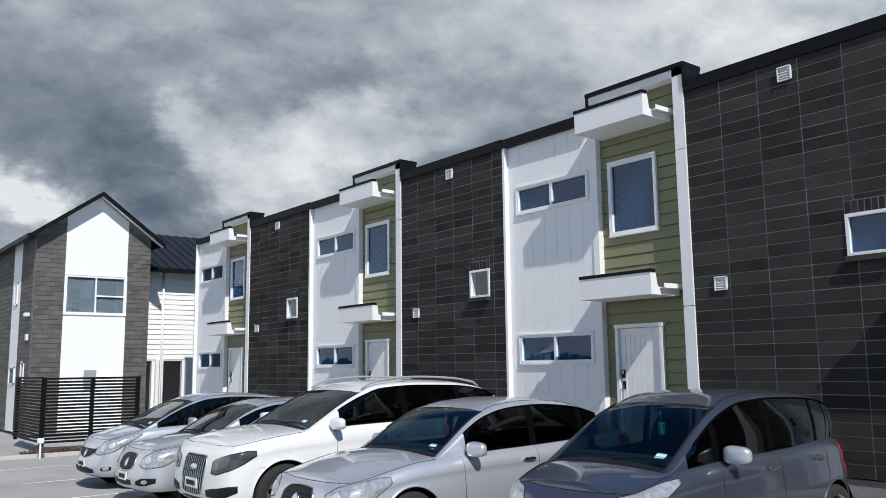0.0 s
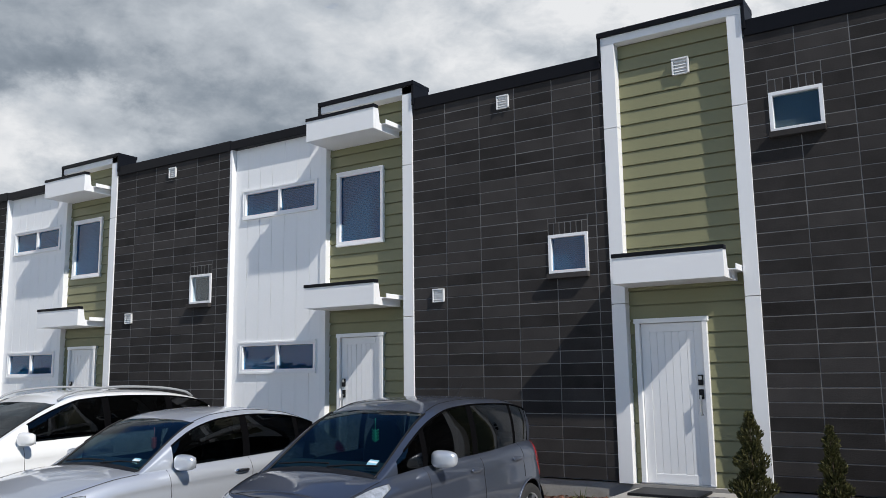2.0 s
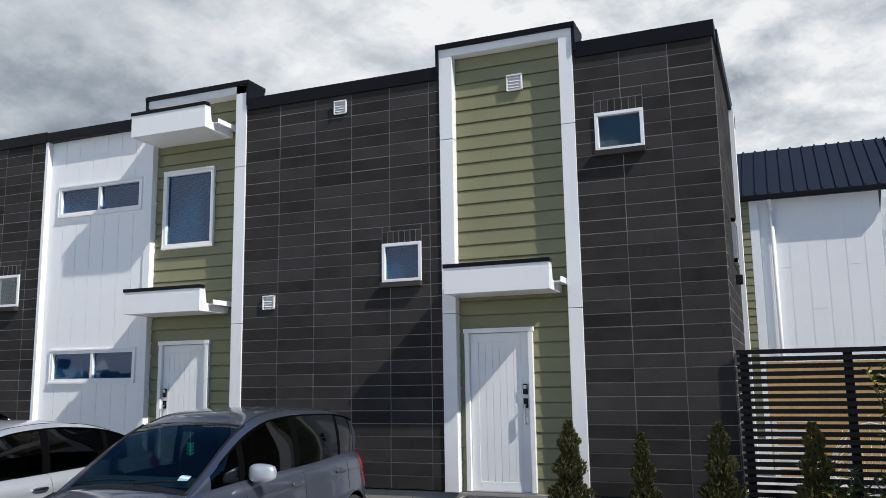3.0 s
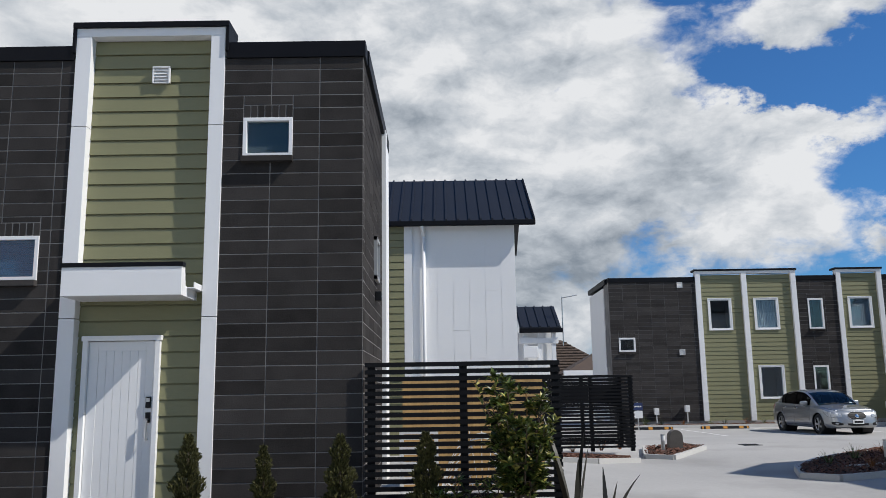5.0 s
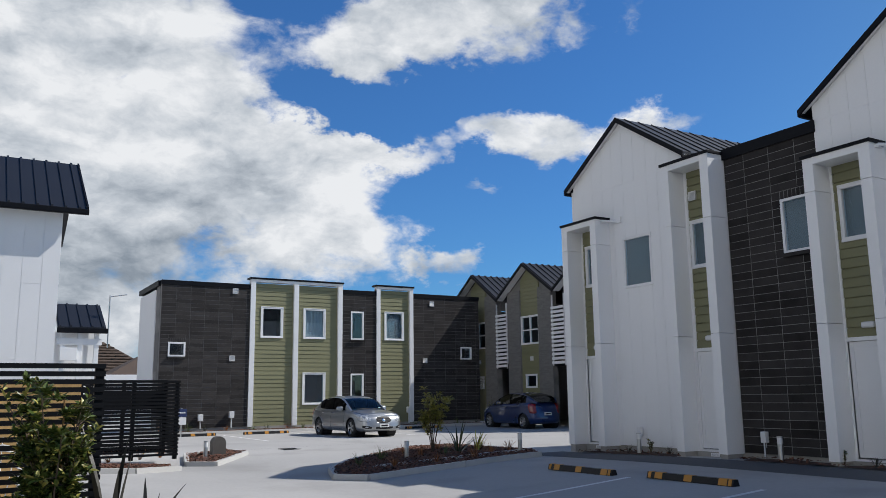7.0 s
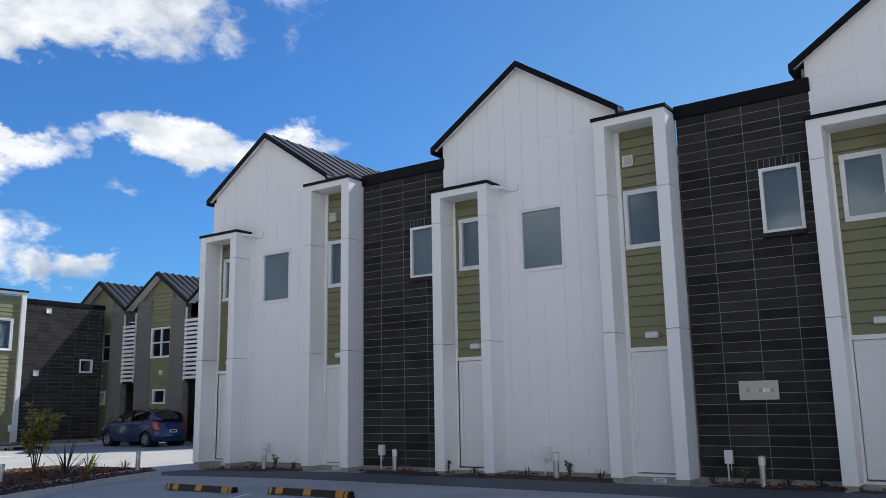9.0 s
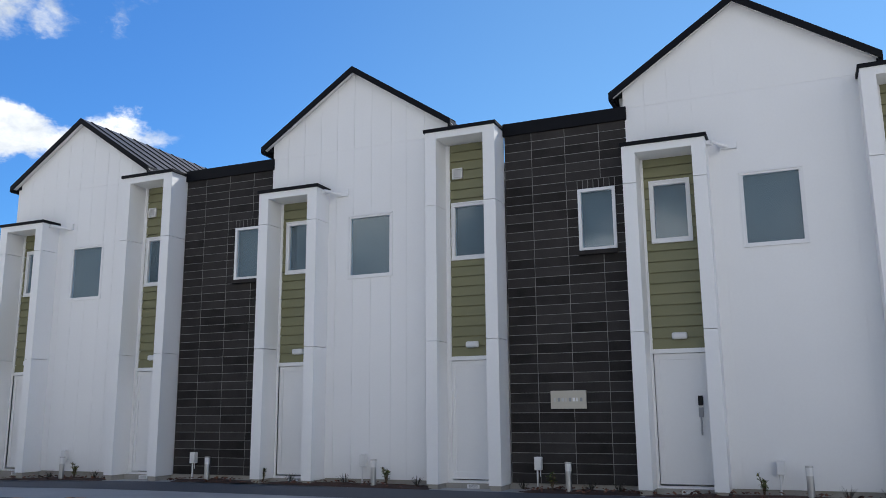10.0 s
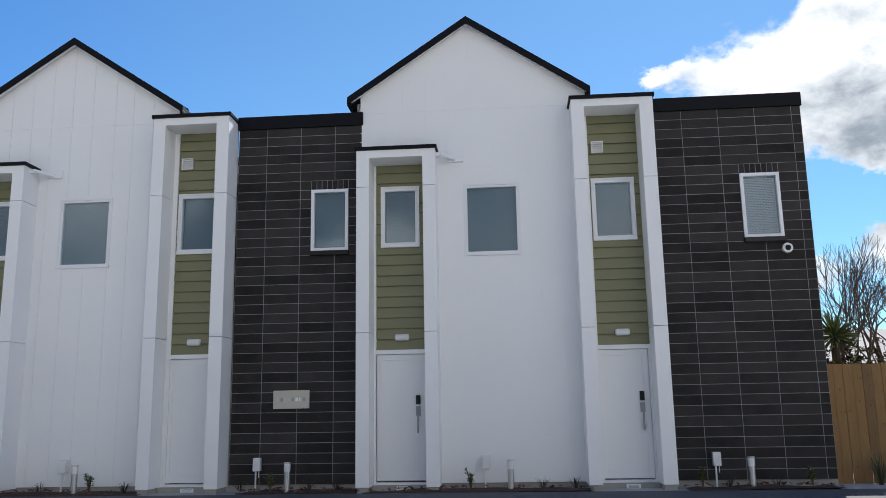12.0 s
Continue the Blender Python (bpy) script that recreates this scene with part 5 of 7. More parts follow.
        part("mirror_glass", boxes((mid_m.x - 0.095, mid_m.x + 0.095, mid_m.y + 0.036, mid_m.y + 0.044, mid_m.z - 0.055, mid_m.z + 0.055), bevel=0.003), CHROME, mir)
    # nose: lamps, grille, openings, seams
    look_ = NOSES[kind]
    for sg in (1, -1):
        head = part("headlight", lay(look_["head"], sg, 0.004, 26, 8, 0.010), lamp, c, "clear headlight with bright reflectors", smooth=True)
        rim_of(look_["head"], sg, 0.0035, 0.002, BLACK, "headlight_seal", head, "dark gap round the lens")
        for a, v, ra, rv in look_["bowls"]:
            part("reflector", oval(a, v, ra * 0.8, rv * 0.8, sg, 0.012), BOWL if lamp is LENS else DARK_LENS, head, "bright reflector bowl", smooth=True)
        part("side_intake", lay(look_["cheek"], sg, 0.003, 14, 4), BLACK, c, "dark side air intake", smooth=True)
        q = look_["cheek"]
        if kind != "suv":
            part("fog_lamp", oval((q[0][0] + q[-1][0]) / 2, (q[1][1] + q[1][2]) / 2, 0.055, 0.055, sg, 0.008), LENS, c, smooth=True)
        rear_a = along[-1]
        part("tail_light", lay([(rear_a - a, v0, v1) for a, v0, v1 in ((1.12, 0.86, 0.93), (0.95, 0.70, 0.985), (0.70, 0.62, 0.99), (0.52, 0.68, 0.95))] if kind != "hatchback" else [(rear_a - a, v0, v1) for a, v0, v1 in ((0.98, 0.80, 0.92), (0.86, 0.52, 0.985), (0.66, 0.50, 0.99), (0.55, 0.56, 0.96))], sg, 0.004, 18, 6, 0.008), RED_LENS, c, "red tail light", smooth=True)
        bm = bmesh.new()
        pipe(bm, [surf(a * sg, 1.0, 0.002) + Vector((0, 0, 0.001)) for a in np.linspace(0.0 if kind != "suv" else 0.36, arc_at(y1 - 0.02), 30)], 0.003, 4)
        part("bonnet_seam", bm, BLACK, c)
        bm = bmesh.new()
        pts = [surf(arc_at(s) * sg, 0.60, 0.0005) for s in np.linspace(0.45, axles[0] - 0.05, 12)]
        pts = [p for p in pts if math.hypot(p.y - axles[0], p.z - r) > arch + 0.01]
        if len(pts) > 1:
            pipe(bm, pts, 0.004, 4)
            part("bumper_seam", bm, GREY_PLASTIC if paint is not GREY_PAINT else BLACK, c)
        for ax in axles:
            lip = []
            for t in np.linspace(-0.25, math.pi + 0.25, 30):
                y, z = ax + arch * math.cos(t), r + arch * math.sin(t)
                if z > floor_z + 0.02:
                    a = arc_at(y)
                    lip.append(surf(a * sg, (z - floor_z) / (zt(y) - floor_z), 0.002))
            bm = bmesh.new()
            pipe(bm, lip, 0.013, 6)
            part("arch_lip", bm, paint, c, smooth=True)
    g = new("grille")
    g.parent = c
    rows_ = look_["grille"]
    part("grille_back", lay(rows_, 1, 0.004, 30, 8), BLACK, g, smooth=True)
    rim_of(rows_, 1, 0.008 if kind != "hatchback" else 0.005, 0.006, STEEL, "grille_frame", g, "bright grille frame")
    glo, ghi = glide([(p[0], p[1]) for p in rows_]), glide([(p[0], p[2]) for p in rows_])
    a0, a1 = rows_[0][0], rows_[-1][0]
    for k in range(look_["bars"]):
        f = (k + 1) / (look_["bars"] + 1)
        part("grille_bar", lay([(a, glo(a) + (ghi(a) - glo(a)) * f - 0.010, glo(a) + (ghi(a) - glo(a)) * f + 0.010) for a in np.linspace(a0 * 0.93, a1 * 0.93, 11)], 1, 0.010, 16, 2), BLACK, g, smooth=True)
    for k in range(look_["upright"]):
        a = a0 * 0.9 + (a1 - a0) * 0.9 * (k + 0.5) / look_["upright"]
        part("grille_bar", lay([(a - 0.004, glo(a) + 0.02, ghi(a) - 0.02), (a + 0.004, glo(a) + 0.02, ghi(a) - 0.02)], 1, 0.014, 1, 6), STEEL, g, smooth=True)
    part("badge", oval(0, (glo(0) + ghi(0)) / 2 + (0.0 if kind != "suv" else 0.20), 0.062 if kind != "suv" else 0.11, 0.085 if kind != "suv" else 0.042, 1, 0.018), CHROME, g, smooth=True)
    part("air_intake", lay(look_["mouth"], 1, 0.003, 24, 4), BLACK, c, smooth=True)
    for v, a in ((look_["plate"], 0.0), (0.55, along[-1])):
        at_ = surf(a, v, 0.012)
        back = 1 if a == 0.0 else -1
        pl = new("number_plate")
        pl.parent = c
        part("plate", boxes((-0.18, 0.18, at_.y - 0.006, at_.y + 0.010, at_.z - 0.058, at_.z + 0.058), bevel=0.003), PLASTIC, pl)
        part("plate_bar", boxes((-0.135, 0.135, at_.y - 0.009 * back, at_.y - 0.004 * back, at_.z - 0.028, at_.z + 0.028)) if back > 0 else boxes((-0.135, 0.135, at_.y + 0.008, at_.y + 0.013, at_.z - 0.028, at_.z + 0.028)), BLACK, pl)
    bm = bmesh.new()
    rows_ = [[bm.verts.new((f * half(s) * 0.90, s, zt(s) + 0.064 - 0.05 * f * f + lift_)) for f in np.linspace(-1, 1, 9)] for s, lift_ in ((y1 - 0.03, -0.004), (y1 + 0.01, 0.004), (y1 + 0.07, 0.006))]
    for a, b in zip(rows_, rows_[1:]):
        for i in range(8):
            bm.faces.new((a[i], a[i + 1], b[i + 1], b[i]))
    part("cowl", bm, BLACK, c, "black cowl under the windscreen")
    # wheels, wells and floor
    for a in axles:
        for sg in (1, -1):
            wheel(c, sg * (hw - 0.125), a, r, sg, spokes)
            bm = bmesh.new()
            tube(bm, (sg * (hw - 0.42), a, r + 0.01), (sg * (hw - 0.04), a, r + 0.005), arch + 0.03, arch + 0.004, 28)
            for f in [f for f in bm.faces if len(f.verts) > 4 and abs(f.calc_center_median().x) > hw - 0.2]:
                bm.faces.remove(f)
            part("wheel_well", bm, BLACK, c)
    part("underbody", boxes((-hw * 0.78, hw * 0.78, 0.35, L - 0.35, floor_z - 0.02, floor_z + 0.10)), BLACK, c)
    # cabin fittings
    dz = zt(y1 + 0.4)
    part("dashboard", prism(((y1 + 0.12, dz - 0.30), (y1 + 0.12, dz + 0.02), (y1 + 0.45, dz + 0.055), (y1 + 0.80, dz + 0.01), (y1 + 0.85, dz - 0.30)), -hw * 0.80, hw * 0.80, "x"), SEAT, c)
    st = roof0 + 0.55
    for sx in (-0.36, 0.36):
        seat = new("front_seat")
        seat.parent = c
        bm = bmesh.new()
        turn = Euler((radians(-14), 0, 0)).to_matrix()
        blob(bm, (sx, st, dz + 0.02), (0.23, 0.075, 0.36), m=turn)
        part("backrest", bm, SEAT, seat, smooth=True)
        bm = bmesh.new()
        blob(bm, (sx, st + 0.10, dz + 0.36), (0.13, 0.05, 0.085))
        part("headrest", bm, SEAT, seat, smooth=True)
    bm = bmesh.new()
    blob(bm, (0, st + 0.95, dz + 0.0), (0.58, 0.09, 0.30))
    part("rear_seat", bm, SEAT, c, smooth=True)
    part("cabin_floor", boxes((-hw * 0.82, hw * 0.82, y1 + 0.3, y4 - 0.2, floor_z + 0.10, floor_z + 0.16)), SEAT, c)
    bm = bmesh.new()
    cx, cy, cz = 0.36, y1 + 0.95, dz + 0.04
    pipe(bm, [(cx + 0.185 * math.cos(t), cy + 0.075 * math.sin(t), cz + 0.17 * math.sin(t)) for t in np.linspace(0, 2 * math.pi, 25)], 0.014, 6)
    tube(bm, (cx - 0.18, cy, cz), (cx + 0.18, cy, cz), 0.016, sides=6)
    part("steering_wheel", bm, BLACK, c, smooth=True)
    bm = bmesh.new()
    blob(bm, (0, roof0 + 0.02, hi - 0.14), (0.12, 0.02, 0.035))
    part("rear_view_mirror", bm, BLACK, c, smooth=True)
    for x0, x1 in ((-0.50, 0.05), (0.08, 0.60)):
        bm = bmesh.new()
        s0 = y1 + 0.06
        pipe(bm, [(x0, s0 - 0.01, zr(s0) + 0.050), ((x0 + x1) / 2, s0 + 0.02, zr(s0 + 0.02) + 0.060), (x1, s0 + 0.05, zr(s0 + 0.05) + 0.04)], 0.009, 6)
        part("wiper", bm, BLACK, c)
    sl = y1 + 0.20 * (roof0 - y1)
    lx = 0.50
    k = math.atan2(zr(sl + 0.1) - zr(sl - 0.1), 0.2)
    p = part("windscreen_label", boxes((-0.05, 0.05, -0.035, 0.035, -0.001, 0.001)), BLUE_LABEL, c, "small blue and white windscreen label")
    p.matrix_local = pose(lx, sl, zr(sl) + 0.016, math.degrees(k), 4, 0)
    p2 = part("windscreen_label", boxes((-0.05, 0.05, -0.006, 0.016, -0.001, 0.0015)), PLASTIC, c)
    p2.matrix_local = pose(lx, sl, zr(sl) + 0.017, math.degrees(k), 4, 0)
    if charm is not None:
        bm = bmesh.new()
        s = roof0 - 0.02
        tube(bm, (0, s, hi - 0.16), (0, s, hi - 0.27), 0.003, sides=5)
        blob(bm, (0, s, hi - 0.33), (0.014, 0.010, 0.065))
        for i in range(4):
            tube(bm, (-0.04, s, hi - 0.27 - 0.03 * i), (0.0, s, hi - 0.30 - 0.03 * i), 0.006, sides=5)
            tube(bm, (0.04, s, hi - 0.27 - 0.03 * i), (0.0, s, hi - 0.30 - 0.03 * i), 0.006, sides=5)
        part("hanging_charm", bm, charm, c, "hanging mirror charm", smooth=True)
    if rails:
        for sg in (1, -1):
            bm = bmesh.new()
            q = [(sg * (wr - 0.05), s, zr(s) + 0.045 + 0.02 * math.sin(math.pi * (s - roof0) / (roof1 - roof0))) for s in np.linspace(roof0 + 0.15, roof1 - 0.1, 14)]
            q = [(q[0][0], q[0][1] - 0.10, q[0][2] - 0.06)] + q + [(q[-1][0], q[-1][1] + 0.10, q[-1][2] - 0.06)]
            pipe(bm, q, 0.016, 7)
            part("roof_rail", bm, GREY_PLASTIC, c, "grey roof rail", smooth=True)
    if kind == "hatchback":
        bm = bmesh.new()
        pipe(bm, [(x, roof1 + 0.05 - 0.10 * (x / wr) ** 2, zr(roof1) + 0.012 - 0.02 * (x / wr) ** 2) for x in np.linspace(-wr + 0.12, wr - 0.12, 9)], 0.022, 8)
        part("rear_spoiler", bm, paint, c, smooth=True)
        bm = bmesh.new()
        tube(bm, (0.0, roof1 - 0.35, zr(roof1 - 0.35) + 0.02), (0.0, roof1 - 0.20, hi + 0.16), 0.006, 0.003, 6)
        part("aerial", bm, BLACK, c)
    return c


def parked(x_side, front, W, x_mirror=1):
    """Nose towards the camera's side; x_side is the east flank."""
    return pose(x_side - W / 2, front, ground_z(x_side, front + 2) + 0.002)


# grey hatchback
car("dark grey metallic hatchback with a tinted cabin", parked(-3.50, -5.30, 1.70), GREY_PAINT, 3.90, 1.70, 1.525, 2.50, 0.80,
    [(0, 0.60), (0.10, 0.69), (0.35, 0.78), (0.85, 0.905), (1.5, 0.95), (2.6, 0.99), (3.4, 1.03), (3.75, 1.03), (3.90, 0.92)],
    [(0.74, 0.89), (1.62, 1.41), (1.95, 1.495), (2.4, 1.52), (3.0, 1.50), (3.45, 1.43), (3.80, 1.08)],
    [(0.98, 1.36), (1.44, 2.24), (2.34, 3.10), (3.16, 3.50)], r=0.295, spokes=6, charm=LEAF_TRIM, mirror_at=1.50)
# silver saloon
car("silver saloon car with a dark interior", parked(-6.05, -6.33, 1.76), SILVER, 4.60, 1.76, 1.46, 2.68, 0.92,
    [(0, 0.60), (0.12, 0.70), (0.45, 0.78), (1.1, 0.90), (1.7, 0.93), (3.2, 0.98), (3.9, 1.02), (4.4, 1.03), (4.60, 0.92)],
    [(1.28, 0.90), (2.05, 1.36), (2.36, 1.43), (2.8, 1.455), (3.3, 1.42), (3.7, 1.33), (4.22, 1.03)],
    [(1.68, 2.62), (2.72, 3.45), (3.52, 3.80)], r=0.315, spokes=8, side_glass=DARK_GLASS, kind="sedan", charm=RED_CHARM, mirror_at=1.72)
# white sport utility
car("large white sport utility vehicle with roof rails", parked(-8.56, -6.30, 1.98), WHITE_PAINT, 5.05, 1.98, 1.74, 3.05, 0.80,
    [(0, 0.82), (0.10, 0.94), (0.4, 1.02), (1.2, 1.12), (1.8, 1.15), (3.6, 1.19), (4.5, 1.22), (4.9, 1.18), (5.05, 0.98)],
    [(1.12, 1.10), (2.02, 1.57), (2.35, 1.67), (2.9, 1.70), (3.6, 1.68), (4.15, 1.60), (4.72, 1.24)],
    [(1.62, 2.62), (2.72, 3.60), (3.70, 4.35)], r=0.375, spokes=10, kind="suv", lamp=DARK_LENS, rails=True, mirror_at=1.52)
# second silver saloon
car("silver saloon car with clear headlamps", parked(-11.28, -6.33, 1.74), SILVER, 4.60, 1.74, 1.45, 2.66, 0.92,
    [(0, 0.64), (0.10, 0.74), (0.4, 0.82), (1.1, 0.92), (1.7, 0.94), (3.2, 0.98), (3.9, 1.01), (4.4, 1.00), (4.60, 0.88)],
    [(1.02, 0.90), (1.90, 1.36), (2.20, 1.42), (2.7, 1.445), (3.2, 1.41), (3.6, 1.32), (4.15, 1.01)],
    [(1.52, 2.46), (2.56, 3.30), (3.36, 3.64)], r=0.31, spokes=5, kind="sedan")
# silver hatchback
car("silver compact hatchback with a sloping nose", parked(-13.90, -6.22, 1.69), SILVER, 4.10, 1.69, 1.53, 2.60, 0.80,
    [(0, 0.64), (0.10, 0.74), (0.4, 0.86), (0.95, 0.98), (1.5, 1.01), (2.7, 1.05), (3.6, 1.09), (3.95, 1.06), (4.10, 0.92)],
    [(0.82, 0.96), (1.75, 1.42), (2.05, 1.50), (2.5, 1.525), (3.1, 1.50), (3.55, 1.43), (3.98, 1.10)],
    [(1.06, 1.42), (1.50, 2.34), (2.44, 3.20), (3.26, 3.62)], r=0.30, spokes=6)
# silver saloon before the far row
car("silver saloon car on alloy wheels", pose(14.45, 17.15, ground_z(13, 18) + 0.002, 0, 0, 3), DARK_SILVER, 4.63, 1.73, 1.43, 2.67, 0.95,
    [(0, 0.62), (0.10, 0.72), (0.4, 0.80), (1.1, 0.90), (1.7, 0.93), (3.2, 0.97), (3.9, 1.00), (4.4, 1.00), (4.63, 0.88)],
    [(1.10, 0.88), (1.95, 1.33), (2.25, 1.40), (2.7, 1.425), (3.2, 1.39), (3.6, 1.30), (4.15, 1.00)],
    [(1.58, 2.52), (2.62, 3.35), (3.42, 3.68)], r=0.32, spokes=5, kind="sedan", side_glass=DARK_GLASS)
# blue hatchback
car("dark blue hatchback seen from behind, in shade", pose(22.75, 22.6, ground_z(22, 20) + 0.002, 0, 0, 180), BLUE_PAINT, 4.03, 1.70, 1.48, 2.55, 0.80,
    [(0, 0.62), (0.10, 0.72), (0.4, 0.84), (0.95, 0.96), (1.5, 0.99), (2.7, 1.03), (3.5, 1.07), (3.9, 1.04), (4.03, 0.90)],
    [(0.82, 0.94), (1.75, 1.38), (2.05, 1.46), (2.4, 1.48), (3.0, 1.44), (3.5, 1.34), (3.95, 1.08)],
    [(1.06, 1.42), (1.50, 2.30), (2.40, 3.10), (3.16, 3.45)], r=0.30, spokes=7)

# ---------------------------------------------------------------- white house behind the first row
b1 = thing("white_house", pose(0, 11.0, 0), "white panelled house with a dark ribbed roof and a downpipe", "house")
part("wall", boxes((-1.2, 3.12, 0.012, 4.6, -0.2, 5.70)), WHITE, b1)
for i in range(11):
    a = 0.32 + i * 0.405 - 1.62
    a1_, b1_ = max(a, -1.2) + 0.004, min(a + 0.405, 3.12) - 0.004
    if b1_ - a1_ > 0.03:
        zc = (2.2, 3.9, 1.1, 2.9)[i % 4]
        part("panel", boxes((a1_, b1_, 0.0, 0.014, -0.2, zc - 0.003), (a1_, b1_, 0.0, 0.014, zc + 0.003, 5.68)), WHITE, b1)
part("gable", prism(((0.0, 5.70), (2.4, 7.28), (4.8, 5.70)), 2.95, 3.10, "x"), WHITE, b1)
rf = part("roof", prism(((-0.20, 5.62), (2.4, 7.33), (5.0, 5.62), (5.0, 5.68), (2.4, 7.40), (-0.20, 5.68)), -1.4, 3.62, "x"), ROOF, b1, "dark ribbed metal roof")
k = (7.40 - 5.58) / 2.75
for i in range(17):
    x = -1.3 + i * 0.295
    part("rib", prism(((-0.20, 5.675), (2.38, 7.385), (2.38, 7.43), (-0.20, 5.72)), x, x + 0.05, "x"), ROOF, rf)
part("gutter", boxes((-1.4, 3.64, -0.31, -0.19, 5.53, 5.66), bevel=0.02), DARK_METAL, b1, "dark gutter")
part("barge_board", prism(((-0.21, 5.60), (2.4, 7.31), (2.4, 7.44), (-0.21, 5.73)), 3.60, 3.64, "x"), DARK_METAL, b1)
part("soffit", boxes((-1.4, 3.6, -0.20, 0.0, 5.60, 5.62)), TRIM, b1)
part("soffit", prism(((-0.1, 5.60), (2.4, 7.25), (2.4, 7.22), (-0.1, 5.57)), 3.12, 3.60, "x"), TRIM, b1)
bm = bmesh.new()
tube(bm, (0.76, -0.25, 5.55), (0.80, -0.08, 5.30), 0.045)
tube(bm, (0.80, -0.08, 5.30), (0.80, -0.08, -0.2), 0.045)
part("downpipe", bm, TRIM, b1, "white downpipe", smooth=True)
part("corner_board", boxes((0.30, 0.50, -0.10, 0.0, -0.2, 5.58), bevel=0.005), TRIM, b1)
siding((-1.2, 0.30, -0.2, 5.58), b1, -0.10)
# lean-to at its side with a small ribbed roof, posts and an aerial
n1 = thing("porch", pose(3.95, 19.5, 0), "small white porch with a dark ribbed roof and an aerial", "porch")
part("roof", prism(((-0.2, 3.55), (1.5, 4.45), (1.5, 4.52), (-0.2, 3.62)), 0.0, 1.45, "x"), ROOF, n1)
for i in range(5):
    part("rib", prism(((-0.2, 3.62), (1.48, 4.51), (1.48, 4.55), (-0.2, 3.66)), 0.05 + i * 0.32, 0.10 + i * 0.32, "x"), ROOF, n1)
part("gutter", boxes((-0.02, 1.5, -0.32, -0.2, 3.42, 3.58), bevel=0.015), DARK_METAL, n1)
part("wall", boxes((0.0, 1.35, 0.6, 1.4, -0.1, 3.5)), WHITE, n1)
for x in (0.12, 0.62, 1.12):
    part("post", boxes((x, x + 0.14, -0.15, 0.0, -0.1, 3.45), bevel=0.006), TRIM, n1)
part("beam", boxes((0.0, 1.35, -0.18, 0.02, 3.05, 3.25), bevel=0.006), TRIM, n1)
part("meter_box", boxes((0.10, 0.60, -0.30, -0.16, 2.55, 2.95), bevel=0.01), WHITE, n1)
bm = bmesh.new()
tube(bm, (1.6, 0.4, 3.0), (1.6, 0.4, 4.75), 0.02)
tube(bm, (1.6, 0.4, 4.70), (2.15, 0.4, 4.80), 0.015)
for i in range(4):
    tube(bm, (1.75 + 0.11 * i, 0.4 - 0.14, 4.73 + 0.02 * i), (1.75 + 0.11 * i, 0.4 + 0.14, 4.73 + 0.02 * i), 0.008)
part("aerial", bm, STEEL, n1, "roof aerial")

# brown tiled house in the distance
t1 = thing("tiled_house", pose(9.2, 52.0, 0), "distant house with a brown tiled hip roof", "house")
part("wall", boxes((-6.0, 4.6, 0.0, 8.0, -0.3, 2.9)), GREY_BRICK, t1)
bm = bmesh.new()
for a, b in (((-6.6, -0.6), (5.2, -0.6)),):
    vs = [bm.verts.new(p) for p in ((-6.6, -0.6, 2.8), (5.2, -0.6, 2.8), (5.2, 8.6, 2.8), (-6.6, 8.6, 2.8), (-2.6, 4.0, 5.5), (1.4, 4.0, 5.5))]
    for f in ((0, 1, 5, 4), (1, 2, 5), (2, 3, 4, 5), (3, 0, 4), (3, 2, 1, 0)):
        bm.faces.new([vs[i] for i in f])
rf = part("roof", bm, TILE, t1, "brown concrete tile roof")
for i in range(12):
    z = 2.83 + i * 0.22
    fr = i / 12.3
    y0 = -0.6 + 4.6 * fr
    bm = bmesh.new()
    xa, xb = -6.6 + 4.0 * fr, 5.2 - 3.8 * fr
    n = int((xb - xa) / 0.3)
    for j in range(n):
        box(bm, xa + j * 0.3, xa + j * 0.3 + 0.28, y0 - 0.05, y0 + 0.30, z + 0.00, z + 0.05 + 0.02 * (j % 2))
    tagged(part("tile_course", bm, TILE, rf), kind="stuff")
t2 = thing("tiled_house_wing", pose(13.0, 47.0, 0), "wing of a distant house with brown tiles and white eaves", "house")
part("wall", boxes((-3.0, 3.0, 0.0, 6.0, -0.3, 2.7)), WHITE, t2)
bm = bmesh.new()
vs = [bm.verts.new(p) for p in ((-3.6, -0.6, 2.7), (3.6, -0.6, 2.7), (3.6, 6.6, 2.7), (-3.6, 6.6, 2.7), (0, 3.0, 4.7))]
for f in ((0, 1, 4), (1, 2, 4), (2, 3, 4), (3, 0, 4), (3, 2, 1, 0)):
    bm.faces.new([vs[i] for i in f])
part("roof", bm, TILE, t2)
part("eaves_box", boxes((-3.7, 3.7, -0.75, -0.6, 2.45, 2.85), bevel=0.01), TRIM, t2)

# ---------------------------------------------------------------- gabled houses beyond the east row (front at x = 24.5)


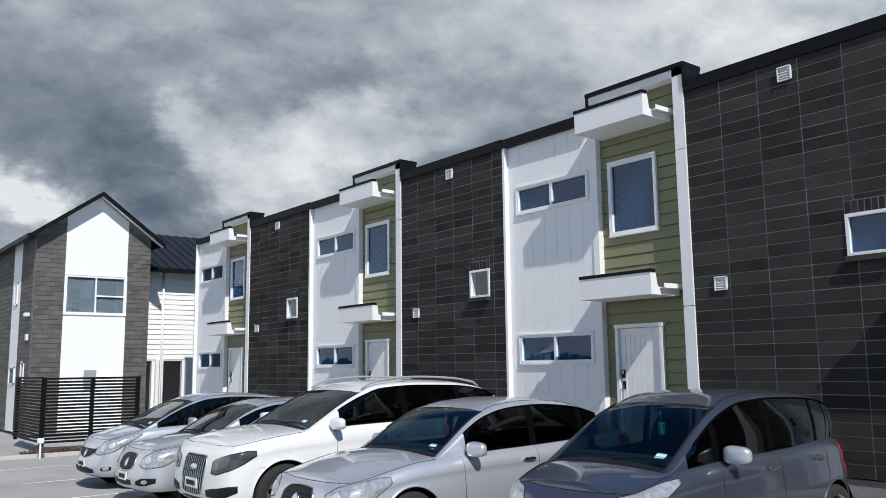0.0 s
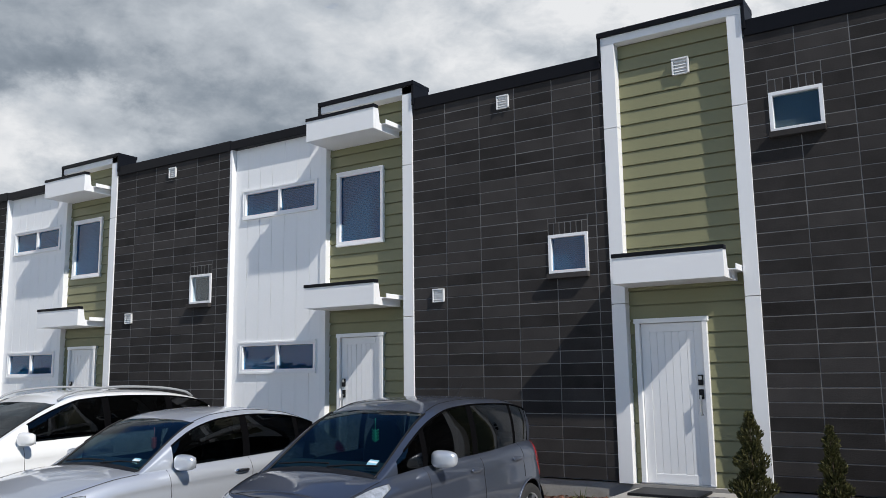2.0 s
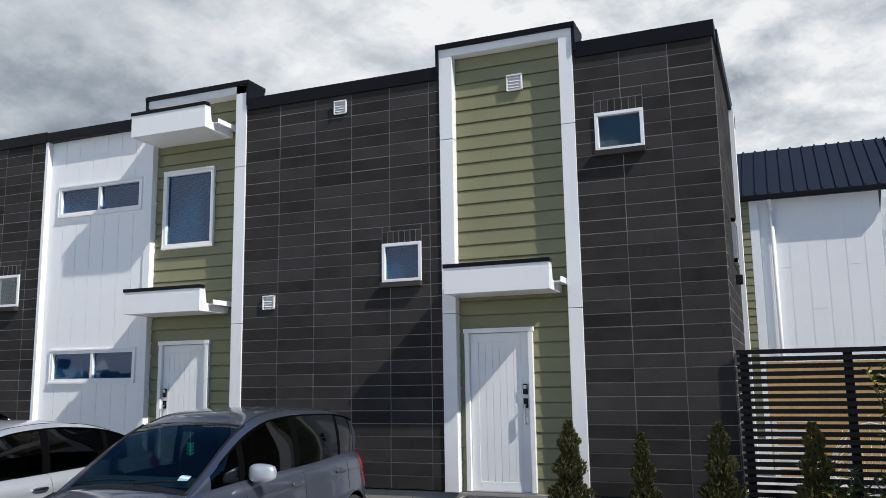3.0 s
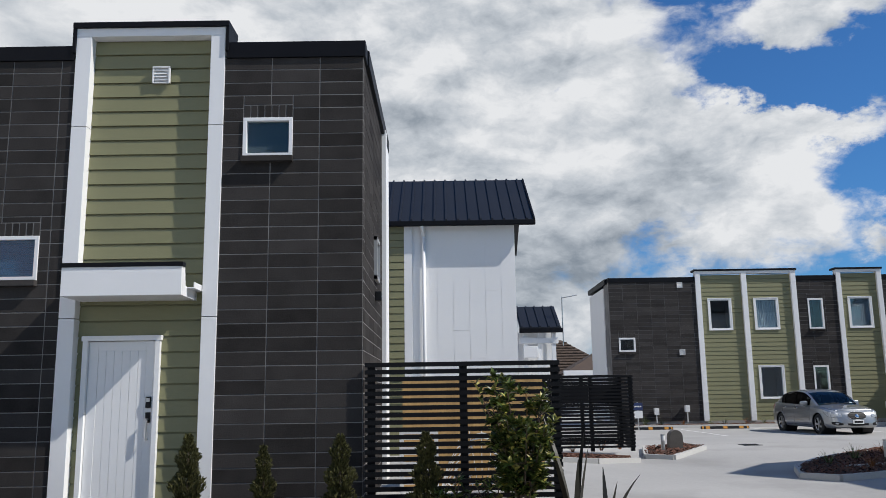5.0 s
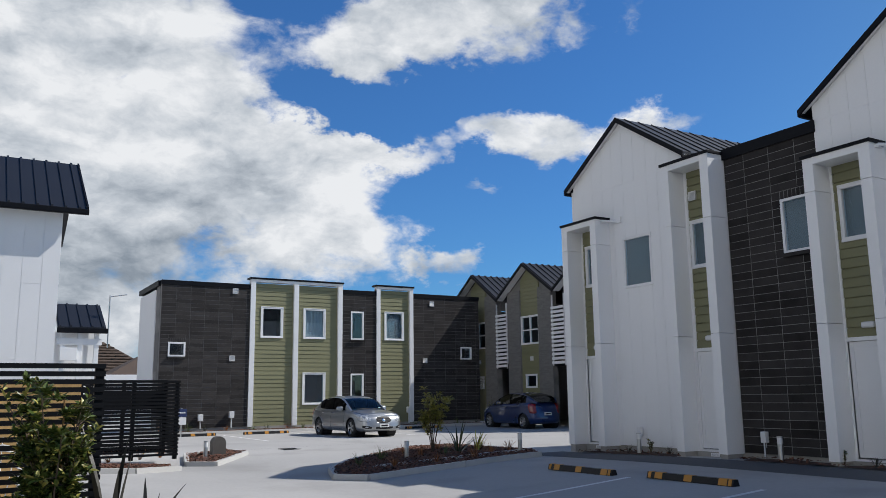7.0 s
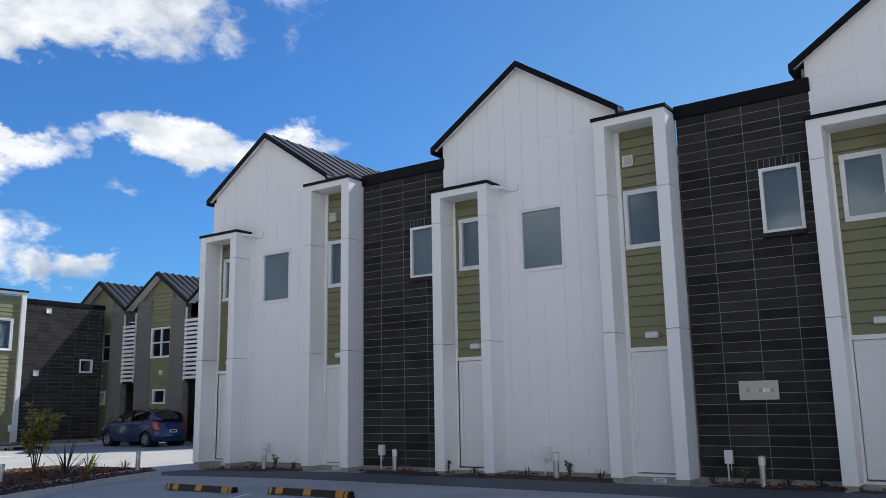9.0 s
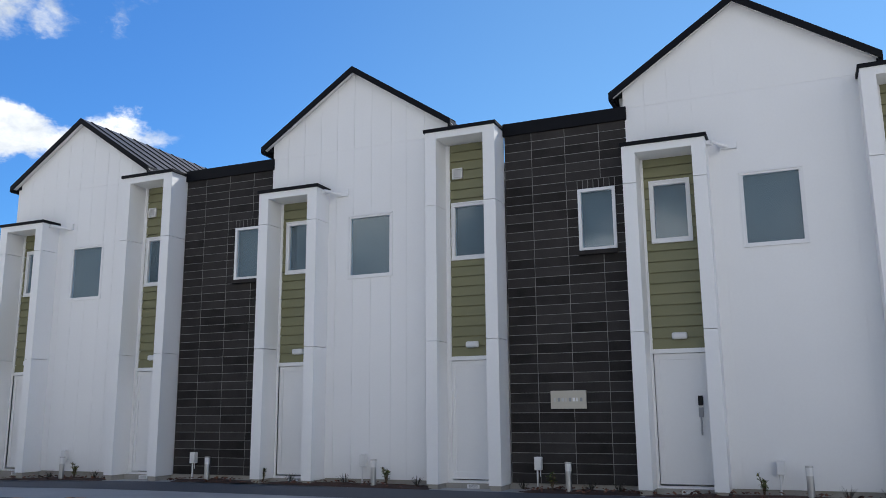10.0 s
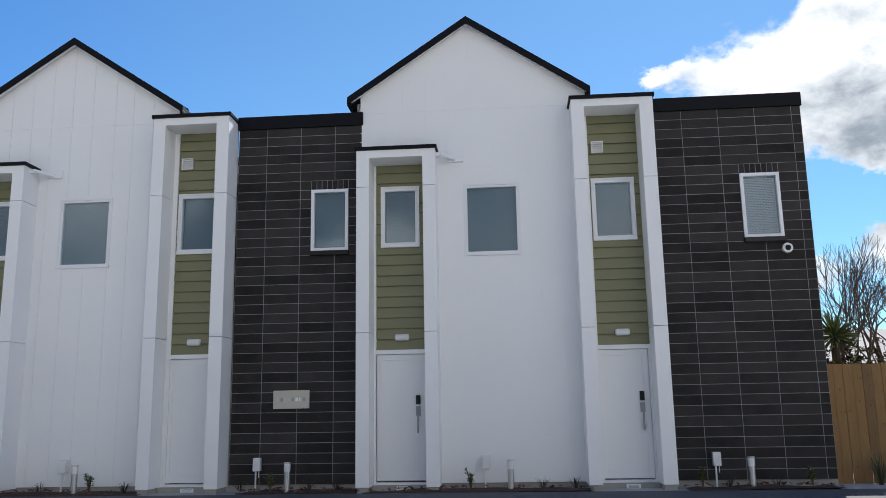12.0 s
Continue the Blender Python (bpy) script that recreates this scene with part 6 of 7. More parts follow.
def grey_gable(yc):
    h = thing("grey_gabled_house", pose(24.5, yc, 0, 0, 0, -90), "grey brick gabled house with an olive panel and white slatted screen", "house", "grey gabled houses")
    ridge, half, sl = 7.40, 2.25, 0.66
    uw, lw = (-0.68, 0.68, 3.65, 4.95), (-0.40, 0.42, 1.62, 2.20)
    for a, b in ((-1.75, -0.72), (0.72, 1.75)):
        bm = bmesh.new()
        box(bm, a, b, 0.02, 0.3, 0.0, ridge - sl * 1.75)
        part("brick_pier", bm, MORTAR, h)
        bm = bmesh.new()
        for r_ in range(74):
            off = 0.12 * (r_ % 2)
            x = a - off
            while x < b:
                x0, x1 = max(a, x) + 0.004, min(b, x + 0.24) - 0.004
                zt_ = 0.02 + r_ * 0.082
                if x1 - x0 > 0.03 and zt_ + 0.072 < ridge - sl * max(abs(x0), abs(x1)):
                    box(bm, x0, x1, 0.0, 0.03, zt_, zt_ + 0.072)
                x += 0.24
        tagged(part("bricks", bm, GREY_BRICK, h), kind="stuff")
    siding((-0.72, 0.72, 0.0, 6.70), h, 0.08, [uw, lw])
    part("gable_board", prism(((-0.72, 6.70), (0.72, 6.70), (0.0, ridge - 0.05)), 0.09, 0.25), GREEN, h)
    window(*uw, h, w=0.08, sashes=2, sill=False, behind="none", trim=0.04, rim=0.05, split=0.5)
    window(*lw, h, w=0.08, sill=False, behind="none", trim=0.04, rim=0.05)
    vent(0.10, 2.95, h, 0.07, s=0.2)
    for s in (-1, 1):
        e = s * half
        rf_ = part("roof", prism(((0, ridge), (e, ridge - sl * half), (e, ridge - sl * half + 0.06), (0, ridge + 0.06)), -0.30, 7.0), ROOF, h, "dark ribbed metal roof")
        for q in range(18):
            w0 = -0.25 + q * 0.38
            part("rib", prism(((s * 0.03, ridge + 0.05), (e, ridge - sl * half + 0.05), (e, ridge - sl * half + 0.10), (s * 0.03, ridge + 0.10)), w0, w0 + 0.05), ROOF, rf_)
        part("barge_board", prism(((0, ridge + 0.07), (e, ridge - sl * half + 0.07), (e, ridge - sl * half - 0.08), (0, ridge - 0.08)), -0.34, -0.30), DARK_METAL, h)
        part("soffit", prism(((0, ridge - 0.01), (e, ridge - sl * half - 0.01), (e, ridge - sl * half - 0.04), (0, ridge - 0.04)), -0.30, 0.1), TRIM, h)
    part("gable_top", prism(((-1.75, ridge - sl * 1.75 - 0.02), (1.75, ridge - sl * 1.75 - 0.02), (0, ridge - 0.06)), 0.14, 0.3), GREY_BRICK, h)
    # balcony with its screen
    part("balcony_wall", boxes((1.75, 2.75, 1.4, 1.6, 0.0, 5.9)), GREY_BRICK, h)
    part("balcony_floor", boxes((1.75, 2.75, 0.0, 1.4, 2.55, 2.75)), DARK_METAL, h)
    for i in range(14):
        part("screen_slat", boxes((1.78, 2.72, -0.06, -0.03, 2.62 + i * 0.19, 2.62 + i * 0.19 + 0.12), bevel=0.004), TRIM, h, "white screen slat")
    for x in (1.80, 2.66):
        part("screen_post", boxes((x, x + 0.05, -0.03, 0.03, 2.55, 5.75)), TRIM, h)
    part("porch_door", boxes((1.9, 2.6, 1.36, 1.4, 0.05, 2.1)), GREEN, h)
    part("back_wall", boxes((-1.75, 2.75, 6.8, 7.0, 0.0, 5.9)), GREY_BRICK, h)
    part("party_wall", boxes((-1.75, -1.55, 0.3, 6.8, 0.0, 5.8)), GREY_BRICK, h)
    return h


for yc in (26.65, 22.15, 17.65):
    grey_gable(yc)

# ---------------------------------------------------------------- gabled house at the west end (front at x = -27.5)
g1 = thing("brick_gabled_house", pose(-27.5, -2.55, 0, 0, 0, 90), "grey brick gabled house with a tall white panel and wide window", "house")
# local u runs north, the front faces east
ridge, sl = 7.20, 0.74
hwin = (-0.94, 0.96, 3.25, 4.50)


def brick_field(house, a, b, z1, slope=0.0, apex=0.0):
    bm = bmesh.new()
    r_ = 0
    while -0.4 + r_ * 0.15 < z1:
        zt_ = -0.4 + r_ * 0.15
        x = a - 0.15 * (r_ % 2)
        while x < b:
            x0, x1 = max(a, x) + 0.006, min(b, x + 0.30) - 0.006
            if x1 - x0 > 0.03 and (not slope or zt_ + 0.07 < apex - slope * max(abs(x0), abs(x1))):
                box(bm, x0, x1, 0.0, 0.03, zt_, min(zt_ + 0.138, apex - slope * max(abs(x0), abs(x1))) if slope else zt_ + 0.138)
            x += 0.30
        r_ += 1
    return bm


for a, b in ((-1.85, -0.97), (0.99, 1.75)):
    part("brick_wall", prism(((a, -0.5), (b, -0.5), (b, ridge - sl * abs(b) - 0.03), (a, ridge - sl * abs(a) - 0.03)), 0.02, 0.25), MORTAR, g1)
    tagged(part("bricks", brick_field(g1, a, b, 7.2, sl, ridge - 0.03), BROWN_BRICK, g1), kind="stuff")
for x0, x1, z0, z1 in cut((-0.97, 0.99, -0.5, 6.40), [hwin]):
    part("white_panel", boxes((x0, x1, 0.03, 0.25, z0, z1)), WHITE, g1, "white wall panel")
part("white_panel", prism(((-0.97, 6.40), (0.99, 6.40), (0.0, ridge - 0.05)), 0.03, 0.25), WHITE, g1)
window(*hwin, g1, w=0.03, sashes=2, sill=False, behind="blind", trim=0.04, rim=0.06, split=0.48, split_from=1)
part("meter_box", boxes((-0.25, 0.12, -0.05, 0.03, 0.9, 1.45), bevel=0.01), GREY_PLASTIC, g1)
for s in (-1, 1):
    e = s * 2.12
    part("roof", prism(((0, ridge), (e, ridge - sl * 2.12), (e, ridge - sl * 2.12 + 0.06), (0, ridge + 0.06)), -0.35, 8.0), ROOF, g1, "dark metal roof")
    part("barge_board", prism(((0, ridge + 0.07), (e, ridge - sl * 2.12 + 0.07), (e, ridge - sl * 2.12 - 0.09), (0, ridge - 0.09)), -0.39, -0.35), DARK_METAL, g1)
    part("soffit", prism(((0, ridge - 0.01), (e, ridge - sl * 2.12 - 0.01), (e, ridge - sl * 2.12 - 0.04), (0, ridge - 0.04)), -0.35, 0.0), TRIM, g1)
# its south side: brick, white strip, small windows; faces the car park
south = new("south_wall")
south.parent = g1
south.matrix_local = pose(-1.85, 0.0, 0, 0, 0, 90) @ Matrix.Diagonal((1, 1, 1, 1))
part("wall", boxes((0.03, 7.5, 0.02, 0.2, -0.5, 5.75)), MORTAR, south)
south.matrix_local = pose(-1.85, 7.53, 0, 0, 0, -90)
tagged(part("bricks", brick_field(south, 5.6, 7.5, 5.75), BROWN_BRICK, south), kind="stuff")
part("white_panel", boxes((4.4, 5.6, 0.0, 0.03, -0.5, 5.75)), WHITE, south)
tagged(part("bricks", brick_field(south, 0.2, 4.4, 5.75), BROWN_BRICK, south), kind="stuff")
for a, b, c, d in ((4.75, 5.2, 3.6, 4.4), (4.6, 5.4, 1.0, 1.6), (6.3, 6.75, 1.0, 1.75)):
    part("window_frame", boxes((a, b, -0.03, 0.03, c, c + 0.06), (a, b, -0.03, 0.03, d - 0.06, d), (a, a + 0.06, -0.03, 0.03, c, d), (b - 0.06, b, -0.03, 0.03, c, d)), TRIM, south)
    part("pane", boxes((a + 0.06, b - 0.06, -0.012, -0.006, c + 0.06, d - 0.06)), GLASS, south)
part("vent_hood", boxes((6.9, 7.1, -0.07, 0.0, 2.4, 2.6), bevel=0.01), PLASTIC, south)
part("security_lamp", boxes((6.95, 7.15, -0.16, 0.0, 3.15, 3.27), bevel=0.02), PLASTIC, south)
part("eaves_gutter", boxes((-0.3, 7.9, -0.34, -0.2, 5.55, 5.70), bevel=0.01), DARK_METAL, south)
# white weatherboard house between it and the row
k1 = thing("weatherboard_house", pose(-29.0, 2.2, 0, 0, 0, 90), "white weatherboard house with a carport and dark ribbed roof", "house")
wallk = part("wall", wall_panel((-3.6, 4.0, -0.5, 5.0), 0.03, 0.2, [(-3.4, -2.3, -0.5, 1.75), (-1.9, -1.2, -0.5, 1.75)]), WHITE, k1)
for i in range(18):
    z = 1.8 + i * 0.18
    part("plank", prism(((0.0, z), (0.024, z + 0.18), (0.03, z + 0.18), (0.03, z)), -3.6, 4.0, "x"), WHITE, wallk)
part("roof", prism(((-0.5, 5.0), (4.0, 6.9), (4.0, 6.96), (-0.5, 5.06)), -3.8, 4.2, "x"), ROOF, k1)
for i in range(22):
    part("rib", prism(((-0.5, 5.05), (3.98, 6.94), (3.98, 6.99), (-0.5, 5.10)), -3.75 + i * 0.36, -3.70 + i * 0.36, "x"), ROOF, k1)
part("gutter", boxes((-3.8, 4.2, -0.62, -0.48, 4.88, 5.03), bevel=0.01), DARK_METAL, k1)
bm = bmesh.new()
tube(bm, (-2.0, -0.06, 4.95), (-2.0, -0.06, -0.5), 0.045)
part("downpipe", bm, TRIM, k1, smooth=True)
for x in (-3.5, -2.2, -2.05, -1.1):
    part("post", boxes((x, x + 0.12, -0.1, 0.03, -0.5, 1.8), bevel=0.005), TRIM, k1)
part("carport_back", boxes((-3.6, 4.0, 2.0, 2.1, -0.5, 1.8)), GREY_PLASTIC, k1)
part("carport_ceiling", boxes((-3.6, 4.0, 0.2, 2.0, 1.76, 1.82)), TRIM, k1)

# ---------------------------------------------------------------- fences


def slat_fence(x0, x1, top, n, label, y=0.0, slat=0.052, pitch=0.0825, posts=3, m=None):
    f = thing("slatted_fence", m, label, "fence", "black slatted fences")
    for i in range(n):
        z = top - i * pitch
        part("slat", boxes((x0, x1, -0.012, 0.012, z - slat, z)), FENCE, f)
    for i in range(posts):
        x = x0 + 0.03 + (x1 - x0 - 0.13) * i / (posts - 1)
        part("post", boxes((x, x + 0.09, 0.012, 0.10, top - n * pitch - 0.05, top - 0.01), bevel=0.004), FENCE, f)
    return f


slat_fence(0.0, 2.27, 1.68, 24, "black horizontal slat fence beside the end house", m=pose(0.34, -0.06, 0), posts=3)
slat_fence(0.0, 2.05, 1.72, 21, "black horizontal slat fence beside a bark bed", m=pose(3.75, 10.4, 0), posts=3)
slat_fence(0.0, 2.05, 1.76, 21, "black horizontal slat fence behind the first one", m=pose(3.75, 11.7, 0), posts=3)
slat_fence(0.0, 1.6, 1.72, 21, "black horizontal slat fence running back", m=pose(5.80, 10.4, 0, 0, 0, 90), posts=2)
slat_fence(0.0, 2.45, 1.26, 20, "black horizontal slat fence before the brick house", m=pose(-22.0, -5.27, 0, 0, 0, 90), posts=3)
slat_fence(0.0, 3.0, 1.28, 20, "black horizontal slat fence running back to the house", m=pose(-25.0, -5.27, 0), posts=2)
pf = thing("pine_fence", pose(0.55, 4.6, 0), "raw pine board fence behind the slatted fence", "fence")
for i in range(16):
    z1 = 1.60 + random.uniform(-0.008, 0.008)
    part("paling", boxes((i * 0.15, i * 0.15 + 0.1485, 0.0, 0.02, -0.35, z1)), RAW_PINE, pf)
part("backing_board", boxes((0.0, 2.4, 0.022, 0.04, -0.35, 1.58)), RAW_PINE, pf)
part("rail", boxes((0.0, 2.4, 0.042, 0.09, 0.2, 0.29)), RAW_PINE, pf)
part("rail", boxes((0.0, 2.4, 0.042, 0.09, 1.2, 1.29)), RAW_PINE, pf)
pf = thing("pine_fence", pose(15.2, -14.75, 0, 0, 0, -90), "raw pine board fence beside the east row", "fence")
for i in range(34):
    z1 = 1.84 + random.uniform(-0.01, 0.01)
    part("paling", boxes((i * 0.15, i * 0.15 + 0.143, 0.006 * (i % 2), 0.02 + 0.004 * (i % 2), -0.12, z1)), PINE, pf)
KNOT = surface("pine_knot", (0.07, 0.032, 0.014), 0.8, var=0.3)
for i in range(34):
    for k in range(3):
        kx, kz = i * 0.15 + random.uniform(0.02, 0.125), random.uniform(0.1, 1.75)
        bm = bmesh.new()
        tube(bm, (kx, 0.006 * (i % 2) - 0.0015, kz), (kx, 0.006 * (i % 2) + 0.004, kz), random.uniform(0.007, 0.013), sides=9)
        part("knot", bm, KNOT, pf, "dark knot in the pine")
part("rail", boxes((0.0, 5.1, 0.024, 0.07, 0.3, 0.39)), PINE, pf)
part("rail", boxes((0.0, 5.1, 0.024, 0.07, 1.4, 1.49)), PINE, pf)
# round white wire rack and a louvred door leaning behind the slats
bm = bmesh.new()
for i in range(9):
    a = math.pi * i / 8
    q = [(0.55 * math.cos(t) * 1.0, -0.03 * i, 0.75 * math.sin(t) * math.sin(0.25 + 0.85 * i / 8)) for t in np.linspace(0, math.pi, 15)]
    for p0, p1 in zip(q, q[1:]):
        tube(bm, p0, p1, 0.006, sides=5)
for i in range(11):
    a = math.pi * (i + 0.5) / 11
    tube(bm, (0.05 * math.cos(a), -0.02, 0.05), (0.55 * math.cos(a), -0.12, 0.72 * math.sin(a)), 0.006, sides=5)
solid("clothes_airer", bm, TRIM, "round white wire clothes airer behind the fence", "clothes airer", m=pose(1.75, 1.6, ground_z(1.7, 1.6)) @ Matrix.Diagonal((1.05, 1, 1.6, 1)))
bm = boxes((0.0, 0.55, 0.0, 0.05, 0.0, 1.1), bevel=0.004)
ld = thing("louvred_shutter", pose(0.62, 2.2, ground_z(0.7, 2.2)), "white louvred shutter leaning behind the fence", "shutter")
part("shutter_frame", boxes((0, 0.06, 0, 0.04, 0, 1.1), (0.49, 0.55, 0, 0.04, 0, 1.1), (0.06, 0.49, 0, 0.04, 0, 0.06), (0.06, 0.49, 0, 0.04, 1.04, 1.1), (0.06, 0.49, 0, 0.04, 0.52, 0.58)), TRIM, ld)
for i in range(14):
    part("louvre", boxes((0.06, 0.49, 0.012, 0.03, 0.08 + i * 0.068, 0.08 + i * 0.068 + 0.035)), TRIM, ld)
bm.free()
solid("blue_crate", boxes((0, 0.35, 0, 0.25, 0, 0.16), bevel=0.012), surface("blue_plastic", (0.03, 0.16, 0.55), 0.4), "small blue plastic crate on the paving", "crate", m=pose(0.95, 1.0, ground_z(1, 1)))

# ---------------------------------------------------------------- car park: kerbs, beds, stops, lines


def kerb_line(name, pts, w=0.13, h=0.11, closed=False, label="pale concrete kerb"):
    bm = bmesh.new()
    seq = list(pts) + ([pts[0]] if closed else [])
    for (xa, ya), (xb, yb) in zip(seq, seq[1:]):
        d = Vector((xb - xa, yb - ya, 0))
        n = max(1, int(d.length / 1.0))
        t = Vector((-d.y, d.x, 0)).normalized() * w / 2
        for i in range(n):
            p, q = Vector((xa, ya, 0)) + d * (i / n), Vector((xa, ya, 0)) + d * ((i + 1) / n)
            vs = []
            for c in (p, q):
                z = ground_z(c.x, c.y)
                for sgn in (1, -1):
                    vs.append([bm.verts.new((c.x + sgn * t.x, c.y + sgn * t.y, z - 0.05)), bm.verts.new((c.x + sgn * t.x * 0.85, c.y + sgn * t.y * 0.85, z + h))])
            a, b, c_, d_ = vs
            for f in ((a[1], b[1], d_[1], c_[1]), (a[0], a[1], c_[1], c_[0]), (b[1], b[0], d_[0], d_[1]), (a[0], b[0], b[1], a[1]), (c_[0], c_[1], d_[1], d_[0])):
                bm.faces.new(f)
    bmesh.ops.recalc_face_normals(bm, faces=bm.faces[:])
    return solid(name, bm, KERB, label, "kerb", kind="structure")


def bed(name, pts, label, lift=0.075, chips=0):
    """A planting bed: dark bark soil with chips strewn on it."""
    bm = bmesh.new()
    cx, cy = sum(p[0] for p in pts) / len(pts), sum(p[1] for p in pts) / len(pts)
    ringv = [bm.verts.new((x, y, ground_z(x, y) + lift)) for x, y in pts]
    mid_ = bm.verts.new((cx, cy, ground_z(cx, cy) + lift + 0.05))
    for a, b in zip(ringv, ringv[1:] + ringv[:1]):
        bm.faces.new((a, b, mid_))
    bmesh.ops.subdivide_edges(bm, edges=bm.edges[:], cuts=5, use_grid_fill=True)
    for v in bm.verts:
        v.co.z += 0.03 * noise.noise(v.co * 2.2) + 0.012 * noise.noise(v.co * 9)
    bmesh.ops.recalc_face_normals(bm, faces=bm.faces[:])
    if sum(f.normal.z for f in bm.faces) < 0:
        bmesh.ops.reverse_faces(bm, faces=bm.faces[:])
    ob = solid(name, bm, SOIL, label, "planting bed", kind="structure")
    if chips:
        bm = bmesh.new()
        tris = [(pts[i], pts[(i + 1) % len(pts)], (cx, cy)) for i in range(len(pts))]
        areas = [abs((b[0] - a[0]) * (c[1] - a[1]) - (c[0] - a[0]) * (b[1] - a[1])) for a, b, c in tris]
        for _ in range(chips):
            a, b, c = random.choices(tris, areas)[0]
            u, v = random.random(), random.random()
            if u + v > 1:
                u, v = 1 - u, 1 - v
            x = a[0] + u * (b[0] - a[0]) + v * (c[0] - a[0])
            y = a[1] + u * (b[1] - a[1]) + v * (c[1] - a[1])
            q = 1 - u - v
            z = ground_z(x, y) + lift + 0.05 * (1 - (1 - min(u, v, 1)) * 0 - 1 + v) + 0.03
            s = random.uniform(0.018, 0.05)
            m = Matrix.Translation((x, y, z)) @ Euler((random.uniform(-0.6, 0.6), random.uniform(-0.6, 0.6), random.uniform(0, 6.3))).to_matrix().to_4x4()
            vs = [bm.verts.new(m @ Vector(p)) for p in ((-s, -s * 0.4, 0), (s, -s * 0.5, 0), (s * 0.8, s * 0.4, 0), (-s * 0.9, s * 0.5, 0), (0, 0, s * 0.35))]
            for f in ((0, 1, 4), (1, 2, 4), (2, 3, 4), (3, 0, 4)):
                bm.faces.new([vs[i] for i in f])
        solid("bark_chips", bm, BARK, "reddish brown bark chips strewn on the bed", "bark", kind="stuff")
    return ob




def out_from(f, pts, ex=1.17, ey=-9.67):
    """The same outline, laid out larger from the camera's place to fit its view."""
    return [fit_to_view(ex + (x - ex) * f, ey + (y - ey) * f) for x, y in pts]


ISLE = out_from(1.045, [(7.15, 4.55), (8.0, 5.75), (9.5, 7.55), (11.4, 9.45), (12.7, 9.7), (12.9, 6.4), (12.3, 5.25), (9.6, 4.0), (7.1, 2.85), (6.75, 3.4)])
bed("planting_bed", ISLE, "island bed of dark bark among the parking bays", chips=5000)
kerb_line("kerb_island", ISLE, closed=True)
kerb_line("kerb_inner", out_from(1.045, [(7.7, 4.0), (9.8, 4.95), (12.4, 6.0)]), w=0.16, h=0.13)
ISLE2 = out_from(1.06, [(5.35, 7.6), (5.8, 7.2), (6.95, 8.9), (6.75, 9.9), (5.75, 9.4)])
bed("planting_bed", ISLE2, "small island bed of bark at the corner of the drive", chips=700)
kerb_line("kerb_corner", ISLE2, closed=True)
BED3 = [(3.4, 9.2), (4.6, 9.2), (5.5, 9.9), (5.7, 10.35), (3.4, 10.35)]
bed("planting_bed", BED3, "bark bed before a slatted fence", chips=900)
kerb_line("kerb_fence", [(3.4, 9.15), (4.65, 9.15), (5.75, 9.9)])
BED4 = [(7.3, 24.4), (24.0, 24.4), (24.0, 25.8), (8.5, 25.8), (7.3, 25.2)]
bed("planting_bed", BED4, "narrow planted bed along the far row", lift=0.06, chips=1500)
kerb_line("kerb_far", [(7.2, 24.35), (24.0, 24.35)], w=0.2, h=0.12)
BED6 = [(-21.85, -5.75), (-21.1, -5.75), (-21.1, -2.7), (-21.85, -2.7)]
bed("planting_bed", BED6, "bark bed before the fence of the brick house", lift=0.06, chips=350)
kerb_line("kerb_west", [(-21.0, -6.6), (-21.0, -2.4)], h=0.09)
marker = thing("marker_post", pose(-20.6, -5.55, ground_z(-20.6, -5.5)), "small white marker post at the edge of the bed", "marker post")
part("post", boxes((-0.02, 0.02, -0.02, 0.02, 0.0, 0.42), bevel=0.004), PLASTIC, marker)
part("head", boxes((-0.03, 0.03, -0.07, 0.07, 0.36, 0.48), bevel=0.008), PLASTIC, marker)
BED5 = [(-7.0, -1.25), (2.9, -1.25), (2.9, -0.05), (-7.0, -0.05)]
bed("planting_bed", BED5, "planted bed along the first row", lift=0.16, chips=1500)
kerb_line("kerb_row", [(-26.0, -1.32), (2.95, -1.32)], h=0.16)
for a, b in ((-6.6, -3.2), (-1.7, 0.4), (0.45, 3.9), (5.45, 7.4), (7.4, 10.98), (12.35, 14.6)):
    bed("planting_bed", [(14.30, -b), (14.86, -b), (14.86, -a), (14.30, -a)], "narrow bed of dark soil at the foot of the east row", lift=0.008, chips=70)
sheet("path", [12.95, 13.6, 14.30], steps(-20, 7, 27), 0.004, ASPHALT, "dark paved path along the east row", "path")


def wheel_stop(m, n=1.75):
    """A rubber wheel stop with yellow reflectors."""
    w = thing("wheel_stop", m, "black rubber wheel stop with yellow reflective blocks", "wheel stop", "wheel stops")
    part("block", prism(((-0.075, 0.0), (0.075, 0.0), (0.045, 0.10), (-0.045, 0.10)), -n / 2, n / 2, "x"), BLACK, w)
    for x in (-0.68, 0.0, 0.62, -n / 2 + 0.06, n / 2 - 0.06):
        d = 0.08 if abs(x) < n / 2 - 0.1 else 0.03
        part("reflector", prism(((-0.079, 0.01), (0.079, 0.01), (0.047, 0.104), (-0.047, 0.104)), x - d, x + d, "x"), YELLOW, w)
    return w


for x, y, rz_, n in ((11.05, 2.35, 90, 1.75), (11.12, -0.18, 90, 1.75), (9.25, 23.1, 0, 1.75), (12.15, 23.1, 0, 1.85), (19.3, 23.1, 0, 1.75)):
    wheel_stop(pose(x, y, ground_z(x, y) + 0.002, 0, 0, rz_), n)


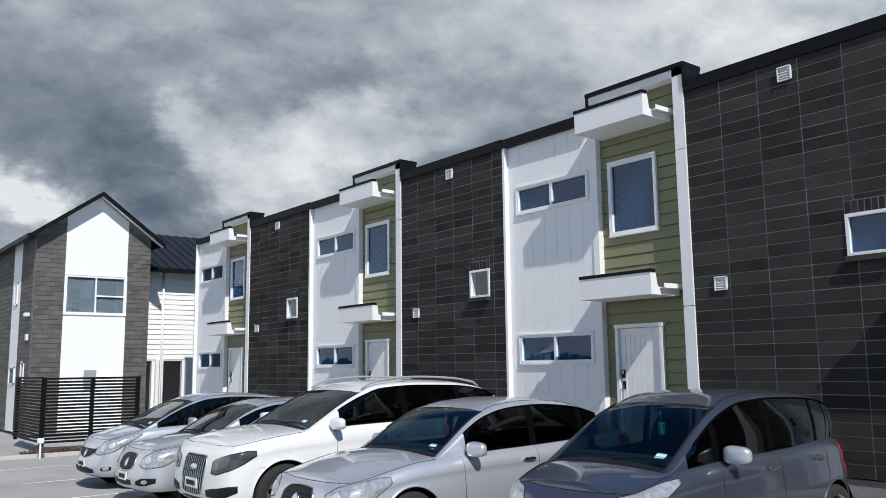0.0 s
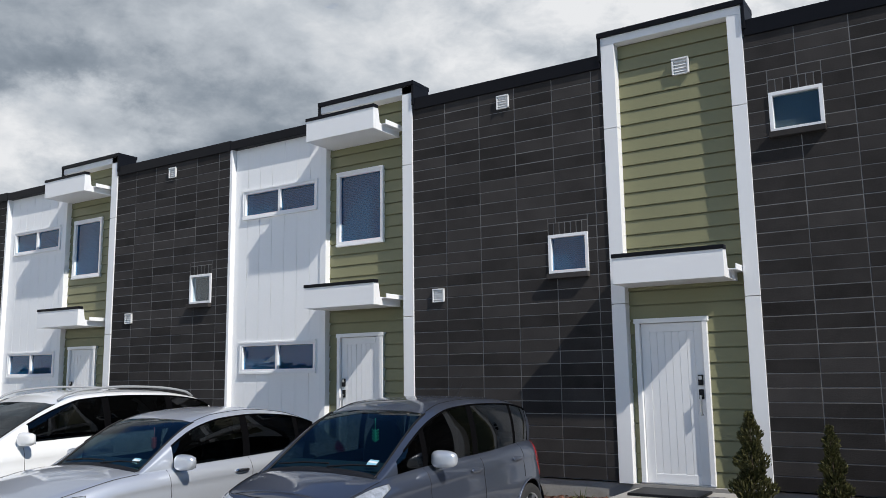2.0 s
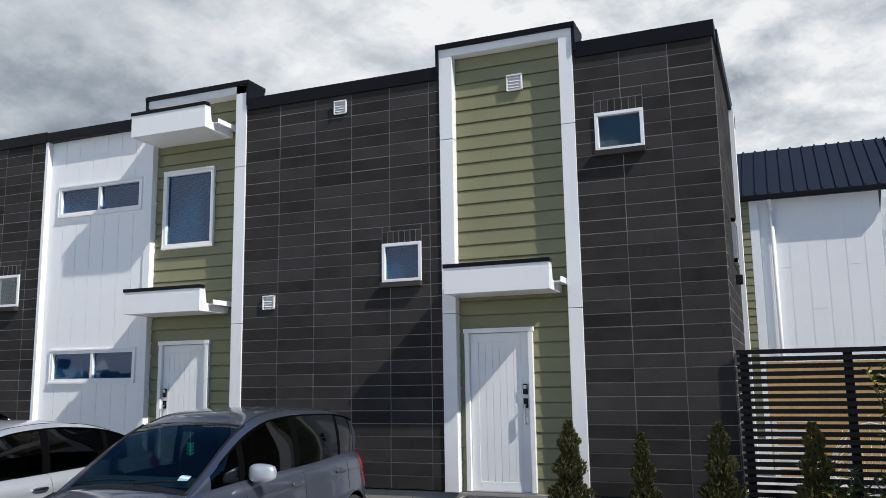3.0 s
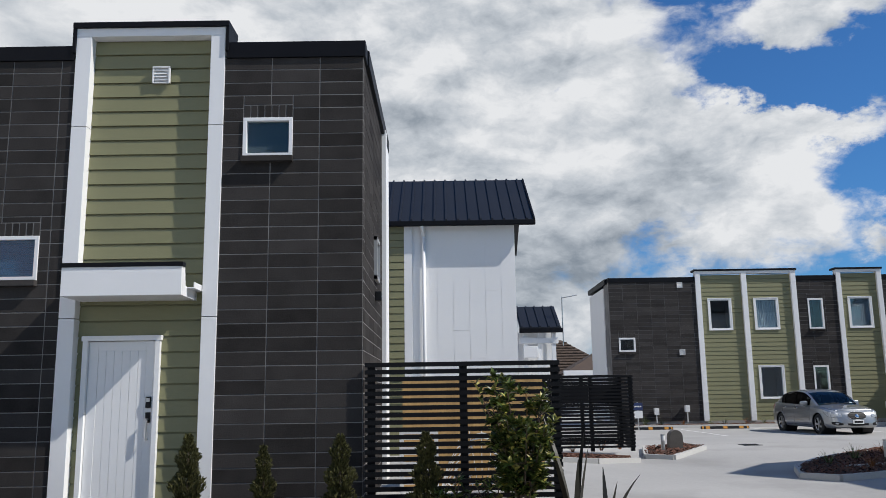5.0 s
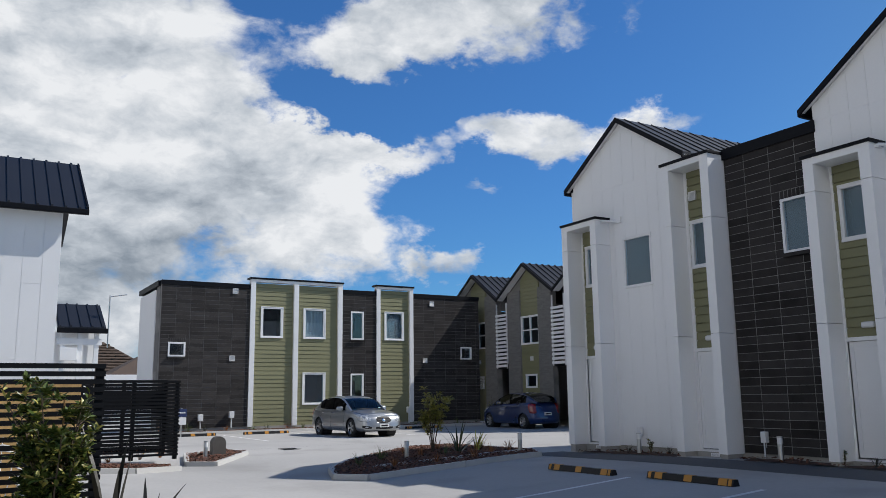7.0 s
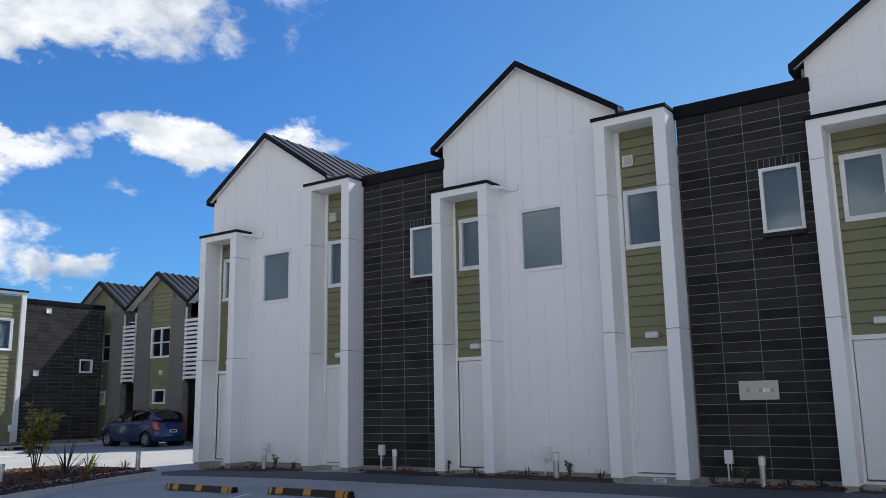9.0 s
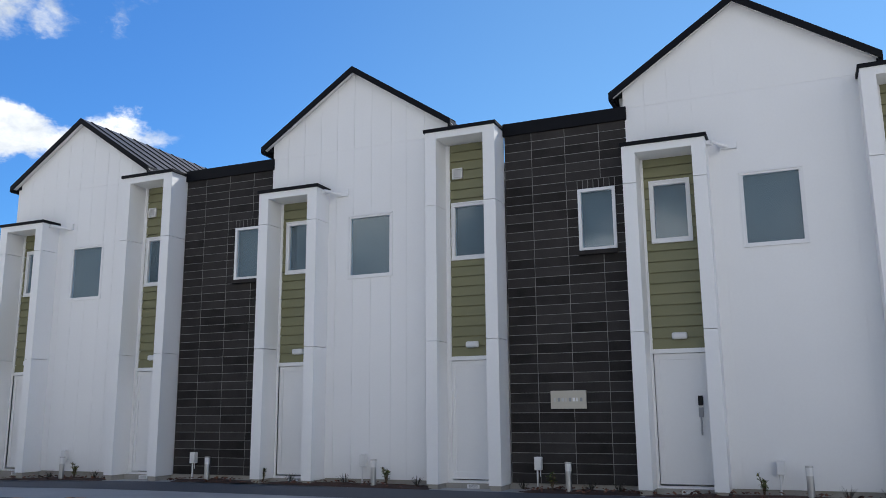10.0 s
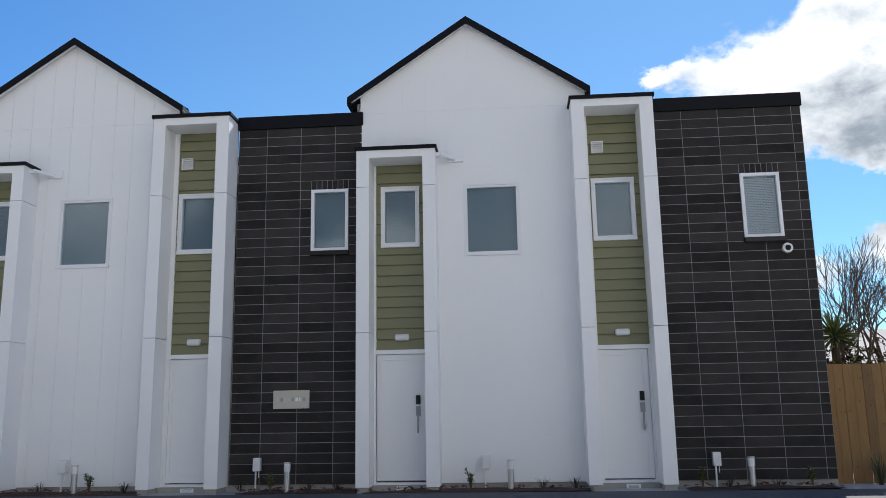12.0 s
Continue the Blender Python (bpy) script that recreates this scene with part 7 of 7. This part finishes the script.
def line(x0, y0, x1, y1, w=0.09):
    d = Vector((x1 - x0, y1 - y0, 0))
    t = Vector((-d.y, d.x, 0)).normalized() * w / 2
    bm = bmesh.new()
    n = 8
    rows = []
    for i in range(n + 1):
        p = Vector((x0, y0, 0)) + d * (i / n)
        rows.append([bm.verts.new((p.x + s * t.x, p.y + s * t.y, ground_z(p.x, p.y) + 0.005)) for s in (1, -1)])
    for a, b in zip(rows, rows[1:]):
        bm.faces.new((a[0], a[1], b[1], b[0]))
    bmesh.ops.recalc_face_normals(bm, faces=bm.faces[:])
    solid("bay_line", bm, MARK, "worn white parking bay line", "road marking", kind="structure")


for a in ((11.0, 1.05, 6.6, 0.15), (11.1, -1.55, 6.6, -2.4), (11.1, -4.2, 6.6, -5.0), (10.4, 23.0, 10.4, 17.6), (13.2, 23.0, 13.2, 17.6), (16.0, 23.0, 16.0, 17.6), (18.8, 23.0, 18.8, 17.6)):
    line(*a)
for x in (-3.0, -5.63, -8.25, -10.9, -13.5, -16.1, -18.7):
    line(x, -1.6, x, -6.9)
# saw cuts in the concrete
for a in ((-3.0, -8.0, -26.0, -8.0), (3.5, 0.5, 3.5, -22.0), (5.0, 14.0, 24.0, 14.0)):
    d = Vector((a[2] - a[0], a[3] - a[1], 0))
    t = Vector((-d.y, d.x, 0)).normalized() * 0.006
    bm = bmesh.new()
    rows = []
    for i in range(25):
        p = Vector((a[0], a[1], 0)) + d * (i / 24)
        rows.append([bm.verts.new((p.x + s * t.x, p.y + s * t.y, ground_z(p.x, p.y) + 0.004)) for s in (1, -1)])
    for p, q in zip(rows, rows[1:]):
        bm.faces.new((p[0], p[1], q[1], q[0]))
    solid("paving_joint", bm, ASPHALT, "dark saw-cut joint in the concrete", "joint", kind="structure")
bm = bmesh.new()
for i in range(9):
    box(bm, -0.22 + i * 0.05, -0.20 + i * 0.05, -0.22, 0.22, 0.0, 0.012)
box(bm, -0.25, 0.25, -0.25, -0.22, 0.0, 0.014)
box(bm, -0.25, 0.25, 0.22, 0.25, 0.0, 0.014)
solid("drain_grate", bm, BLACK, "black iron drain grate in the drive", "drain", m=pose(9.6, 13.4, ground_z(9.6, 13.4) + 0.003))

# ---------------------------------------------------------------- small fixtures


def bollard(x, y, h=0.46, label="steel bollard light with a frosted head"):
    x, y = fit_to_view(x, y)
    b = thing("bollard_light", pose(x, y, ground_z(x, y) + 0.01), label, "bollard light", "bollard lights")
    bm = bmesh.new()
    tube(bm, (0, 0, 0), (0, 0, h * 0.70), 0.05, 0.05, 16)
    part("post", bm, STEEL, b, smooth=False)
    bm = bmesh.new()
    tube(bm, (0, 0, h * 0.70), (0, 0, h * 0.95), 0.052, 0.052, 16)
    part("diffuser", bm, PLASTIC, b, "frosted white diffuser, unlit")
    bm = bmesh.new()
    tube(bm, (0, 0, h * 0.95), (0, 0, h), 0.054, 0.054, 16)
    part("lid", bm, STEEL, b)


for x, y in ((14.45, 4.45), (14.5, -2.77), (14.5, -6.23), (14.5, -9.72), (14.5, -13.32), (14.45, 0.75)):
    bollard(x, y)
bollard(9.5, 6.1, 0.48)
bollard(12.75, 6.6, 0.50)
bollard(6.1, 9.1, 0.50)


def meter_post(x, y, z=0.52, label="pale grey electrical box on a conduit"):
    b = thing("meter_box", pose(x, y, 0.0), label, "electrical box", "electrical boxes")
    bm = boxes((-0.05, 0.05, -0.060, 0.060, z - 0.20, z + 0.01), bevel=0.012)
    part("box", bm, PLASTIC, b)
    part("cover", boxes((-0.056, -0.05, -0.05, 0.05, z - 0.14, z - 0.03), bevel=0.002), PLASTIC, b)
    bm = bmesh.new()
    tube(bm, (0, 0.02, 0.0), (0, 0.02, z - 0.2), 0.014)
    tube(bm, (0, -0.03, z - 0.2), (0, -0.03, z - 0.3), 0.006)
    part("conduit", bm, TRIM, b)


for y in (4.75, 1.35, -2.42, -5.66, -9.34, -12.88):
    meter_post(14.78, y)
for x, z in ((10.2, 0.65), (11.5, 0.75), (20.0, 0.8), (21.2, 0.6)):
    b = thing("meter_box", pose(x, 25.75, 0.0), "pale electrical box on the far wall", "electrical box", "electrical boxes")
    part("box", boxes((-0.10, 0.10, -0.06, 0.10, z - 0.28, z), bevel=0.012), PLASTIC, b)
    part("conduit", boxes((-0.02, 0.02, -0.02, 0.05, 0.05, z - 0.28)), PLASTIC, b)
# security cameras and a sensor under the last window
for u, z, x in ((14.27, 3.70, 14.88), (-5.82, 4.38, 14.88)):
    s = thing("security_camera", pose(x, -u, z, 0, 0, -90), "white dome security camera on the wall", "camera")
    bm = bmesh.new()
    tube(bm, (0, 0.01, 0), (0, -0.06, 0), 0.085, 0.080, 18)
    part("housing", bm, PLASTIC, s)
    bm = bmesh.new()
    blob(bm, (0, -0.06, 0), (0.042, 0.035, 0.042))
    part("dome", bm, BLACK, s, "dark lens dome", smooth=True)
# name plate on the block wall: raised letters that cannot be read
sg_ = thing("wall_sign", pose(14.876, -6.18, 1.445, 0, 0, -90), "pale metal sign with raised unreadable characters", "sign")
part("plate", boxes((-0.30, 0.30, -0.022, 0.0, -0.147, 0.147), bevel=0.004), surface("champagne_metal", (0.52, 0.49, 0.42), 0.45, metal=0.3, var=0.06, scale=4), sg_)
for i in range(8):
    x = -0.24 + i * 0.062
    part("character_bar", boxes((x, x + (0.040 if i % 3 else 0.022), -0.027, -0.022, -0.03, 0.03), bevel=0.002), (STEEL, GREY_PLASTIC, STEEL)[i % 3] if i not in (5, 6) else TRIM, sg_)
# parking sign on a post by the far row
ps = thing("parking_sign", pose(8.7, 22.6, -0.1), "blue and white parking sign on a post", "sign")
bm = bmesh.new()
tube(bm, (0, 0.03, 0.0), (0, 0.03, 1.05), 0.025)
part("post", bm, STEEL, ps)
part("board", boxes((-0.18, 0.18, -0.01, 0.01, 0.74, 1.02), bevel=0.003), surface("sign_blue", (0.02, 0.035, 0.11), 0.4), ps)
part("lower_board", boxes((-0.17, 0.17, -0.01, 0.01, 0.44, 0.72), bevel=0.003), PLASTIC, ps)
for i in range(4):
    part("text_bar", boxes((-0.13 + i * 0.07, -0.08 + i * 0.07, -0.014, -0.009, 0.86, 0.91)), PLASTIC, ps)
# small bollard with a dark hood in the corner island
hood = [(-0.17, 0.0)] + [(0.17 * math.cos(t), 0.36 + 0.17 * math.sin(t)) for t in np.linspace(math.pi, 0, 13)] + [(0.17, 0.0)]
solid("utility_cover", prism(hood, -0.14, 0.14), surface("brown_grey_cover", (0.10, 0.09, 0.08), 0.8, var=0.25, scale=6), "dark arched utility cover in the corner island", "utility cover", m=pose(*fit_to_view(6.45, 9.4), ground_z(*fit_to_view(6.45, 9.4)) + 0.05))
solid("door_mat", boxes((-0.42, 0.42, -0.28, 0.28, 0.0, 0.03), bevel=0.008), BLACK, "black door mat on the entrance step", "door mat", m=pose(-2.5, -0.45, -0.055))
solid("entry_step", boxes((-3.05, -1.65, -1.3, -0.02, -0.5, -0.06), bevel=0.01), FOUND, "concrete entrance step of the end house", "step", kind="structure")

# ---------------------------------------------------------------- plants


def leaf_material(name, rgb, rough=0.5, var=0.5):
    m = surface(name, rgb, rough, var=0.2, scale=3, fine=20, per_island=var, spec=0.4)
    return m


CONIFER = leaf_material("conifer_green", (0.058, 0.056, 0.014), 0.8)
BROADLEAF = leaf_material("glossy_leaf", (0.058, 0.082, 0.017), 0.28)
YOUNG = leaf_material("young_leaf", (0.24, 0.22, 0.05), 0.4)
FLAX = leaf_material("flax_leaf", (0.045, 0.055, 0.022), 0.35, 0.35)
SEDGE = leaf_material("rust_sedge", (0.26, 0.10, 0.03), 0.7)
GRASS = leaf_material("grass_tuft", (0.10, 0.13, 0.035), 0.6)
GOLD = leaf_material("golden_flax", (0.42, 0.36, 0.05), 0.4)
TWIG = surface("twig_bark", (0.085, 0.06, 0.04), 0.9, var=0.3, scale=8)
DRYLEAF = leaf_material("dry_brush", (0.055, 0.043, 0.02), 0.8)
rng = random.Random(7)


def leaf(bm, at, along, up, length, width, fold=0.25):
    """One leaf with a folded midrib, pointed at both ends."""
    along = along.normalized()
    side_ = along.cross(up)
    if side_.length < 1e-4:
        side_ = along.cross(Vector((1, 0, 0)))
    side_.normalize()
    nrm = side_.cross(along)
    a, b = at, at + along * length
    m1, m2 = at + along * length * 0.35, at + along * length * 0.7
    v = [bm.verts.new(p) for p in (a, m1 + side_ * width / 2 + nrm * width * fold, m2 + side_ * width * 0.38 + nrm * width * fold * 0.7, b - nrm * length * 0.08, m2 - side_ * width * 0.38 + nrm * width * fold * 0.7, m1 - side_ * width / 2 + nrm * width * fold, m1, m2)]
    for f in ((0, 1, 6), (1, 2, 7, 6), (2, 3, 7), (0, 6, 5), (6, 7, 4, 5), (7, 3, 4)):
        bm.faces.new([v[i] for i in f])


def rnd_dir(el0=-0.3, el1=1.0):
    a, e = rng.uniform(0, 2 * math.pi), rng.uniform(el0, el1)
    return Vector((math.cos(a) * math.cos(e), math.sin(a) * math.cos(e), math.sin(e)))


def conifer(x, y, h, r, label, lean=0.0, sparse=1.0):
    """A young columnar conifer: stem, and sprays of scale leaves with an uneven edge."""
    c = thing("conifer", pose(x, y, ground_z(x, y) + 0.15), label, "tree", "young conifers")
    bm = bmesh.new()
    tube(bm, (0, 0, 0), (lean, 0, h * 0.95), 0.016, 0.004, 7)
    part("trunk", bm, TWIG, c)
    bm = bmesh.new()
    for i in range(int(2300 * sparse)):
        f = rng.random() ** 1.15
        z = 0.03 + f * (h - 0.03)
        rad = r * (1 - f) ** 0.62 * (0.80 + 0.30 * math.sin(f * 23 + x * 7)) + 0.012
        a = rng.uniform(0, 2 * math.pi)
        q = rad * rng.uniform(0.45, 1.0)
        rad *= 1 + 0.18 * math.sin(3 * a + f * 9)
        p = Vector((lean * f + q * math.cos(a), q * math.sin(a), z))
        d = Vector((math.cos(a) * 0.55, math.sin(a) * 0.55, rng.uniform(0.5, 1.3)))
        s = rng.uniform(0.04, 0.08) * (1.15 - 0.5 * f)
        for k in range(3):
            dd = d + rnd_dir(-1, 1) * 0.35
            leaf(bm, p, dd, rnd_dir(), s * rng.uniform(0.7, 1.1), s * 0.30, 0.1)
    part("crown", bm, CONIFER, c)
    return c


conifer(-1.48, -0.72, 1.10, 0.265, "young columnar conifer in the bed before the end house")
conifer(-0.66, -0.72, 0.95, 0.17, "thin young conifer with a browning top", lean=-0.02, sparse=0.7)
conifer(0.14, -0.72, 1.03, 0.25, "dense young columnar conifer beside the slatted fence")
conifer(1.06, -0.72, 1.02, 0.225, "young columnar conifer before the slatted fence")


def shrub(x, y, h, spread, label, stems=7, leaves=620, size=0.085, name="shrub", mat=None, base=0.15, bare=0.25):
    """A broadleaf shrub: forked stems, and leaves in rosettes at the twig ends, with gaps."""
    x, y = fit_to_view(x, y)
    s = thing(name, pose(x, y, ground_z(x, y) + base), label, "shrub", "shrubs")
    bm = bmesh.new()
    tips = []
    for i in range(stems):
        a = 2 * math.pi * i / stems + rng.uniform(-0.3, 0.3)
        out = spread * rng.uniform(0.25, 1.0)
        top = Vector((out * math.cos(a), out * math.sin(a), h * rng.uniform(0.55, 1.0)))
        knee = top * 0.5 + Vector((-0.15 * top.x, -0.15 * top.y, 0))
        tube(bm, (0, 0, 0), knee, 0.014, 0.010, 6)
        tube(bm, knee, top, 0.010, 0.004, 6)
        for k in range(9):
            f = rng.uniform(bare, 1.0)
            p = (knee * (f * 2) if f < 0.5 else knee + (top - knee) * (f * 2 - 1))
            d = rnd_dir(-0.1, 0.9) * rng.uniform(0.06, 0.20) * (spread / 0.4)
            tube(bm, p, p + d, 0.005, 0.002, 5)
            tips.append((p + d, d))
        tips.append((top, top))
    tagged(part("branchwork", bm, TWIG, s), kind="stuff")
    bm, bm2 = bmesh.new(), bmesh.new()
    per = max(4, leaves // len(tips))
    for p, d in tips:
        for k in range(per):
            dd = d.normalized() * 0.5 + rnd_dir(-0.5, 0.9)
            target = bm2 if rng.random() < 0.2 else bm
            leaf(target, p - d * rng.uniform(0, 0.5), dd, Vector((0, 0, 1)) + rnd_dir() * 0.5, size * rng.uniform(0.65, 1.25), size * rng.uniform(0.34, 0.48))
    part("crown", bm, mat or BROADLEAF, s)
    tagged(part("young_foliage", bm2, YOUNG, s), kind="stuff")
    return s


sh = shrub(2.08, -0.85, 1.60, 0.54, "tall glossy-leaved shrub tied to a cane before the fence", stems=13, leaves=3900, size=0.10)
bm = bmesh.new()
tube(bm, (0.06, -0.05, 0.0), (0.05, -0.06, 1.42), 0.010, 0.009, 7)
part("bamboo_cane", bm, PINE, sh, "bamboo support cane")
shrub(1.32, -0.80, 0.62, 0.25, "small glossy-leaved shrub in the bed", stems=6, leaves=260, size=0.085)
shrub(1.78, -0.80, 0.60, 0.25, "small glossy-leaved shrub in the bed", stems=6, leaves=260, size=0.085)
shrub(10.75, 7.2, 1.55, 0.42, "leaning young shrub in the island bed", stems=8, leaves=1100, size=0.12, base=0.08, bare=0.5, mat=YOUNG)
shrub(24.0, 24.6, 1.5, 0.3, "dark shrub against the grey house", stems=5, leaves=260, size=0.10, base=0.02)


def tuft(x, y, n, length, width, mat, label, name="flax", spread=0.55, base=0.09, group="tufted plants"):
    """Strap leaves that rise and arch over from one crown."""
    x, y = fit_to_view(x, y)
    t = thing(name, pose(x, y, ground_z(x, y) + base), label, "plant", group)
    bm = bmesh.new()
    for i in range(n):
        a = rng.uniform(0, 2 * math.pi)
        l = length * rng.uniform(0.6, 1.05)
        tilt = rng.uniform(0.05, spread)
        droop = rng.uniform(0.1, 0.9) * spread
        side_ = Vector((-math.sin(a), math.cos(a), 0))
        p = Vector((0.03 * math.cos(a), 0.03 * math.sin(a), 0))
        prev = None
        e = tilt
        for k in range(7):
            f = k / 6
            w = width * (0.6 + 1.2 * f - 1.75 * f * f) + 0.002
            pts = (p + side_ * w / 2, p - side_ * w / 2)
            cur = [bm.verts.new(q) for q in pts]
            if prev:
                bm.faces.new((prev[0], prev[1], cur[1], cur[0]))
            prev = cur
            e += droop / 4
            p = p + Vector((math.cos(a) * math.sin(e), math.sin(a) * math.sin(e), math.cos(e))) * l / 6
    part("foliage", bm, mat, t)
    return t


DARK_FLAX = leaf_material("bronze_flax_leaf", (0.022, 0.020, 0.013), 0.45, 0.3)
tuft(2.60, -0.85, 5, 1.25, 0.075, DARK_FLAX, "dark upright flax with sword-like leaves", spread=0.30, base=0.1)
tuft(2.92, -0.95, 4, 0.85, 0.065, DARK_FLAX, "dark flax leaning outwards", spread=0.5, base=0.1)
tuft(11.3, 7.0, 24, 0.85, 0.045, FLAX, "grey-green flax with arching leaves in the island", spread=1.0)
tuft(12.0, 7.3, 14, 0.6, 0.035, GOLD, "golden flax in the island bed", spread=0.7)
tuft(8.85, 6.0, 40, 0.38, 0.010, GRASS, "pale tussock in the island bed", name="tussock", spread=0.6)
for x, y in ((10.2, 7.6), (10.7, 6.6), (11.5, 8.3), (12.5, 7.9), (8.4, 4.5), (9.6, 5.0), (10.8, 5.5), (12.7, 7.0), (8.0, 5.2), (10.0, 6.4), (11.8, 6.4)):
    tuft(x, y, 34, rng.uniform(0.26, 0.36), 0.010, SEDGE if rng.random() < 0.7 else GRASS, "rust-brown sedge in the island bed", name="sedge", spread=0.7)
for x, y in ((4.2, 9.8), (4.9, 10.0), (5.35, 10.1), (3.7, 9.7)):
    tuft(x, y, 34, 0.36, 0.010, SEDGE if rng.random() < 0.5 else GRASS, "brown sedge before the slatted fence", name="sedge", spread=0.7)
for i in range(18):
    tuft(8.7 + i * 0.85 + rng.uniform(-0.2, 0.2), 25.2 + rng.uniform(-0.3, 0.3), 22, rng.uniform(0.25, 0.45), 0.012, (SEDGE, GRASS, FLAX)[i % 3], "small tufted plant along the far row", name="tussock", spread=0.7)
for i, y in enumerate((4.95, 4.2, 3.7, 3.25, -0.45, -1.0, -2.15, -3.0, -3.55, -5.45, -5.95, -6.55, -7.0, -9.1, -10.2, -10.7, -12.6, -13.0, -13.7, -14.2)):
    if i % 3 == 1:
        shrub(14.55, y, 0.30, 0.08, "small bare-stemmed seedling at the wall", stems=3, leaves=60, size=0.05, base=0.04, name="seedling")
    else:
        tuft(14.6, y, 22, 0.19, 0.009, DARK_FLAX, "small dark tussock at the foot of the wall", name="tussock", spread=0.6, base=0.03)
tuft(14.95, -15.35, 40, 0.55, 0.012, FLAX, "dark tussock at the foot of the pine fence", name="tussock", spread=0.5, base=0.0)
for x in (-4.2, -3.6, -5.0, 0.5):
    tuft(x, -0.5, 24, 0.22, 0.012, GRASS, "small weed tuft at the foot of the wall", name="tussock", spread=0.8, base=0.16)

# trees and brush behind the pine fence


def bare_tree(x, y, h, label, seed):
    r = random.Random(seed)
    t = thing("bare_tree", pose(x, y, 0.0), label, "tree", "trees behind the pine fence")
    bm, tw = bmesh.new(), bmesh.new()

    def grow(p, d, l, rad, depth):
        q = p + d * l
        tube(bm if depth > 2 else tw, p, q, rad, rad * 0.68, 6 if depth > 2 else 4)
        if depth == 0:
            return
        for k in range(r.choice((2, 2, 3))):
            nd = (d + Vector((r.uniform(-0.6, 0.6), r.uniform(-0.6, 0.6), r.uniform(-0.15, 0.55)))).normalized()
            grow(q, nd, l * r.uniform(0.62, 0.86), rad * 0.64, depth - 1)
    for k in range(3):
        grow(Vector((0.15 * k, 0.1 * k, 0)), Vector((r.uniform(-0.3, 0.3), r.uniform(-0.3, 0.3), 1)).normalized(), h * 0.30, 0.06, 6)
    part("trunk", bm, TWIG, t)
    tagged(part("twigs", tw, TWIG, t), kind="stuff")
    return t


bare_tree(20.6, -17.2, 4.6, "bare winter tree with fine twigs", 3)
bare_tree(21.0, -18.6, 4.2, "bare winter tree with fine twigs", 5)
bare_tree(22.5, -19.8, 4.4, "bare winter tree with fine twigs", 11)
cab = thing("cabbage_tree", pose(20.4, -16.95, 0), "cabbage tree with a head of sword leaves", "tree")
bm = bmesh.new()
tube(bm, (0, 0, 0), (0.1, 0, 2.7), 0.12, 0.09, 9)
part("trunk", bm, TWIG, cab)
bm = bmesh.new()
for i in range(150):
    leaf(bm, Vector((0.1, 0, 2.7)), rnd_dir(-0.7, 1.4), rnd_dir(), rng.uniform(0.45, 0.75), 0.04, 0.1)
part("crown", bm, GRASS, cab)
for x, y, h in ((20.2, -16.7, 3.1), (20.7, -17.6, 2.7), (21.2, -18.6, 2.9), (21.8, -19.8, 2.7), (22.5, -21.5, 2.8)):
    shrub(x, y, h, 1.0, "tangled dry brush behind the pine fence", stems=16, leaves=2600, size=0.12, mat=DRYLEAF, base=0.0, bare=0.2, name="brush")
dis = thing("distant_house", pose(34.0, -26.0, 0, 0, 0, -65), "distant house with a pale roof behind the trees", "house")
part("wall", boxes((-6, 6, 0, 6, 0, 2.6)), FOUND, dis)
part("roof", prism(((-0.6, 2.6), (3.0, 4.2), (6.6, 2.6)), -6.4, 6.4, "x"), CONCRETE, dis)

# a far hedge line closes the view between the houses
bm = bmesh.new()
r2 = random.Random(21)
for i in range(2600):
    a = r2.uniform(0, 2 * math.pi)
    d = r2.uniform(95, 130)
    c = Vector((d * math.cos(a), d * math.sin(a), r2.uniform(0.2, 3.4) * (1 + 0.4 * math.sin(a * 17))))
    s = r2.uniform(0.8, 1.9)
    vs = [bm.verts.new(c + Vector((r2.uniform(-s, s), r2.uniform(-s, s), r2.uniform(-s, s) * 0.8))) for _ in range(5)]
    for f in ((0, 1, 2), (0, 2, 3), (0, 3, 4), (1, 2, 4), (1, 3, 4)):
        bm.faces.new([vs[q] for q in f])
solid("far_trees", bm, BROADLEAF, "belt of dark trees far beyond the houses", "trees", kind="stuff")

# ---------------------------------------------------------------- the bricks of the walls
lay_bricks()
